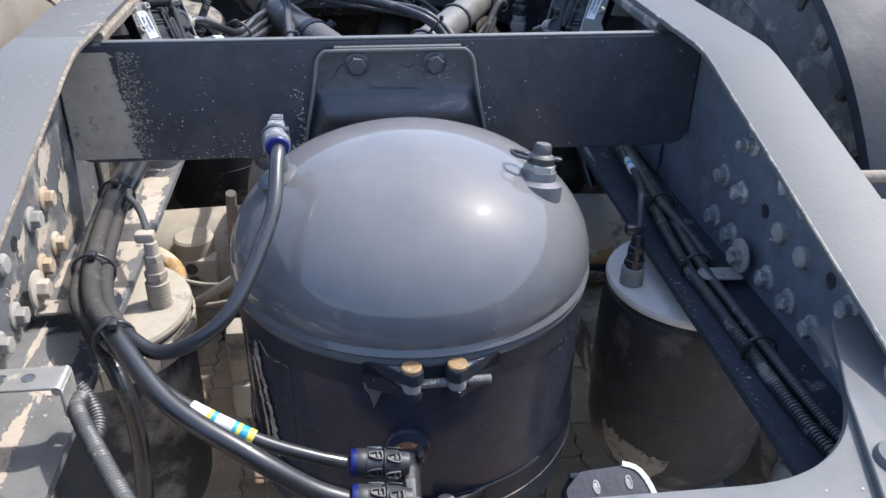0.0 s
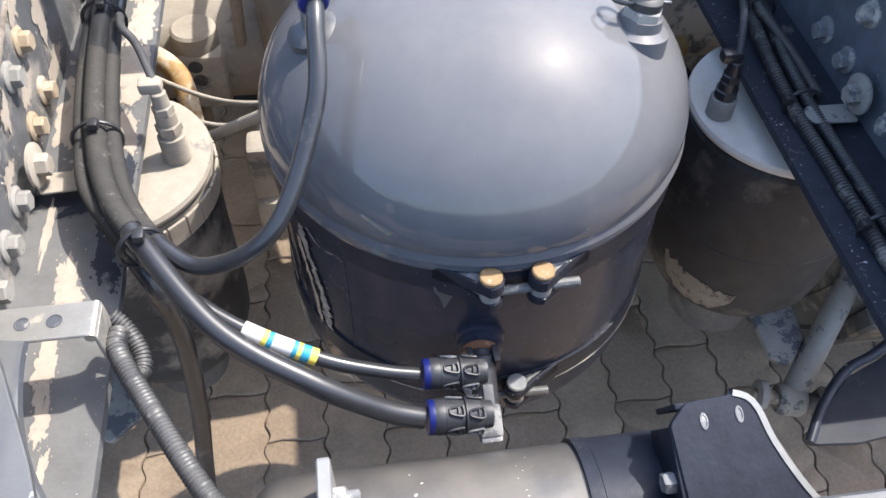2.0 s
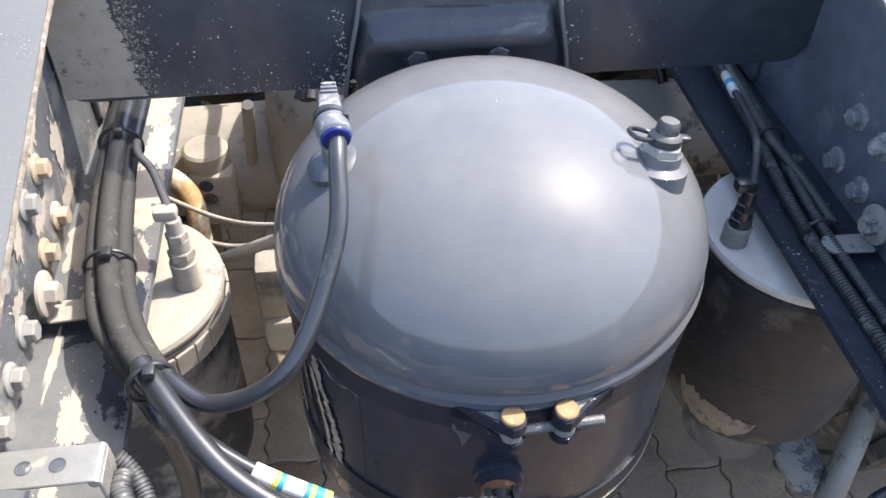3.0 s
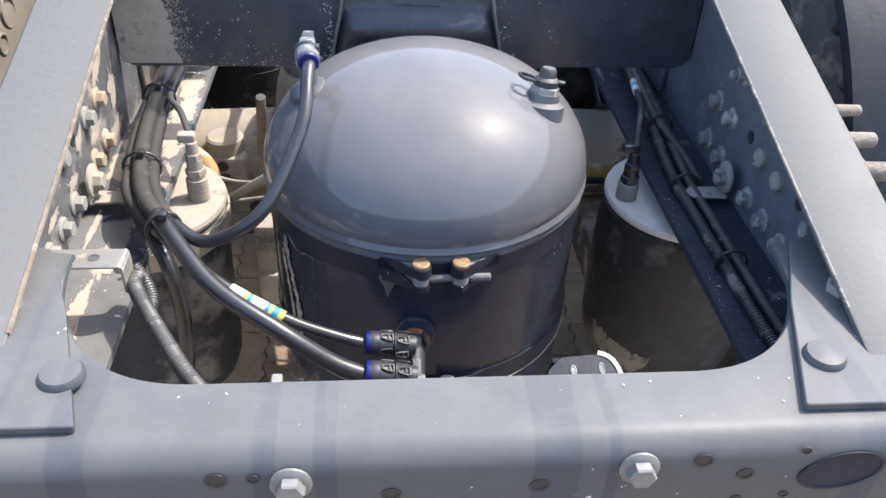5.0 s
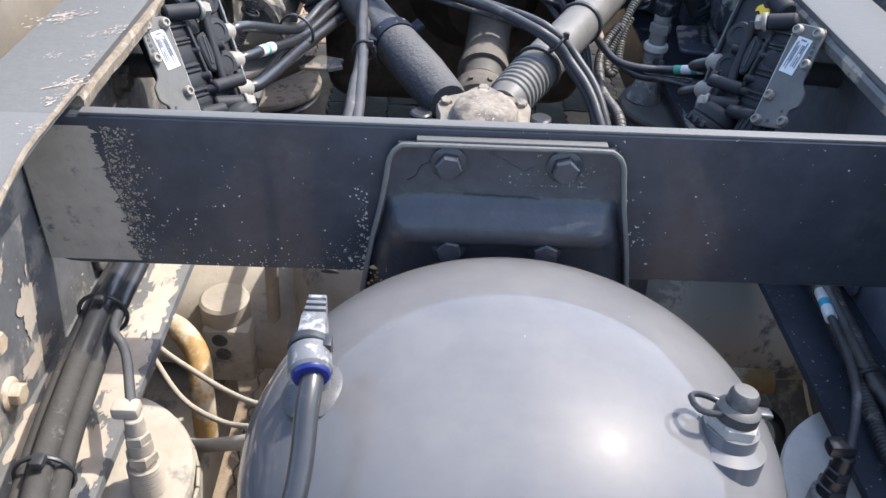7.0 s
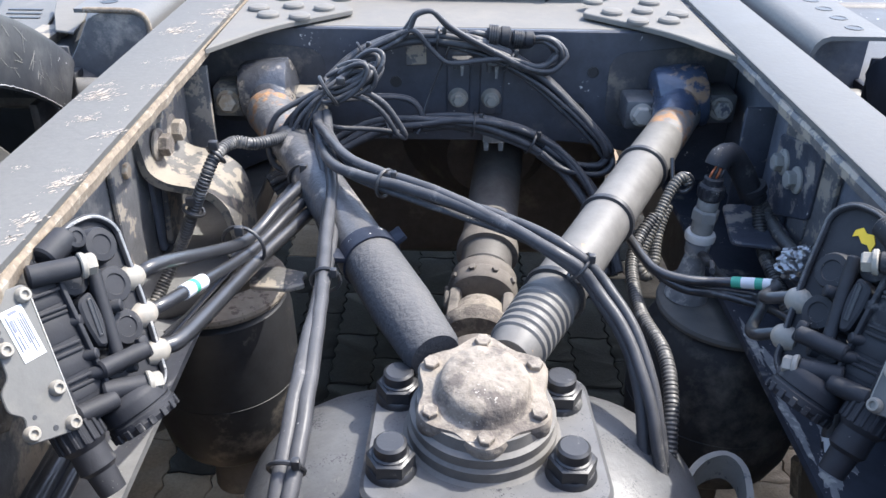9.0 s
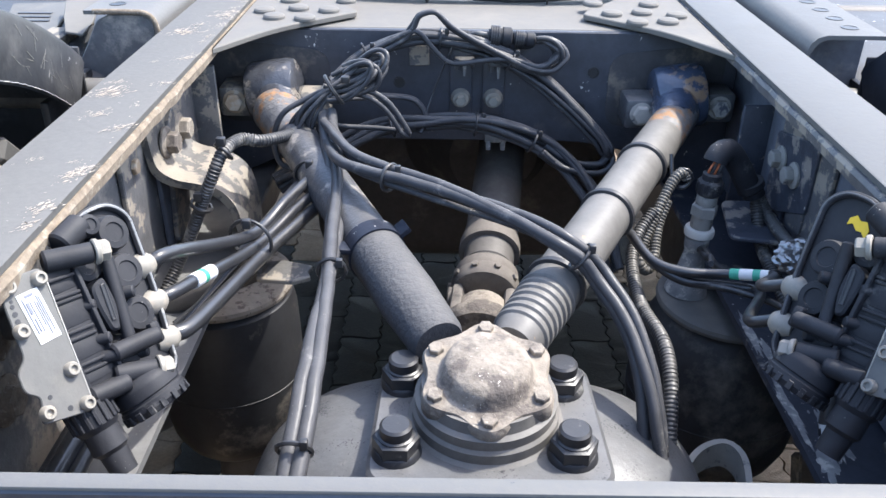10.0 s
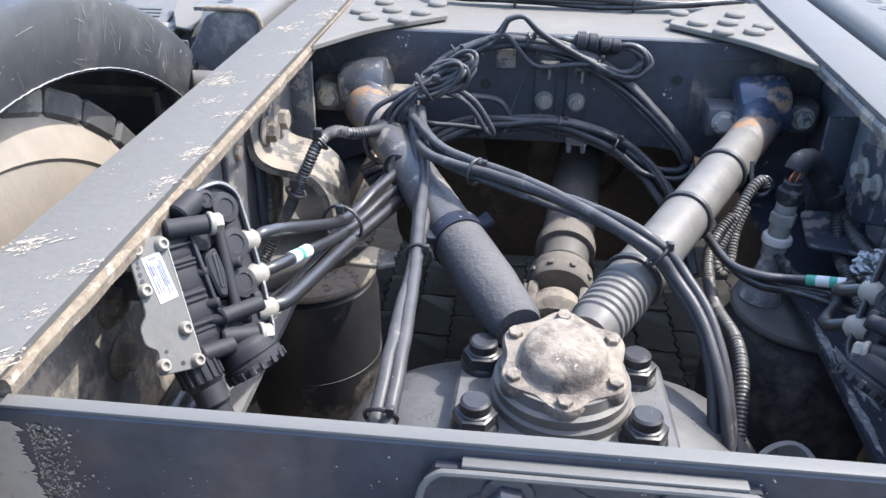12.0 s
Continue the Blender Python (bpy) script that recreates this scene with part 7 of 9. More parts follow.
# ---------------------------------------------------------------- cables in the front bay
def bundle(points, radii, spread, mat, label, group="", ties=(), seed=1, name="cable_bundle"):
    """Strands that run together with small swerves, held by ties at the given shares of the way."""
    rng = random.Random(seed)
    root = thing(name, points[0], label, "cables", group)
    centre = glide(points, 0.02)
    for k, r in enumerate(radii):
        a0, d = math.tau * k / len(radii), spread * (0.4 + 0.6 * rng.random()) if len(radii) > 1 else 0.0
        ph = rng.uniform(0, 6)
        line = []
        for i, p in enumerate(centre):
            way = (centre[min(i + 1, len(centre) - 1)] - centre[max(i - 1, 0)]).normalized()
            sx = way.cross(Vector((0, 0, 1)))
            sx = sx.normalized() if sx.length > 0.05 else Vector((1, 0, 0))
            sy = sx.cross(way)
            a = a0 + 0.9 * math.sin(i * 0.23 + ph)
            line.append(p + d * (sx * math.cos(a) + sy * math.sin(a)) + Vector((rng.uniform(-1, 1), rng.uniform(-1, 1), rng.uniform(-1, 1))) * 0.0005)
        bm = bmesh.new()
        tube(bm, glide(line, 0.006), r, 8)
        part("strand", bm, mat, root, sharp=60)
    for f in ties:
        i = int(f * (len(centre) - 1))
        way = centre[min(i + 1, len(centre) - 1)] - centre[max(i - 1, 0)]
        bm = bmesh.new()
        ring(bm, centre[i], way, spread * 0.75 + max(radii) + 0.0008, 0.0022, 16)
        q = centre[i] + Vector((0.6, -0.4, 0.8)).normalized() * (spread * 0.75 + max(radii) + 0.003)
        box(bm, q, (0.007, 0.007, 0.010), 0.0015)
        part("tie", bm, "tie", root, "black cable tie")
    return root


LONG = [(-0.205, 1.86, 1.005), (-0.188, 1.76, 0.985), (-0.170, 1.67, 0.968), (-0.156, 1.51, 0.958), (-0.157, 1.41, 0.948), (-0.158, 1.32, 0.935), (-0.163, 1.24, 0.90), (-0.17, 1.17, 0.84)]
bundle(LONG, [0.0080, 0.0074, 0.0048], 0.0085, "wire", "pair of dark air lines tied together over the axle", ties=(0.52, 0.83), seed=3)
ACROSS = [(-0.205, 1.85, 0.99), (-0.165, 1.71, 1.005), (-0.118, 1.655, 1.006), (-0.047, 1.608, 1.005), (0.031, 1.552, 1.002), (0.085, 1.508, 0.995), (0.122, 1.50, 0.966), (0.154, 1.458, 0.934), (0.167, 1.41, 0.895), (0.172, 1.37, 0.84), (0.18, 1.34, 0.76), (0.19, 1.33, 0.68)]
bundle(ACROSS, [0.0068, 0.0062, 0.0055, 0.0046, 0.0038], 0.0115, "wire", "bundle of grey cables swinging across the torque rods", ties=(0.28, 0.56, 0.86), seed=5)
ARC = [(-0.30, 1.93, 0.86), (-0.225, 1.97, 0.893), (-0.146, 2.0, 0.928), (-0.075, 2.0, 0.939), (0.031, 2.0, 0.936), (0.122, 2.0, 0.899), (0.180, 1.98, 0.850), (0.215, 1.94, 0.80), (0.23, 1.88, 0.74)]
bundle(ARC, [0.0060, 0.0058, 0.0055, 0.0052, 0.0048, 0.0044, 0.004, 0.004], 0.0155, "wire", "arched bundle of black cables below the front member", ties=(0.30, 0.5, 0.66), seed=8)
HIGH = [(-0.215, 1.93, 1.01), (-0.206, 1.99, 1.015), (-0.162, 2.02, 1.044), (-0.093, 2.025, 1.067), (-0.025, 2.025, 1.063), (0.044, 2.025, 1.043), (0.117, 2.022, 0.999), (0.190, 2.01, 0.935), (0.226, 2.0, 0.895), (0.215, 1.995, 0.868), (0.16, 1.99, 0.875), (0.12, 1.995, 0.90)]
bundle(HIGH, [0.0052, 0.0050, 0.0048, 0.0046, 0.0044, 0.0040, 0.0036], 0.0135, "wire", "bundle of grey cables looping along the front member", ties=(0.22, 0.36, 0.52), seed=11)
bundle([(-0.16, 2.01, 1.050), (-0.12, 2.01, 1.072), (-0.086, 2.01, 1.086), (-0.066, 2.01, 1.070), (-0.048, 2.01, 1.048), (-0.028, 2.01, 1.034), (0.009, 2.01, 1.036), (0.06, 2.012, 1.038), (0.10, 2.012, 1.026), (0.124, 2.012, 1.032), (0.132, 2.015, 1.050), (0.112, 2.02, 1.062)], [0.0040, 0.0036], 0.006, "wire",
       "pair of grey cables looping up to the plug connectors", seed=12)
bundle([(-0.162, 2.005, 1.04), (-0.10, 2.01, 1.075), (-0.082, 2.01, 1.105), (-0.055, 2.01, 1.112), (-0.03, 2.01, 1.09), (0.02, 2.01, 1.06), (0.09, 2.01, 1.025), (0.13, 2.01, 1.022), (0.146, 2.015, 1.045), (0.125, 2.02, 1.066), (0.10, 2.02, 1.068)], [0.0042, 0.0038], 0.006, "wire",
       "loose cable loop ending in plug connectors", seed=13)
bundle([(-0.20, 1.88, 1.02), (-0.13, 1.99, 0.985), (-0.088, 2.0, 0.975), (-0.07, 2.0, 0.945), (-0.078, 1.99, 0.925)], [0.0036, 0.0036], 0.004, "wire", "two thin grey cables hanging from the knot", seed=17)
bundle([(-0.075, 1.99, 0.935), (-0.06, 2.01, 0.98), (-0.028, 2.02, 1.06)], [0.0018], 0.0, "hose", "thin black wire hanging against the member", seed=18)
# the knot of coiled cable ends
knot = thing("cable_coil", (-0.195, 1.90, 1.02), "knot of coiled grey cable ends tied over the torque rod", "cables")
rng = random.Random(4)
for k in range(9):
    c = Vector((-0.162 + rng.uniform(-0.016, 0.016), 1.885 + rng.uniform(-0.02, 0.03), 1.048 + rng.uniform(-0.010, 0.010)))
    m = axes(c, (rng.uniform(-0.35, 0.35), -1.0, rng.uniform(0.1, 0.8)), (0.85, rng.uniform(-0.1, 0.1), 0.5 + rng.uniform(-0.25, 0.25)))
    rx, ry = rng.uniform(0.028, 0.042), rng.uniform(0.009, 0.019)
    bm = bmesh.new()
    a0 = rng.uniform(2.4, 3.6)
    tube(bm, glide([m @ Vector((rx * math.cos(a), ry * math.sin(a), 0.008 * math.sin(a / 2))) for a in [a0 + math.tau * j / 12 for j in range(11)]], 0.006), rng.uniform(0.0027, 0.0035), 8)
    part("loop", bm, "wire", knot, sharp=60)
# strands that run from the coils down through the lower tie
for k in range(8):
    off = Vector((rng.uniform(-0.013, 0.013), rng.uniform(-0.010, 0.010), rng.uniform(-0.006, 0.006)))
    sway = Vector((rng.uniform(-0.012, 0.012), rng.uniform(-0.01, 0.01), 0))
    bm = bmesh.new()
    tube(bm, glide([Vector(q) + off * f + sway * g for q, f, g in (((-0.150, 1.90, 1.062), 1.2, 0), ((-0.190, 1.87, 1.040), 0.8, 0), ((-0.226, 1.86, 1.008), 1.0, 1), ((-0.236, 1.855, 0.978), 1.1, 1), ((-0.226, 1.845, 0.950), 0.6, 0), ((-0.212, 1.825, 0.935), 0.7, 0), ((-0.196, 1.78, 0.955), 1.0, 0))], 0.006), rng.uniform(0.0030, 0.0042), 8)
    part("strand", bm, "wire", knot, sharp=60)
# wide loops that hang clear of the coils
for pts, r_ in ((((-0.205, 1.87, 1.036), (-0.235, 1.865, 1.022), (-0.266, 1.855, 1.004), (-0.281, 1.855, 0.968), (-0.274, 1.85, 0.932), (-0.245, 1.845, 0.925), (-0.215, 1.84, 0.945)), 0.0042),
                (((-0.200, 1.87, 1.03), (-0.240, 1.86, 1.008), (-0.262, 1.86, 0.975), (-0.258, 1.86, 0.945), (-0.225, 1.85, 0.940)), 0.0036),
                (((-0.185, 1.88, 1.034), (-0.150, 1.885, 1.030), (-0.120, 1.89, 1.010), (-0.094, 1.895, 0.968), (-0.092, 1.90, 0.958)), 0.0044),
                (((-0.187, 1.88, 1.028), (-0.150, 1.88, 1.022), (-0.123, 1.885, 1.000), (-0.102, 1.89, 0.965), (-0.092, 1.90, 0.955)), 0.0038),
                (((-0.205, 1.88, 0.985), (-0.190, 1.89, 0.974), (-0.142, 1.90, 0.968), (-0.100, 1.90, 0.964)), 0.0036),
                (((-0.160, 1.885, 1.05), (-0.140, 1.885, 1.066), (-0.131, 1.885, 1.050), (-0.140, 1.885, 1.032), (-0.165, 1.885, 1.030)), 0.0040)):
    bm = bmesh.new()
    tube(bm, glide(pts, 0.006), r_, 8)
    part("loop", bm, "wire", knot, sharp=60)
for p, w_ in (((-0.194, 1.868, 1.036), (0.8, 0.2, 0.5)), ((-0.226, 1.845, 0.950), (0.2, 0.3, -0.9))):
    bm = bmesh.new()
    ring(bm, p, w_, 0.022, 0.0028)
    box(bm, Vector(p) + Vector((0.018, -0.010, 0.018)), (0.012, 0.010, 0.010), 0.002)
    part("tie", bm, "tie", knot)
# plug connectors in front of the member
for x0, x1, z, r in ((-0.038, -0.002, 1.070, 0.0095), (0.027, 0.064, 1.069, 0.0155), (0.066, 0.100, 1.065, 0.0120)):
    con = thing("plug_connector", ((x0 + x1) / 2, 2.045, z - r), "black plug connector clipped to the member", "connector", "plug connectors")
    long = x1 - x0
    m = axes((x0, 2.036, z), (1, 0, -0.06))
    bm = bmesh.new()
    lathe(bm, [(0, 0), (r * 0.7, 0), (r * 0.75, 0.004), (r, 0.005), (r, long * 0.45), (r * 0.86, long * 0.48), (r * 0.86, long * 0.56), (r, long * 0.6), (r, long - 0.003), (r * 0.7, long), (0, long)], m, 22)
    body = part("body", bm, "plastic", con)
    for k in range(4):
        bm = bmesh.new()
        lathe(bm, [(r * 0.9, -0.001), (r * 1.1, -0.001), (r * 1.1, 0.0012), (r * 0.9, 0.0012)], m @ Matrix.Translation((0, 0, long * (0.12 + 0.1 * k))), 22)
        part("ridge", bm, "tie", body)
    bm = bmesh.new()
    box(bm, (r * 0.2, -r * 1.0, long * 0.5), (r * 0.8, 0.004, long * 0.7), 0.001, m)
    part("latch", bm, "plastic", body)
    bm = bmesh.new()
    box(bm, ((x0 + x1) / 2, 2.050, z - r), (long * 0.5, 0.024, 0.012), 0.003)
    part("clip", bm, "tie", con)
for pts, r_ in ((((0.100, 2.036, 1.066), (0.125, 2.034, 1.066), (0.142, 2.03, 1.050), (0.140, 2.03, 1.030), (0.118, 2.028, 1.020), (0.085, 2.025, 1.026)), 0.0036),
                (((0.100, 2.036, 1.060), (0.118, 2.032, 1.060), (0.130, 2.03, 1.044), (0.122, 2.03, 1.026), (0.104, 2.028, 1.020)), 0.0034),
                (((-0.040, 2.036, 1.070), (-0.06, 2.034, 1.076), (-0.09, 2.03, 1.072)), 0.0034), (((-0.002, 2.036, 1.070), (0.012, 2.034, 1.074), (0.027, 2.036, 1.070)), 0.0034)):
    hose("cable", pts, r_, "wire", "thin grey cable of a plug connector", "plug connector cables", category="cable")
# a scraped plate and small brackets on the member's face
scrap = thing("small_bracket", (-0.082, 2.056, 1.030), "scraped small plate with rust spots on the member", "bracket", "member brackets")
bm = bmesh.new()
plate(bm, rounded([(-0.098, 1.013), (-0.065, 1.015), (-0.066, 1.048), (-0.097, 1.047)], 0.003), 0.004, Matrix(((1, 0, 0, 0), (0, 0, -1, 2.060), (0, 1, 0, 0), (0, 0, 0, 1))))
part("plate", bm, "flaked", scrap)
for x, top in ((-0.009, 1.040), (0.045, 1.036)):
    tab = thing("small_bracket", (x, 2.05, 1.02), "bent metal tab with a pin under the connectors", "bracket", "member brackets")
    bm = bmesh.new()
    box(bm, (x, 2.044, top - 0.012), (0.032, 0.026, 0.006), 0.002)
    box(bm, (x - 0.012, 2.038, top - 0.016), (0.007, 0.012, 0.018), 0.002)
    box(bm, (x + 0.013, 2.038, top - 0.014), (0.006, 0.012, 0.014), 0.002)
    part("tab", bm, "axle", tab)
    bm = bmesh.new()
    rod(bm, (x, 2.040, top - 0.012), (x, 2.038, top - 0.036), 0.0035, 0.002, 10, 0.0005)
    part("pin", bm, "grey_bolt", tab)
clip = thing("cable_clip", (0.045, 2.05, 0.90), "dusty metal cable clip on the member's lower edge", "clip", "member clips")
bm = bmesh.new()
box(bm, (0.045, 2.046, 0.900), (0.036, 0.026, 0.016), 0.003)
for x in (0.033, 0.057):
    box(bm, (x, 2.040, 0.888), (0.008, 0.02, 0.016), 0.002)
part("body", bm, "grey_bolt", clip)

# hoses from the valve blocks
for k, e in enumerate(ends_left):
    e = tuple(e)
    hose("air_hose", [e, (e[0] + 0.014, e[1] + 0.028, e[2] - 0.004), (-0.262 + 0.006 * k, 1.60 - 0.01 * k, 0.950 - 0.010 * k), (-0.235 + 0.010 * k, 1.68, 0.955 - 0.012 * k), (-0.212 + 0.012 * k, 1.76, 0.955 - 0.012 * k), (-0.22 + 0.012 * k, 1.88, 0.92), (-0.26, 2.02, 0.88)],
         (0.0070, 0.0066, 0.0082)[k], "hose", "black air hose leaving the valve block", "hoses of the valve block")
for k in range(5):
    hose("cable", [(-0.325, 1.45 + 0.01 * k, 0.90), (-0.285 - 0.004 * k, 1.53, 0.925 - 0.004 * k), (-0.245 - 0.006 * k, 1.64, 0.945 - 0.004 * k), (-0.214 - 0.006 * k, 1.745, 0.958 - 0.004 * k), (-0.218, 1.84, 0.945), (-0.25 + 0.01 * k, 1.98, 0.87)], 0.0042, "hose", "black cable tied into the slanting bundle", "slanting cables", category="cable")
for p, r in (((-0.262, 1.598, 0.945), 0.026), ((-0.214, 1.755, 0.952), 0.024)):
    tie = thing("cable_tie", p, "black cable tie round the slanting hoses", "cable tie", "cable ties")
    bm = bmesh.new()
    ring(bm, p, (0.25, 0.95, 0.05), r, 0.0024)
    part("band", bm, "tie", tie, sharp=60)
    bm = bmesh.new()
    box(bm, Vector(p) + Vector((0, -0.01, r)), (0.010, 0.008, 0.012), 0.002)
    part("lock", bm, "tie", tie)
e = ends_left[1]
label_line = glide([tuple(e), (e[0] + 0.014, e[1] + 0.028, e[2] - 0.004), (-0.256, 1.59, 0.940)], 0.004)[12:]
lab = thing("hose_label", label_line[0], "white label sleeve with green print round the hose", "label")
for k, (i, j, c) in enumerate(((0, 4, "white"), (4, 6, "tape_green"), (6, 10, "white"))):
    bm = bmesh.new()
    tube(bm, label_line[i:j + 1], 0.0078, 14)
    part("band", bm, c, lab)
hose("conduit", [(-0.415, 1.66, 0.80), (-0.393, 1.71, 0.845), (-0.374, 1.72, 0.883), (-0.354, 1.72, 0.927), (-0.335, 1.72, 0.968), (-0.322, 1.74, 0.995), (-0.308, 1.78, 0.996), (-0.283, 1.79, 0.990), (-0.25, 1.84, 0.98)], 0.0080, "corrugated", "black corrugated conduit rising past the bracket", "conduits", ripple=0.07)
for p, way in (((-0.354, 1.72, 0.927), (0.4, 0.0, 0.9)), ((-0.322, 1.74, 0.995), (0.5, 0.5, 0.5))):
    tie = thing("cable_tie", p, "black cable tie round the conduit", "cable tie", "cable ties")
    bm = bmesh.new()
    ring(bm, p, way, 0.0135, 0.0024)
    part("band", bm, "tie", tie, sharp=60)
    bm = bmesh.new()
    box(bm, Vector(p) + Vector((0.0, -0.006, 0.016)), (0.012, 0.010, 0.012), 0.002)
    part("lock", bm, "tie", tie)


def build_flaked_bracket(side):
    """The bent bracket on the web that carries the conduit."""
    root = thing("rail_bracket", (side * 0.42, 1.72, 0.90), "bent bracket with flaking paint bolted to the rail web" if side < 0 else "bent bracket on the shaded rail web", "bracket", "rail brackets")
    bm = bmesh.new()
    line = glide([(0, 0.424, 1.020), (0, 0.420, 0.975), (0, 0.414, 0.955), (0, 0.395, 0.942), (0, 0.365, 0.936), (0, 0.340, 0.928), (0, 0.322, 0.908), (0, 0.313, 0.875), (0, 0.310, 0.835)], 0.006)
    rows = []
    for i, p in enumerate(line):
        f = i / (len(line) - 1)
        y0, y1 = 1.752 + 0.004 * f, 1.888 - 0.030 * f
        rows.append([bm.verts.new((side * p.y, y, p.z + 0.0016 * noise.noise((y * 40, p.z * 60, 3)) + (0.006 if abs(y - y0) < 1e-6 or abs(y - y1) < 1e-6 else 0.0))) for y in (y0, y0 + 0.010, (y0 + y1) / 2, y1 - 0.010, y1)])
    for a, b in zip(rows, rows[1:]):
        for k in range(4):
            bm.faces.new((a[k], a[k + 1], b[k + 1], b[k]))
    back = bmesh.ops.extrude_face_region(bm, geom=bm.faces[:])
    bmesh.ops.translate(bm, vec=(side * 0.009, 0.002, -0.010), verts=[v for v in back["geom"] if isinstance(v, bmesh.types.BMVert)])
    if side < 0:
        part("strap", bm, "casting", root, "broad curved arm under flaking dust")
    else:
        bm.free()
    head = bolt_mesh("hub") if side < 0 else BOLTS["pale_bolt"]
    for y, z in ((1.863, 0.978), (1.805, 0.980)) if side < 0 else ((1.798, 0.971), (1.749, 0.968)):
        put("bolt", head, root, axes((side * 0.419, y, z), (-side, 0, 0)) @ Matrix.Scale(1.45 if side < 0 else 1.15, 4))
    bm = bmesh.new()
    if side < 0:
        plate(bm, rounded([(1.79, 0.83), (1.95, 0.83), (1.95, 1.03), (1.90, 1.05), (1.82, 1.0)], 0.012), 0.008, Matrix(((0, 0, -side, side * 0.424), (1, 0, 0, 0), (0, 1, 0, 0), (0, 0, 0, 1))))
        # a standing rib beside the bolts
        box(bm, (-0.405, 1.945, 0.945), (0.050, 0.009, 0.20), 0.002)
        box(bm, (-0.428, 2.005, 0.940), (0.008, 0.12, 0.20), 0.002)
    else:
        plate(bm, rounded([(1.70, 0.935), (1.815, 0.885), (1.83, 0.89), (1.83, 1.0), (1.70, 1.03)], 0.008), 0.006, Matrix(((0, 0, -side, side * 0.4255), (1, 0, 0, 0), (0, 1, 0, 0), (0, 0, 0, 1))))
        plate(bm, rounded([(0.34, 1.72), (0.425, 1.70), (0.425, 1.83), (0.36, 1.83)], 0.012), 0.006, Matrix.Translation((0, 0, 0.886)))
        box(bm, (0.405, 1.872, 0.94), (0.045, 0.008, 0.16), 0.002)
    part("backing", bm, "flaked" if side < 0 else "shaded_plate", root)


build_flaked_bracket(-1)
build_flaked_bracket(1)
# the splintered pale plate end beside the hoses
tabthing = thing("plate_tab", (-0.25, 1.64, 0.89), "pale weathered plate end sticking out beside the hoses", "bracket")
bm = bmesh.new()
plate(bm, rounded([(-0.262, 1.600), (-0.215, 1.590), (-0.196, 1.598), (-0.201, 1.612), (-0.197, 1.625), (-0.235, 1.642), (-0.268, 1.64)], 0.003), 0.006, Matrix.Translation((0, 0, 0.903)) @ pose(0, 0, 0, 0, -4, 0), 0.001)
part("plate", bm, "casting", tabthing)
bm = bmesh.new()
rod(bm, (-0.43, 1.65, 0.80), (-0.255, 1.622, 0.892), 0.014, 0.012, 14, 0.003)
part("arm", bm, "dark_steel", tabthing)

# shaded side: connector stack, elbow cover, conduits
stack = thing("sensor_connector", (0.318, 1.755, 0.76), "pale plastic sensor connector with a black ring and bare wires", "connector")
lean = axes((0.306, 1.752, 0.80), (0.045, 0, 1))
for prof, mat, note in (([(0.030, -0.012), (0.026, 0.0), (0.019, 0.022), (0.015, 0.045), (0.013, 0.060)], "grey_bolt", "dusty sensor foot"), ([(0.015, 0.055), (0.0165, 0.060), (0.0165, 0.072), (0.013, 0.076)], "grey_bolt", ""),
                        ([(0.012, 0.076), (0.0200, 0.078), (0.0205, 0.084), (0.0190, 0.088), (0.014, 0.089)], "pale_plate", "white rubber ring"), ([(0.0135, 0.088), (0.0145, 0.092), (0.0145, 0.108), (0.0125, 0.110)], "pale_bolt", ""),
                        ([(0.0125, 0.122), (0.0138, 0.126), (0.0138, 0.138), (0.012, 0.141)], "pale_bolt", ""), ([(0.0140, 0.138), (0.0165, 0.141), (0.0165, 0.157), (0.0140, 0.160), (0.0125, 0.160), (0.0125, 0.168), (0.010, 0.170), (0.004, 0.168)], "plastic", "black ribbed ring")):
    bm = bmesh.new()
    lathe(bm, prof, lean, 24)
    section = part("section", bm, mat, stack, note)
for k in range(14):
    bm = bmesh.new()
    box(bm, (0.0166, 0, 0.149), (0.0022, 0.0034, 0.014), 0.0005, lean @ pose(0, 0, 0, 0, 0, 360 / 14 * k), 1)
    part("ridge", bm, "plastic", section)
bm = bmesh.new()
hexa(bm, lean @ Vector((0, 0, 0.108)), lean @ Vector((0, 0, 0.124)), 0.0178)
part("nut", bm, "pale_bolt", stack, "grey plastic hexagon nut")
for k in range(4):
    bm = bmesh.new()
    tube(bm, glide([lean @ Vector(q) for q in ((-0.006 + 0.004 * k, 0, 0.166), (-0.006 + 0.0045 * k, -0.003, 0.176), (0.002 + 0.003 * k, 0.004, 0.184), (0.012, 0.010, 0.186))], 0.004), 0.0015, 6)
    part("wire", bm, "bare_wire" if k % 2 == 0 else "wire", stack, "bare orange wire" if k % 2 == 0 else "")
hose("elbow_cover", [(0.317, 1.762, 0.980), (0.322, 1.766, 0.990), (0.336, 1.775, 0.991), (0.350, 1.78, 0.976), (0.363, 1.78, 0.957), (0.377, 1.78, 0.932)], 0.0160, "plastic", "thick black plastic elbow cover over the cables", category="cable cover")
hose("conduit", [(0.384, 1.78, 0.932), (0.390, 1.775, 0.909), (0.390, 1.74, 0.875), (0.390, 1.70, 0.864), (0.396, 1.64, 0.842), (0.405, 1.58, 0.80)], 0.0085, "corrugated", "black corrugated conduit below the elbow cover", "conduits", ripple=0.07)
hose("conduit", [(0.386, 1.78, 0.932), (0.398, 1.775, 0.912), (0.404, 1.76, 0.900), (0.401, 1.72, 0.902), (0.394, 1.66, 0.913), (0.390, 1.63, 0.920)], 0.0076, "corrugated", "black corrugated conduit running along the shaded web", "conduits", ripple=0.07)
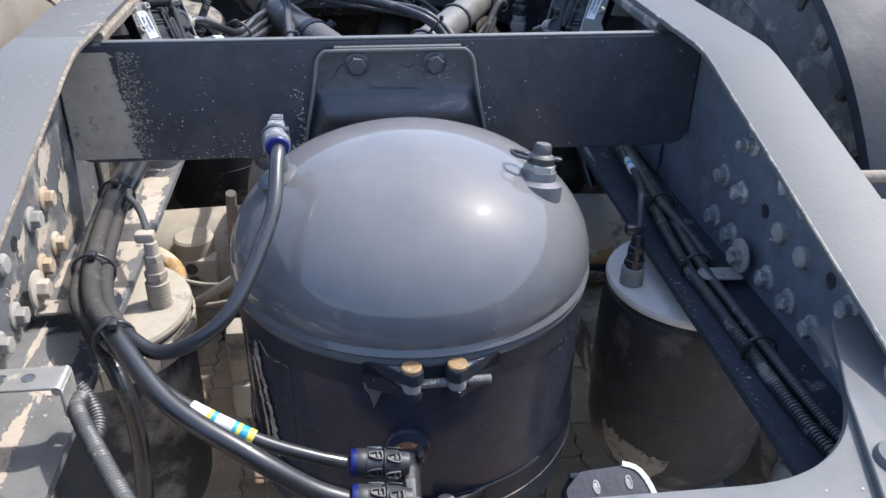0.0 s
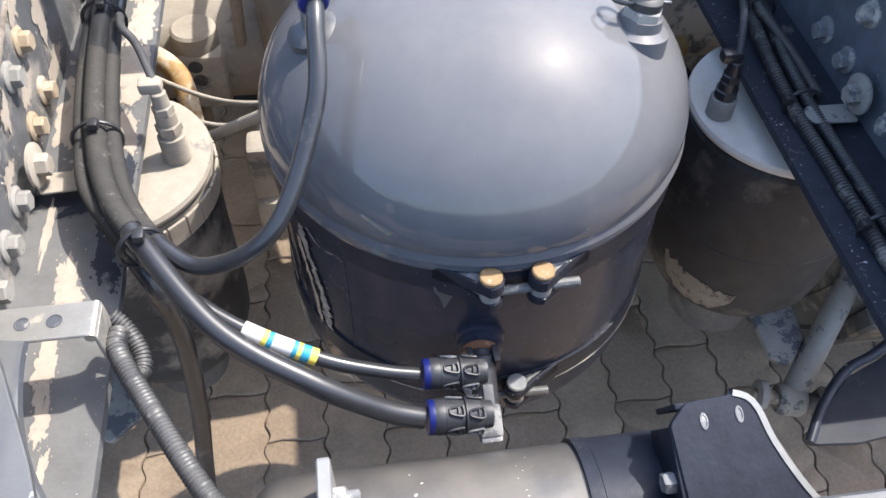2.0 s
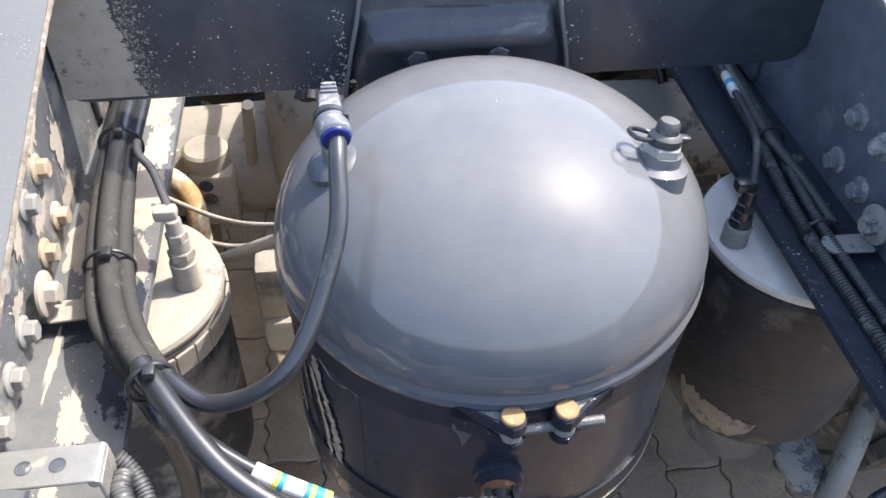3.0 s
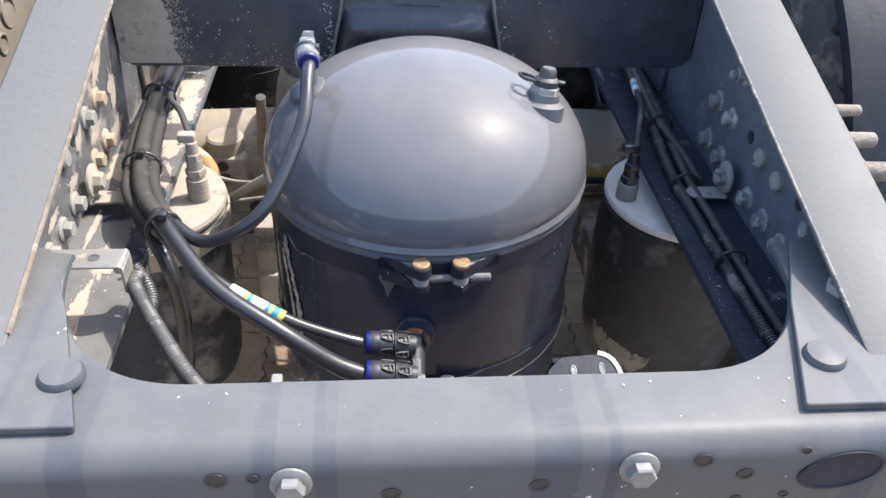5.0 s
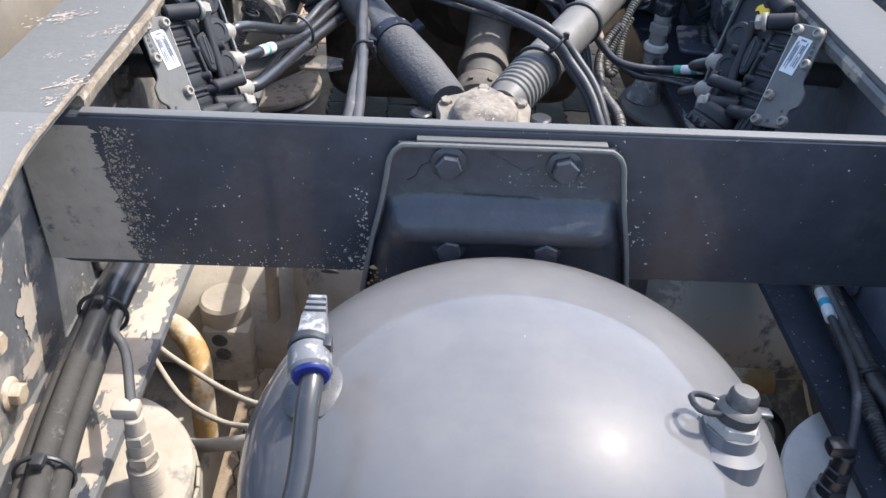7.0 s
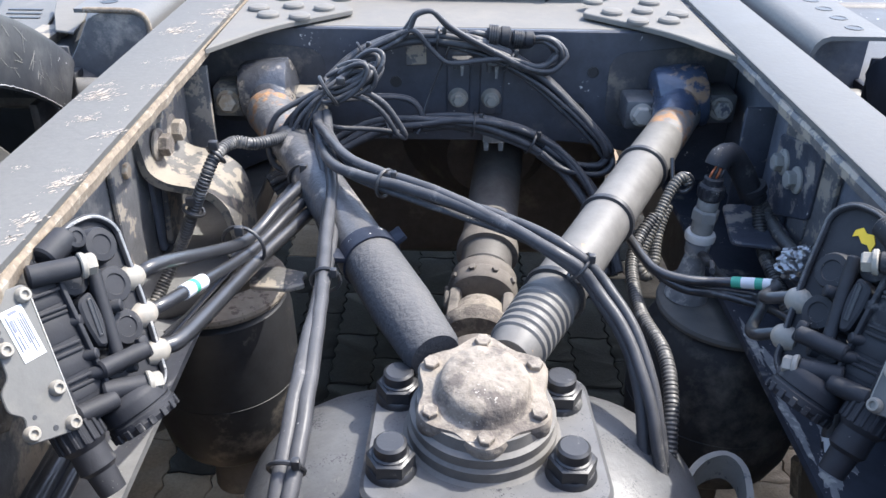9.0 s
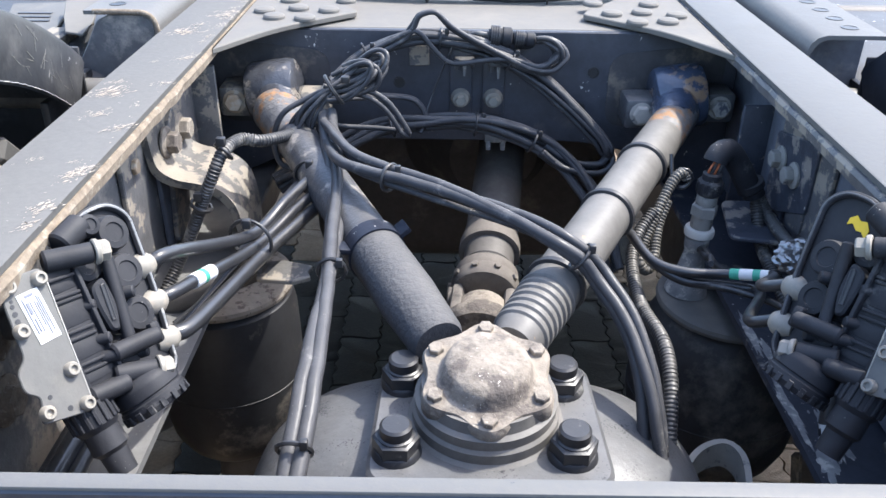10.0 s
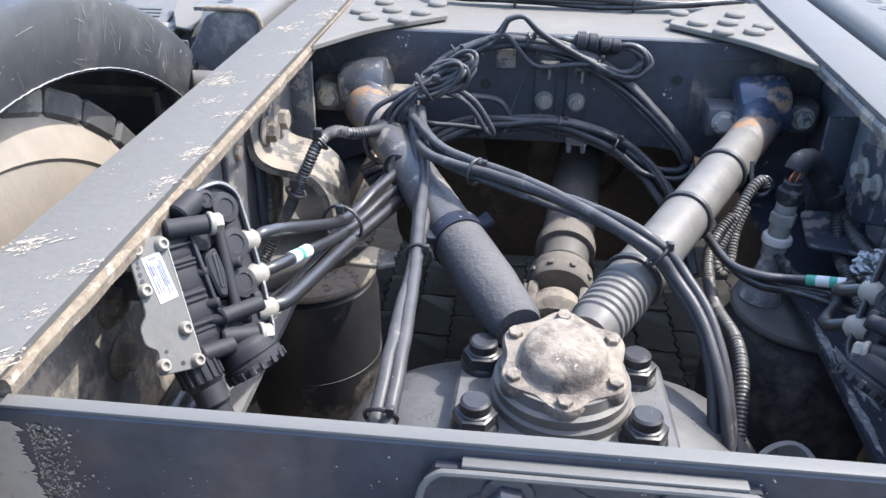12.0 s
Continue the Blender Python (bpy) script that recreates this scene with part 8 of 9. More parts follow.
# cuffs below the elbow, the sensor's own cable and a small loose ring of wire
for p, way, r in (((0.377, 1.78, 0.940), (0.45, 0, -0.9), 0.0185), ((0.383, 1.78, 0.928), (0.45, 0, -0.9), 0.0150)):
    cuff = thing("hose_cuff", p, "black ribbed cuff below the elbow cover", "cuff", "hose cuffs")
    bm = bmesh.new()
    lathe(bm, [(r * 0.9, -0.005), (r, -0.004), (r, 0.004), (r * 0.9, 0.005)], axes(p, way), 24)
    part("collar", bm, "plastic", cuff)
hose("cable", [(0.310, 1.738, 0.862), (0.312, 1.722, 0.868), (0.312, 1.68, 0.872), (0.308, 1.63, 0.890), (0.306, 1.60, 0.906)], 0.0052, "hose", "black cable from the sensor connector", category="cable")
hose("cable", [(0.312, 1.74, 0.862), (0.306, 1.70, 0.872), (0.298, 1.66, 0.895), (0.285, 1.62, 0.908)], 0.0036, "wire", "thin grey cable beside the sensor connector", category="cable")
hose("cable", [(0.262, 1.775, 0.985), (0.264, 1.76, 0.955), (0.270, 1.76, 0.945), (0.282, 1.76, 0.944), (0.290, 1.76, 0.957), (0.282, 1.76, 0.969), (0.270, 1.762, 0.966), (0.262, 1.765, 0.948), (0.255, 1.75, 0.92)], 0.0028, "hose", "thin black wire with a loose ring", category="cable")
hose("cable", [(0.232, 1.60, 0.908), (0.262, 1.592, 0.900), (0.305, 1.575, 0.898), (0.345, 1.55, 0.895), (0.37, 1.50, 0.89)], 0.0046, "hose", "black cable crossing below the valve hoses", category="cable")
crumple = thing("wrapped_plug", (0.395, 1.60, 0.91), "cable plug wrapped in crumpled silver film", "connector")
bm = bmesh.new()
bmesh.ops.create_icosphere(bm, subdivisions=5, radius=0.024)
for v in bm.verts:
    v.co = v.co * (0.85 + 0.25 * abs(noise.noise(v.co * 70)) + 0.30 * abs(noise.noise(v.co * 110)) + 0.10 * abs(noise.noise(v.co * 260))) * Vector((1.5, 0.9, 0.9)).length / 1.97
    v.co = Vector((v.co.x * 1.3 + 0.390, v.co.y + 1.615, v.co.z * 0.9 + 0.920))
part("film", bm, "silver", crumple, sharp=15)
for k, e in enumerate(ends_right[1:]):
    e = tuple(e)
    hose("air_hose", [e, (e[0] - 0.012, e[1] + 0.03, e[2] - 0.02), (0.335 - 0.01 * k, 1.56, 0.928 - 0.022 * k), (0.295, 1.585, 0.915 - 0.016 * k), (0.246, 1.592, 0.913 - 0.012 * k), (0.212, 1.615, 0.915), (0.195, 1.68, 0.92)], 0.0060, "hose", "black air hose crossing to the shaded valve block", "hoses of the valve block")
lab = thing("hose_label", (0.305, 1.58, 0.925), "white and green label sleeve round the hose", "label")
for a, b, c in ((0.0, 0.25, "tape_green"), (0.25, 0.6, "white"), (0.6, 0.8, "tape_green"), (0.8, 1.0, "white")):
    bm = bmesh.new()
    p, q = Vector((0.297, 1.5845, 0.9155)), Vector((0.332, 1.562, 0.9270))
    rod(bm, p.lerp(q, a), p.lerp(q, b), 0.0068, seg=14)
    part("band", bm, c, lab)
hose("conduit", [(0.284, 1.762, 0.955), (0.278, 1.762, 0.965), (0.262, 1.752, 0.955), (0.240, 1.725, 0.922), (0.222, 1.70, 0.890), (0.216, 1.68, 0.872), (0.226, 1.68, 0.862), (0.235, 1.69, 0.875), (0.243, 1.72, 0.905), (0.256, 1.74, 0.935)], 0.0070, "old_conduit", "grey corrugated conduit looped behind the rod", "conduits", ripple=0.07)
hose("conduit", [(0.236, 1.725, 0.925), (0.214, 1.70, 0.905), (0.200, 1.66, 0.886), (0.197, 1.585, 0.874), (0.205, 1.50, 0.878), (0.203, 1.445, 0.862), (0.196, 1.395, 0.82), (0.20, 1.36, 0.77), (0.24, 1.34, 0.70)], 0.0078, "corrugated", "black corrugated conduit hanging beside the axle", "conduits", ripple=0.06)
handle = thing("bent_band", (0.285, 1.46, 0.70), "pale bent steel band looped beside the axle", "bracket")
bm = bmesh.new()
edge = glide([(0.212, 1.385, 0.770), (0.228, 1.418, 0.776), (0.250, 1.440, 0.779), (0.275, 1.447, 0.780), (0.288, 1.430, 0.779), (0.285, 1.395, 0.776), (0.27, 1.35, 0.770)], 0.006)
rows = []
for k, p in enumerate(edge):
    d = (edge[min(k + 1, len(edge) - 1)] - edge[max(k - 1, 0)]).normalized()
    out = Vector((d.y, -d.x, 0)).normalized()
    rows.append([bm.verts.new(p + out * u + Vector((0, 0, w_))) for u, w_ in ((0.0035, 0.004), (-0.0035, 0.004), (-0.0035, -0.030), (0.0035, -0.030))])
for a, b in zip(rows, rows[1:]):
    for k in range(4):
        bm.faces.new((a[k], a[(k + 1) % 4], b[(k + 1) % 4], b[k]))
bm.faces.new(rows[0]), bm.faces.new(rows[-1])
part("loop", bm, "pale_bolt", handle)
hose("cable", [(0.372, 1.44, 0.86), (0.366, 1.42, 0.82), (0.372, 1.38, 0.76), (0.38, 1.34, 0.72)], 0.0085, "hose", "black cable with a coloured label under the valve block", category="cable")
lab = thing("hose_label", (0.368, 1.42, 0.82), "white, blue and yellow label sleeve round the cable", "label")
for a, b, c in ((0.0, 0.35, "white"), (0.35, 0.6, "tape_blue"), (0.6, 0.75, "tape_yellow"), (0.75, 1.0, "tape_blue")):
    bm = bmesh.new()
    p, q = Vector((0.3672, 1.425, 0.830)), Vector((0.3685, 1.402, 0.790))
    rod(bm, p.lerp(q, a), p.lerp(q, b), 0.0095, seg=14)
    part("band", bm, c, lab)


# ---------------------------------------------------------------- dusty parts seen past the tank
def build_block_cylinder():
    root = thing("brake_cylinder", (-0.34, 1.32, 0.53), "dust-covered cylinder block with two bored holes", "cylinder")
    bm = bmesh.new()
    rod(bm, (-0.344, 1.334, 0.57), (-0.344, 1.334, 0.660), 0.035, 0.035, 32, 0.004)
    part("cap", bm, "dusty", root)
    bm = bmesh.new()
    box(bm, (-0.338, 1.316, 0.580), (0.070, 0.044, 0.10), 0.010)
    body = part("body", bm, "dusty", root)
    for z in (0.614, 0.588):
        bm = bmesh.new()
        lathe(bm, [(0.011, 0), (0.011, 0.001), (0.008, 0.001), (0.0075, 0.0003), (0, 0.0003)], axes((-0.345 + 0.1 * (0.6 - z), 1.2938, z), (0, -1, 0.0)), 18)
        part("bore", bm, "hollow", body, "dark bored hole")


build_block_cylinder()
for pts, r, mat, label in (([(-0.47, 1.33, 0.62), (-0.42, 1.295, 0.645), (-0.386, 1.265, 0.655), (-0.358, 1.232, 0.642), (-0.350, 1.20, 0.60), (-0.352, 1.19, 0.52)], 0.016, "orange_pipe", "ochre elbow pipe under a coat of dust"),
                           ([(-0.285, 1.36, 0.54), (-0.275, 1.33, 0.64), (-0.262, 1.29, 0.76)], 0.009, "dusty", "dust-covered upright pipe beside the tank"),
                           ([(-0.36, 1.08, 0.655), (-0.301, 1.036, 0.700), (-0.229, 0.985, 0.770), (-0.196, 0.961, 0.802)], 0.0075, "dusty", "dust-covered slanting pipe beside the tank"),
                           ([(0.26, 1.20, 0.62), (0.31, 1.22, 0.64), (0.40, 1.22, 0.64)], 0.016, "orange_pipe", "short ochre pipe in the shade beside the axle"),
                           ([(0.20, 1.15, 0.66), (0.28, 1.14, 0.67), (0.36, 1.15, 0.66), (0.405, 1.16, 0.60), (0.42, 1.17, 0.48)], 0.007, "hose", "thin black pipe in the shade beside the axle")):
    hose("pipe", pts, r, mat, label, "pipes", category="pipe")


def build_arm(side):
    """The suspension arm and drop link below the rear air spring."""
    root = thing("suspension_arm", (side * 0.43, 0.95, 0.30), "dusty steel suspension arm under the air spring" if side < 0 else "pale chipped suspension arm and link under the air spring", "suspension arm", "suspension arms")
    bm = bmesh.new()
    box(bm, (side * 0.42, 1.17, 0.44), (0.12, 0.46, 0.10), 0.012)
    if side < 0:
        box(bm, (side * 0.40, 0.95, 0.465), (0.15, 0.13, 0.045), 0.010)
    # the right beam's shade is put into its darker tone
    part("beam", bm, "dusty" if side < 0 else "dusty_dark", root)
    bm = bmesh.new()
    plate(bm, rounded([(-0.03, -0.032), (0.12, -0.026), (0.135, 0.0), (0.10, 0.040), (-0.03, 0.040)], 0.008), 0.010, axes((side * 0.475, 0.925, 0.405), (0.1 * side, -0.2, 1), (side * 0.05, -1, -0.2)))
    part("plate", bm, "worn_link", root, "chipped plate")
    if side < 0:
        return
    a, b = Vector((side * 0.480, 0.755, 0.350)), Vector((side * 0.645, 0.945, 0.500))
    bm = bmesh.new()
    rod(bm, a, b, 0.0185, 0.0185, 24, 0.003)
    part("link", bm, "worn_link", root, "chipped grey link tube")
    for o, r, h, mat in ((-0.042, 0.023, 0.007, "worn_link"), (0.0, 0.024, 0.020, "worn_link"), (0.030, 0.015, 0.012, "hollow"), (0.060, 0.027, 0.022, "hub")):
        bm = bmesh.new()
        c = a + Vector((o * side, -0.010 * o / 0.04, -0.10 * o))
        lathe(bm, [(r * 0.45, -h), (r * 0.8, -h), (r, -h * 0.7), (r, h * 0.7), (r * 0.8, h), (r * 0.45, h)], axes(c, (side, -0.2, -0.1)), 24)
        part("bush", bm, mat, root)
    bm = bmesh.new()
    rod(bm, a + Vector((-0.056 * side, 0.012, 0.005)), a + Vector((0.086 * side, -0.018, -0.008)), 0.0105, 0.0105, 16, 0.002)
    part("pin", bm, "rust", root, "rusty pin")


build_arm(-1)
build_arm(1)
for side in (-1, 1):
    pad = thing("mud_lump", (side * 0.24, 1.13, 0.42), "crumbling dusty bracket stub beside the tank", "bracket", "bracket stubs")
    bm = bmesh.new()
    box(bm, (side * 0.245, 1.135, 0.51), (0.055, 0.05, 0.18), 0.01)
    box(bm, (side * 0.235, 1.13, 0.47), (0.075, 0.07, 0.07), 0.016)
    box(bm, (side * 0.245, 1.23, 0.50), (0.050, 0.22, 0.055), 0.01)
    # right stub toned darker to stand for the shade there
    part("stub", bm, "dusty" if side < 0 else "dusty_dark", pad)


splash = thing("splash_panel", (0.53, 0.70, 0.38), "dark grey plastic splash panel below the shaded rail", "panel")
bm = bmesh.new()
plate(bm, rounded([(0.455, 0.660), (0.520, 0.654), (0.585, 0.662), (0.74, 0.70), (0.74, 0.85), (0.606, 0.776), (0.545, 0.752), (0.490, 0.706)], 0.008), 0.006, Matrix.Translation((0, 0, 0.398)), 0.001)
part("sheet", bm, "fender_dark", splash)
bm = bmesh.new()
tube(bm, glide([(0.452, 0.663, 0.404), (0.490, 0.712, 0.408), (0.545, 0.760, 0.412), (0.606, 0.784, 0.418), (0.74, 0.862, 0.43)], 0.01), 0.007, 10)
part("rolled_edge", bm, "hanger", splash, "dark rolled edge", 60)
bm = bmesh.new()
rod(bm, (0.66, 0.80, 0.40), (0.452, 0.84, 0.83), 0.010, seg=14)
part("stay", bm, "dark_steel", splash)


# ---------------------------------------------------------------- wheels and mudguards outside the rails
def build_wheel(side):
    root = thing("wheel", (side * 0.8, 1.37, 0.0), "large dusty truck tyre with a blocky tread beside the rail" if side < 0 else "large dark truck tyre in shade beside the rail", "wheel", "wheels")
    m = axes((side * 0.605, 1.37, 0.575), (side, 0, 0), (0, 1, 0))
    bm = bmesh.new()
    lathe(bm, [(0.255, 0.030), (0.29, 0.012), (0.325, 0.0), (0.36, -0.012), (0.395, -0.020), (0.398, -0.024), (0.404, -0.024), (0.408, -0.021), (0.45, -0.024), (0.49, -0.018), (0.494, -0.021), (0.499, -0.018), (0.525, -0.008), (0.545, 0.008), (0.552, 0.03), (0.555, 0.15), (0.552, 0.29), (0.53, 0.315), (0.45, 0.33), (0.255, 0.30)], m, 96)
    # the right tyre takes darker rubber to carry its shade
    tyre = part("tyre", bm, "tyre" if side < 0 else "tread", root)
    # an outer tyre added out of view to shade the ground
    bm = bmesh.new()
    lathe(bm, [(0.255, 0.370), (0.45, 0.345), (0.53, 0.36), (0.552, 0.385), (0.555, 0.50), (0.552, 0.63), (0.53, 0.655), (0.45, 0.67), (0.255, 0.64)], m, 64)
    part("added_shade_tyre", bm, "tread", root)
    rim = bmesh.new()
    lathe(rim, [(0.08, 0.12), (0.18, 0.10), (0.235, 0.06), (0.255, 0.030), (0.262, 0.026), (0.262, 0.05), (0.255, 0.20), (0.08, 0.20)], m, 48)
    part("rim", rim, "dusty_dark", root)
    block = bmesh.new()
    box(block, (0, 0, 0), (0.036, 0.078, 0.115), 0.006, Matrix(), 1)
    block = mesh_from(block, "tread_block", "tread")
    for k in range(40):
        a = math.tau * k / 40
        for zz, off in ((0.055, 0.0), (0.245, 0.5)):
            b = a + off * math.tau / 40
            put("tread_block", block, tyre, m @ Matrix.Translation((0.5575 * math.cos(b), 0.5575 * math.sin(b), zz)) @ pose(0, 0, 0, 0, 0, math.degrees(b)))
    if side < 0:
        # raised moulded figures on the sidewall
        cd = bpy.data.curves.new("figures", "FONT")
        cd.body, cd.size, cd.extrude, cd.align_x = "17", 0.062, 0.0022, "CENTER"
        tmp = bpy.data.objects.new("figures", cd)
        me = bpy.data.meshes.new_from_object(tmp)
        bpy.data.objects.remove(tmp)
        me.materials.clear()
        me.materials.append(M["tyre"])
        a = math.radians(-114.5)
        ob = hang(new("moulded_figure", me), tyre)
        x, y = 0.452 * math.cos(a), 0.452 * math.sin(a)
        c = m @ Vector((x, y, -0.0235))
        up = (m.to_3x3() @ Vector((math.cos(a), math.sin(a), 0))).normalized()
        out = Vector((-side, 0, 0))
        ob.matrix_basis = axes(c, out, up.cross(out))
        bm = bmesh.new()
        for k, dr in ((0, 0), (1, 0.0)):
            aa = math.radians(-122 - 6.5 * k)
            c = m @ Vector((0.474 * math.cos(aa), 0.474 * math.sin(aa), -0.0215))
            ring(bm, c, (1, 0, 0), 0.022 if k == 0 else 0.014, 0.0022, 24)
        part("moulded_ring", bm, "tyre", tyre)
    return root


build_wheel(-1)
build_wheel(1)


def build_mudguard(side):
    root = thing("mudguard", (side * 0.85, 1.5, 0.9), "scratched dark plastic mudguard arched over the wheel" if side < 0 else "clean black plastic mudguard arched over the wheel", "mudguard", "mudguards")
    CY, CZ, R = 1.50, 0.52, 0.700
    bm = bmesh.new()
    rows = []
    for k in range(41):
        a = math.radians(50 + 56 * k / 40)
        prof = []
        for x, dr in ((0.568, -0.088), (0.569, -0.012), (0.574, -0.003), (0.586, 0.001), (1.02, 0.004), (1.10, 0.0), (1.104, -0.06)):
            prof.append(bm.verts.new((side * x, CY + (R + dr) * math.cos(a), CZ + (R + dr) * math.sin(a))))
        rows.append(prof)
    for a, b in zip(rows, rows[1:]):
        for k in range(6):
            bm.faces.new((a[k], a[k + 1], b[k + 1], b[k]))
    back = bmesh.ops.extrude_face_region(bm, geom=bm.faces[:])
    for v in (g for g in back["geom"] if isinstance(g, bmesh.types.BMVert)):
        d = Vector((0, v.co.y - CY, v.co.z - CZ)).normalized()
        v.co -= d * 0.004 + Vector((-side * 0.002, 0, 0))
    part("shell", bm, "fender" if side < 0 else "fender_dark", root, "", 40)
    if side < 0:
        bm = bmesh.new()
        tube(bm, [Vector((side * 0.5672, CY + (R - 0.0885 + 0.0016 * noise.noise((k * 0.8, 1, 0))) * math.cos(q), CZ + (R - 0.0885 + 0.0016 * noise.noise((k * 0.8, 1, 0))) * math.sin(q))) for k, q in enumerate([math.radians(51 + 54 * k / 90) for k in range(91)])], 0.0009, 6)
        part("cut_edge", bm, "grey_bolt", root, "bright ragged cut edge", 60)
        rng = random.Random(19)
        bm = bmesh.new()
        for _ in range(34):
            q, d, turn, long = math.radians(rng.uniform(52, 92)), rng.uniform(-0.080, -0.018), rng.uniform(-0.6, 0.6), rng.uniform(0.008, 0.035)
            if rng.random() < 0.4:
                turn += 1.3
            line = []
            for k in range(7):
                f = long * (k / 6 - 0.5)
                rr, qq = R + max(-0.085, min(-0.014, d + f * math.cos(turn))), q + f * math.sin(turn) / R + 0.0012 * noise.noise((k * 1.1, d * 90, 2))
                line.append(Vector((side * 0.5678, CY + rr * math.cos(qq), CZ + rr * math.sin(qq))))
            tube(bm, line, rng.uniform(0.00012, 0.00032), 4)
        tagged(part("scratches", bm, "pale_bolt", root, "pale scratches", 60), kind="stuff")
    bm = bmesh.new()
    rows = []
    for k in range(25):
        a = math.radians(96.5 + 68 * k / 24)
        rows.append([bm.verts.new((side * x, 1.37 + (0.621 + dr) * math.cos(a), 0.575 + (0.621 + dr) * math.sin(a))) for x, dr in ((0.578, -0.012), (0.582, -0.002), (0.60, 0.0), (1.09, 0.0), (1.10, -0.02))])
    for a, b in zip(rows, rows[1:]):
        for k in range(4):
            bm.faces.new((a[k], a[k + 1], b[k + 1], b[k]))
    back = bmesh.ops.extrude_face_region(bm, geom=bm.faces[:])
    for v in (g for g in back["geom"] if isinstance(g, bmesh.types.BMVert)):
        v.co -= Vector((0, v.co.y - 1.37, v.co.z - 0.575)).normalized() * 0.004
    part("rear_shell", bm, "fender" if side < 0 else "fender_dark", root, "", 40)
    bm = bmesh.new()
    rod(bm, (side * 0.46, 1.985, 0.985), (side * 1.06, 1.985, 0.985), 0.024, seg=24)
    part("stay_tube", bm, "rod", root, "grey stay tube")
    bm = bmesh.new()
    rod(bm, (side * 0.46, 0.95, 0.86), (side * 1.06, 0.93, 0.86), 0.022, seg=24)
    part("stay_tube", bm, "dark_steel", root)
    bm = bmesh.new()
    a = math.radians(50)
    box(bm, (side * 0.598, 1.935, 0.996), (0.012, 0.165, 0.040), 0.003)
    box(bm, (side * 0.70, CY + R * math.cos(a) + 0.008, CZ + R * math.sin(a) - 0.03), (0.24, 0.006, 0.08), 0.003)
    part("end_flange", bm, "fender" if side < 0 else "fender_dark", root)


build_mudguard(-1)
build_mudguard(1)


def build_side_box(side):
    """The rounded tank box ahead of the wheel."""
    root = thing("side_tank", (side * 0.85, 2.7, 0.45), "dark rounded tank box ahead of the wheel", "tank", "side tanks")
    bm = bmesh.new()
    # length and depth out of view are added to keep light off the ground
    box(bm, (side * 0.82, 3.02, 0.64), (0.56, 2.10, 0.78), 0.09, Matrix(), 5)
    part("body", bm, "fender", root)
    bm = bmesh.new()
    box(bm, (side * 0.82, 2.42, 0.64), (0.572, 0.05, 0.792), 0.09, Matrix(), 5)
    part("strap", bm, "dark_steel", root)
    bm = bmesh.new()
    box(bm, (side * 0.505, 2.70, 0.86), (0.094, 0.06, 0.12), 0.006)
    part("bracket", bm, "dark_steel", root)


build_side_box(-1)
build_side_box(1)


def build_angle(side):
    """The rounded angle with a row of holes on the outside of the rail."""
    root = thing("angle_support", (side * 0.52, 2.2, 0.95), "grey angle support with a row of holes beside the rail", "support", "angle supports")
    y0 = 1.93 if side > 0 else 2.02
    prof = [(0.478, 0.985), (0.478, 1.080), (0.482, 1.092), (0.490, 1.100), (0.502, 1.104), (0.590, 1.104), (0.590, 1.098), (0.504, 1.098), (0.492, 1.092), (0.485, 1.080), (0.484, 0.985)]
    bm = bmesh.new()
    plate(bm, prof, 0.75, Matrix(((side, 0, 0, 0), (0, 0, 1, y0), (0, 1, 0, 0), (0, 0, 0, 1))), 0)
    part("angle", bm, "rail_top", root)
    bm = bmesh.new()
    lathe(bm, [(0.013, 0), (0.013, 0.0006), (0.0105, 0.0008), (0.010, 0.0002), (0, 0.0002)], seg=18)
    h = mesh_from(bm, "angle_hole", "tie")
    for k in range(6):
        put("hole", h, root, Matrix.Translation((side * 0.552, y0 + 0.045 + 0.055 * k, 1.1042)), "drilled hole")
    bm = bmesh.new()
    if side > 0:
        plate(bm, rounded([(0.475, 1.0), (0.60, 1.0), (0.60, 1.095), (0.52, 1.095)], 0.01), 0.006, Matrix(((1, 0, 0, 0), (0, 0, -1, y0 + 0.09), (0, 1, 0, 0), (0, 0, 0, 1))))
        part("rib", bm, "rail", root)
    else:
        # the open end is closed by a flared sheet with a rusty rim
        plate(bm, rounded([(-0.484, 0.93), (-0.486, 1.085), (-0.500, 1.097), (-0.552, 1.098), (-0.574, 1.088), (-0.595, 1.050), (-0.622, 1.008), (-0.64, 0.93)], 0.006), 0.006, Matrix(((1, 0, 0, 0), (0, 0, -1, y0 + 0.008), (0, 1, 0, 0), (0, 0, 0, 1))))
        part("rib", bm, "rail_sunlit", root, "grey closing sheet")
        bm = bmesh.new()
        tube(bm, glide([(-0.481, y0, 1.05), (-0.482, y0, 1.085), (-0.494, y0, 1.100), (-0.52, y0, 1.1025), (-0.575, y0, 1.1025)], 0.006), 0.0042, 8)
        part("rim", bm, "rust", root, "rusty rim", 60)


build_angle(-1)
build_angle(1)
# slotted step plate and a hanging tag beyond the sunlit rail
step = thing("step_plate", (-0.83, 2.36, 0.95), "grey slotted step plate beyond the rail", "bracket")
bm = bmesh.new()
plate(bm, rounded([(-0.86, 2.34), (-0.83, 2.25), (-0.725, 2.11), (-0.702, 2.15), (-0.755, 2.36)], 0.008), 0.005, Matrix.Translation((0, 0, 1.033)), 0.001)
part("plate", bm, "alloy", step)
for x, y in ((-0.785, 2.265), (-0.776, 2.238), (-0.767, 2.211)):
    bm = bmesh.new()
    box(bm, (x, y, 1.0388), (0.060, 0.009, 0.002), 0.0008)
    part("slot", bm, "tie", step, "dark slot")
bm = bmesh.new()
box(bm, (-0.684, 2.10, 1.036), (0.045, 0.10, 0.018), 0.004)
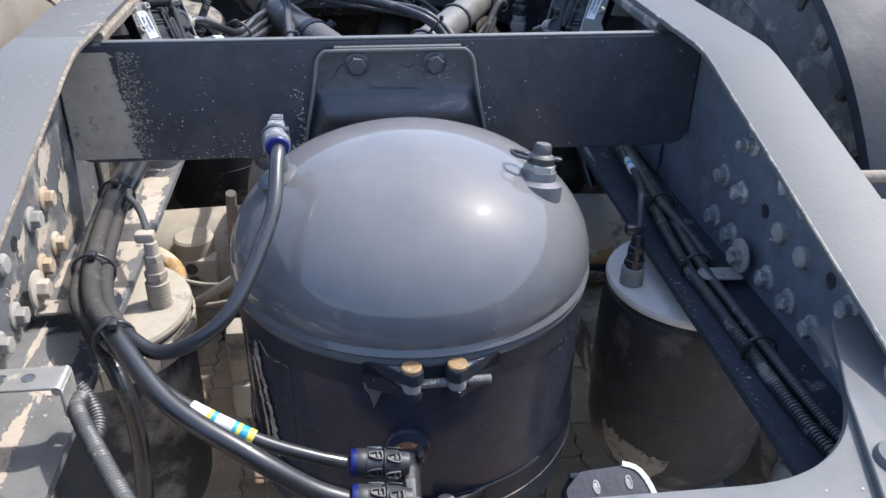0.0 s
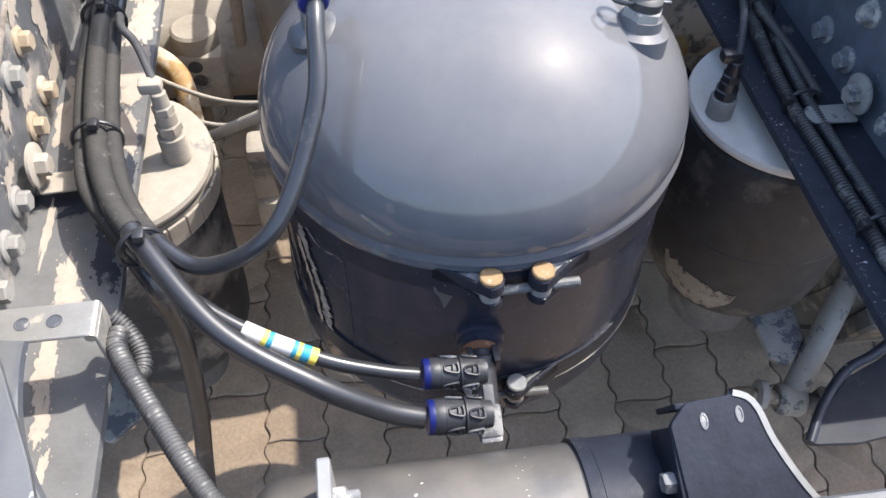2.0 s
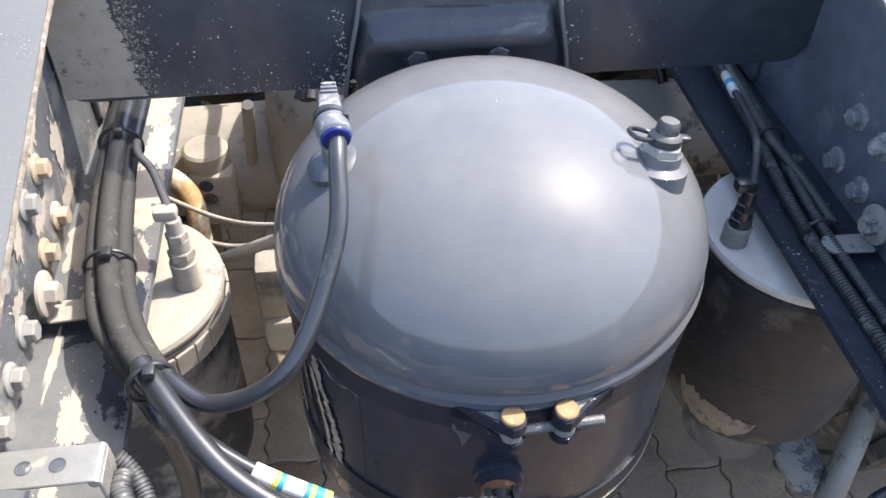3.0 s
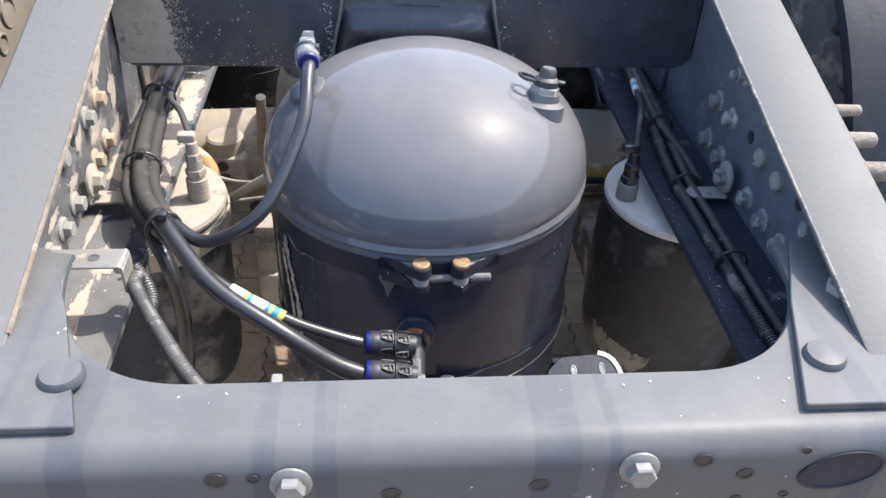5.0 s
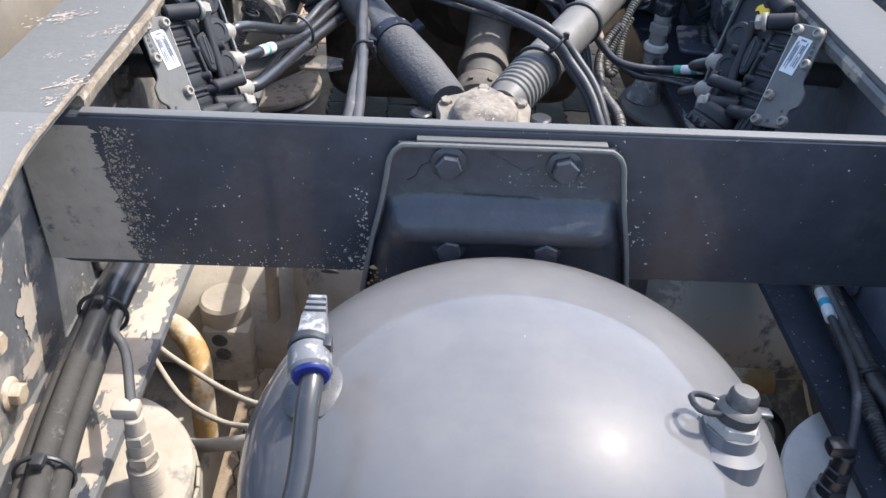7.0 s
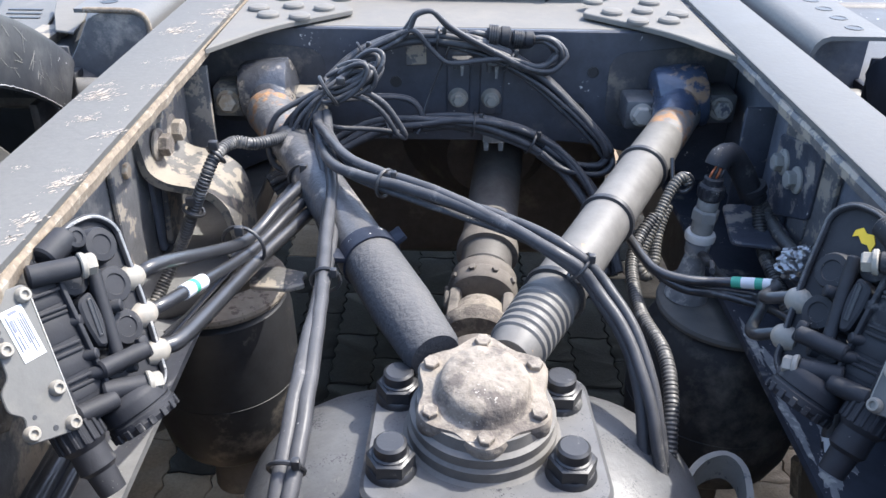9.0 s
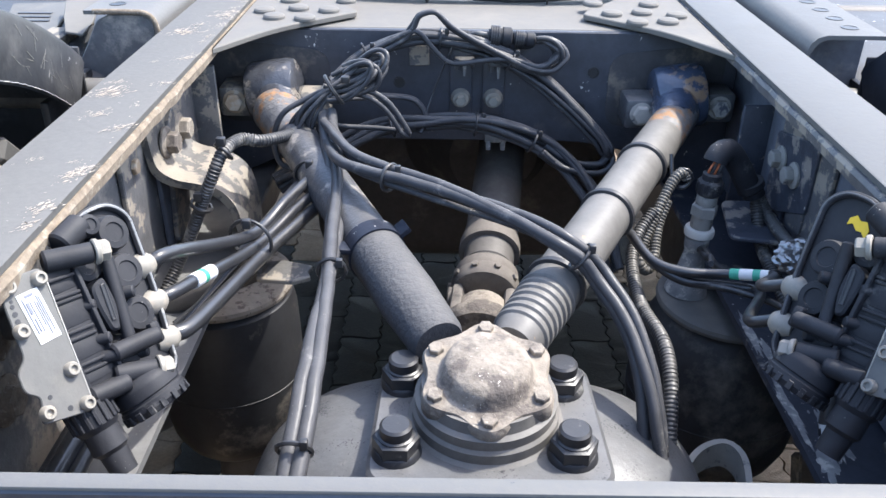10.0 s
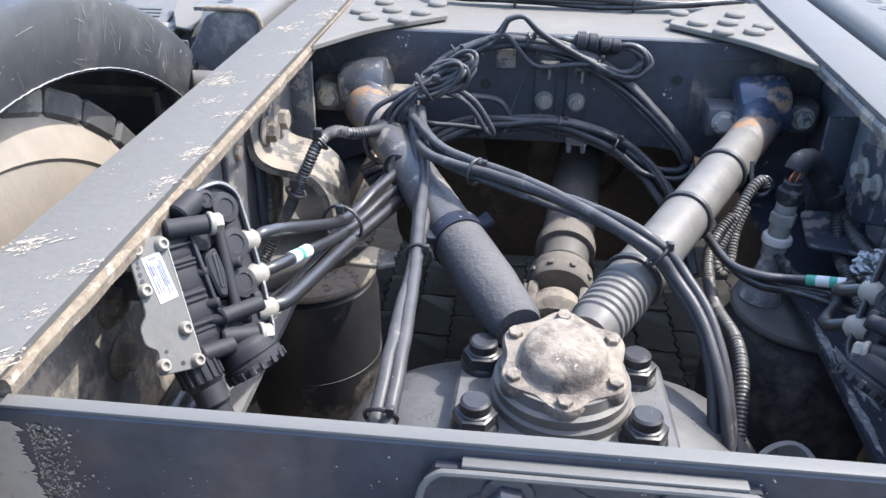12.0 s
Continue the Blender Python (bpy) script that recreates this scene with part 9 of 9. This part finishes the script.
part("leg", bm, "casting", step, "rust-stained leg")
tag = thing("hanging_plate", (-0.66, 2.15, 1.03), "beige tapered metal plate hanging beside the step", "plate")
bm = bmesh.new()
plate(bm, rounded([(-0.679, 2.145), (-0.637, 2.049), (-0.604, 2.036), (-0.617, 2.113), (-0.663, 2.27), (-0.722, 2.26)], 0.005), 0.004, Matrix.Translation((0, 0, 1.060)), 0.001)
part("plate", bm, "member_top", tag)
bm = bmesh.new()
rod(bm, (-0.675, 2.22, 1.02), (-0.675, 2.22, 1.062), 0.012)
part("pin", bm, "dark_steel", tag)


for side, spots in ((1, ((0.76, 1.000, 0.0075), (0.715, 0.985, 0.010), (0.67, 0.970, 0.012))), (-1, ((0.76, 1.000, 0.009), (0.715, 0.985, 0.011), (0.68, 0.970, 0.010)))):
    group = thing("spring_pin", (side * 0.48, 0.7, 0.90), "pale threaded bolt ends standing out from the rail", "bolts", "outer bolts")
    for y, z, r in spots:
        bm = bmesh.new()
        rod(bm, (side * 0.459, y, z), (side * 0.478, y, z), r * 1.6, r * 1.6, 18, 0.002)
        rod(bm, (side * 0.47, y, z), (side * 0.515, y, z), r, r * 0.9, 16, 0.002)
        part("bolt_end", bm, "hub", group)

# cables and dark parts ahead of the front member
bundle([(-0.34, 2.30, 1.098), (-0.12, 2.262, 1.092), (0.05, 2.255, 1.090), (0.20, 2.26, 1.090), (0.34, 2.31, 1.096)], [0.008, 0.007, 0.007, 0.006, 0.006], 0.016, "hose", "thick black cable bundle ahead of the front member", ties=(0.4, 0.7), seed=21)
# assumed block, added to hide the lit ground ahead and block light
gear = thing("gearbox", (0, 3.1, 0.45), "added dark gearbox block closing the bay between the rails ahead", "gearbox")
bm = bmesh.new()
box(bm, (0, 3.25, 0.68), (0.72, 1.4, 0.66), 0.08, Matrix(), 4)
part("case", bm, "dark_steel", gear)
bm = bmesh.new()
rod(bm, (0.07, 2.46, 0.69), (0.05, 2.60, 0.70), 0.11, 0.20, 36, 0.01)
part("nose", bm, "dark_steel", gear)
for s in (-1, 1):
    bm = bmesh.new()
    box(bm, (s * 0.39, 3.1, 0.90), (0.084, 0.12, 0.10), 0.008)
    part("mount", bm, "dark_steel", gear)


# ---------------------------------------------------------------- pavers, the nearest of them one by one
def paver_mesh(k):
    """A paver with two wavy long sides and worn edges."""
    w, l, n = 0.1096, 0.2180, 24
    wave = [0.0050 * math.asin(math.sin(math.tau * 4 * i / n)) / 1.2 for i in range(n + 1)]
    out = [(-w / 2 + wave[i], -l / 2 + l * i / n) for i in range(n + 1)] + [(x, l / 2 + d) for x, d in ((-w / 4, 0.004), (0, 0), (w / 4, -0.004))]
    out += [(w / 2 + wave[n - i], l / 2 - l * i / n) for i in range(n + 1)] + [(x, -l / 2 + d) for x, d in ((w / 4, -0.004), (0, 0), (-w / 4, 0.004))]
    bm = bmesh.new()
    low = [bm.verts.new((x, y, -0.014)) for x, y in out]
    mid = [bm.verts.new((x, y, -0.0026 + 0.0012 * noise.noise((x * 60, y * 60, k)))) for x, y in out]
    top = [bm.verts.new((x * (0.968 + 0.016 * noise.noise((x * 50, y * 50, k + 9))), y * (0.983 + 0.009 * noise.noise((x * 50, y * 50, k + 4))), 0.0012 * noise.noise((x * 40, y * 40, k + 5)))) for x, y in out]
    for a, b in ((low, mid), (mid, top)):
        for i in range(len(a)):
            j = (i + 1) % len(a)
            bm.faces.new((a[i], a[j], b[j], b[i]))
    bm.faces.new(top)
    return mesh_from(bm, f"paver_{k}", "paver", 50)


PAVERS = [paver_mesh(k) for k in range(6)]
SHADE_PAVERS = [p.copy() for p in PAVERS]
for p in SHADE_PAVERS:
    p.materials[0] = M["paver_shade"]
PITCH_X, PITCH_Y = 0.1115, 0.2200
far = bmesh.new()
for i in range(-26, 27):
    for j in range(-8, 26):
        x, y = (i + 0.5) * PITCH_X, j * PITCH_Y + (PITCH_Y / 2 if i % 2 else 0) + 0.081
        tilt = Matrix.Translation((x, y, random.uniform(-0.0015, 0.001))) @ Euler((random.uniform(-0.010, 0.010), random.uniform(-0.012, 0.012), random.uniform(-0.010, 0.010))).to_matrix().to_4x4()
        if -0.75 < x < 0.85 and 0.55 < y < 3.6:
            # near-black pavers stand for the deep shade below the axle and the shaft
            in_shade = math.hypot(x / 0.66, (y - 2.80) / 1.05) + 0.35 * noise.noise((x * 5, y * 5, 2)) < 1
            ob = new("paver", (SHADE_PAVERS if in_shade else PAVERS)[(i * 7 + j * 3) % 6])
            ob.parent = ground
            ob.matrix_basis = tilt
        elif abs(x) < 2.9 and -1.8 < y < 5.6:
            me = PAVERS[(i + j) % 6]
            base = [far.verts.new(tilt @ v.co) for v in me.vertices]
            for p in me.polygons:
                far.faces.new([base[v] for v in p.vertices])
rest = hang(new("paving", mesh_from(far, "paving", "paver", 50)), ground)
tagged(rest, kind="stuff")
bm = bmesh.new()
bm.faces.new([bm.verts.new(p) for p in ((-2.88, -1.66, -0.0065), (2.88, -1.66, -0.0065), (2.88, 5.55, -0.0065), (-2.88, 5.55, -0.0065))])
part("joint_bed", bm, "joint", ground, "dark sandy bed between the pavers")
# the same shade painted over the joints
blotches("shade_patch", ground, Matrix.Translation((0, 0, -0.0055)), [(0.0, 2.85, 0.95, 0.64, 1.57)], "paver_shade", 61, "dark patch standing for the shade on the joints")
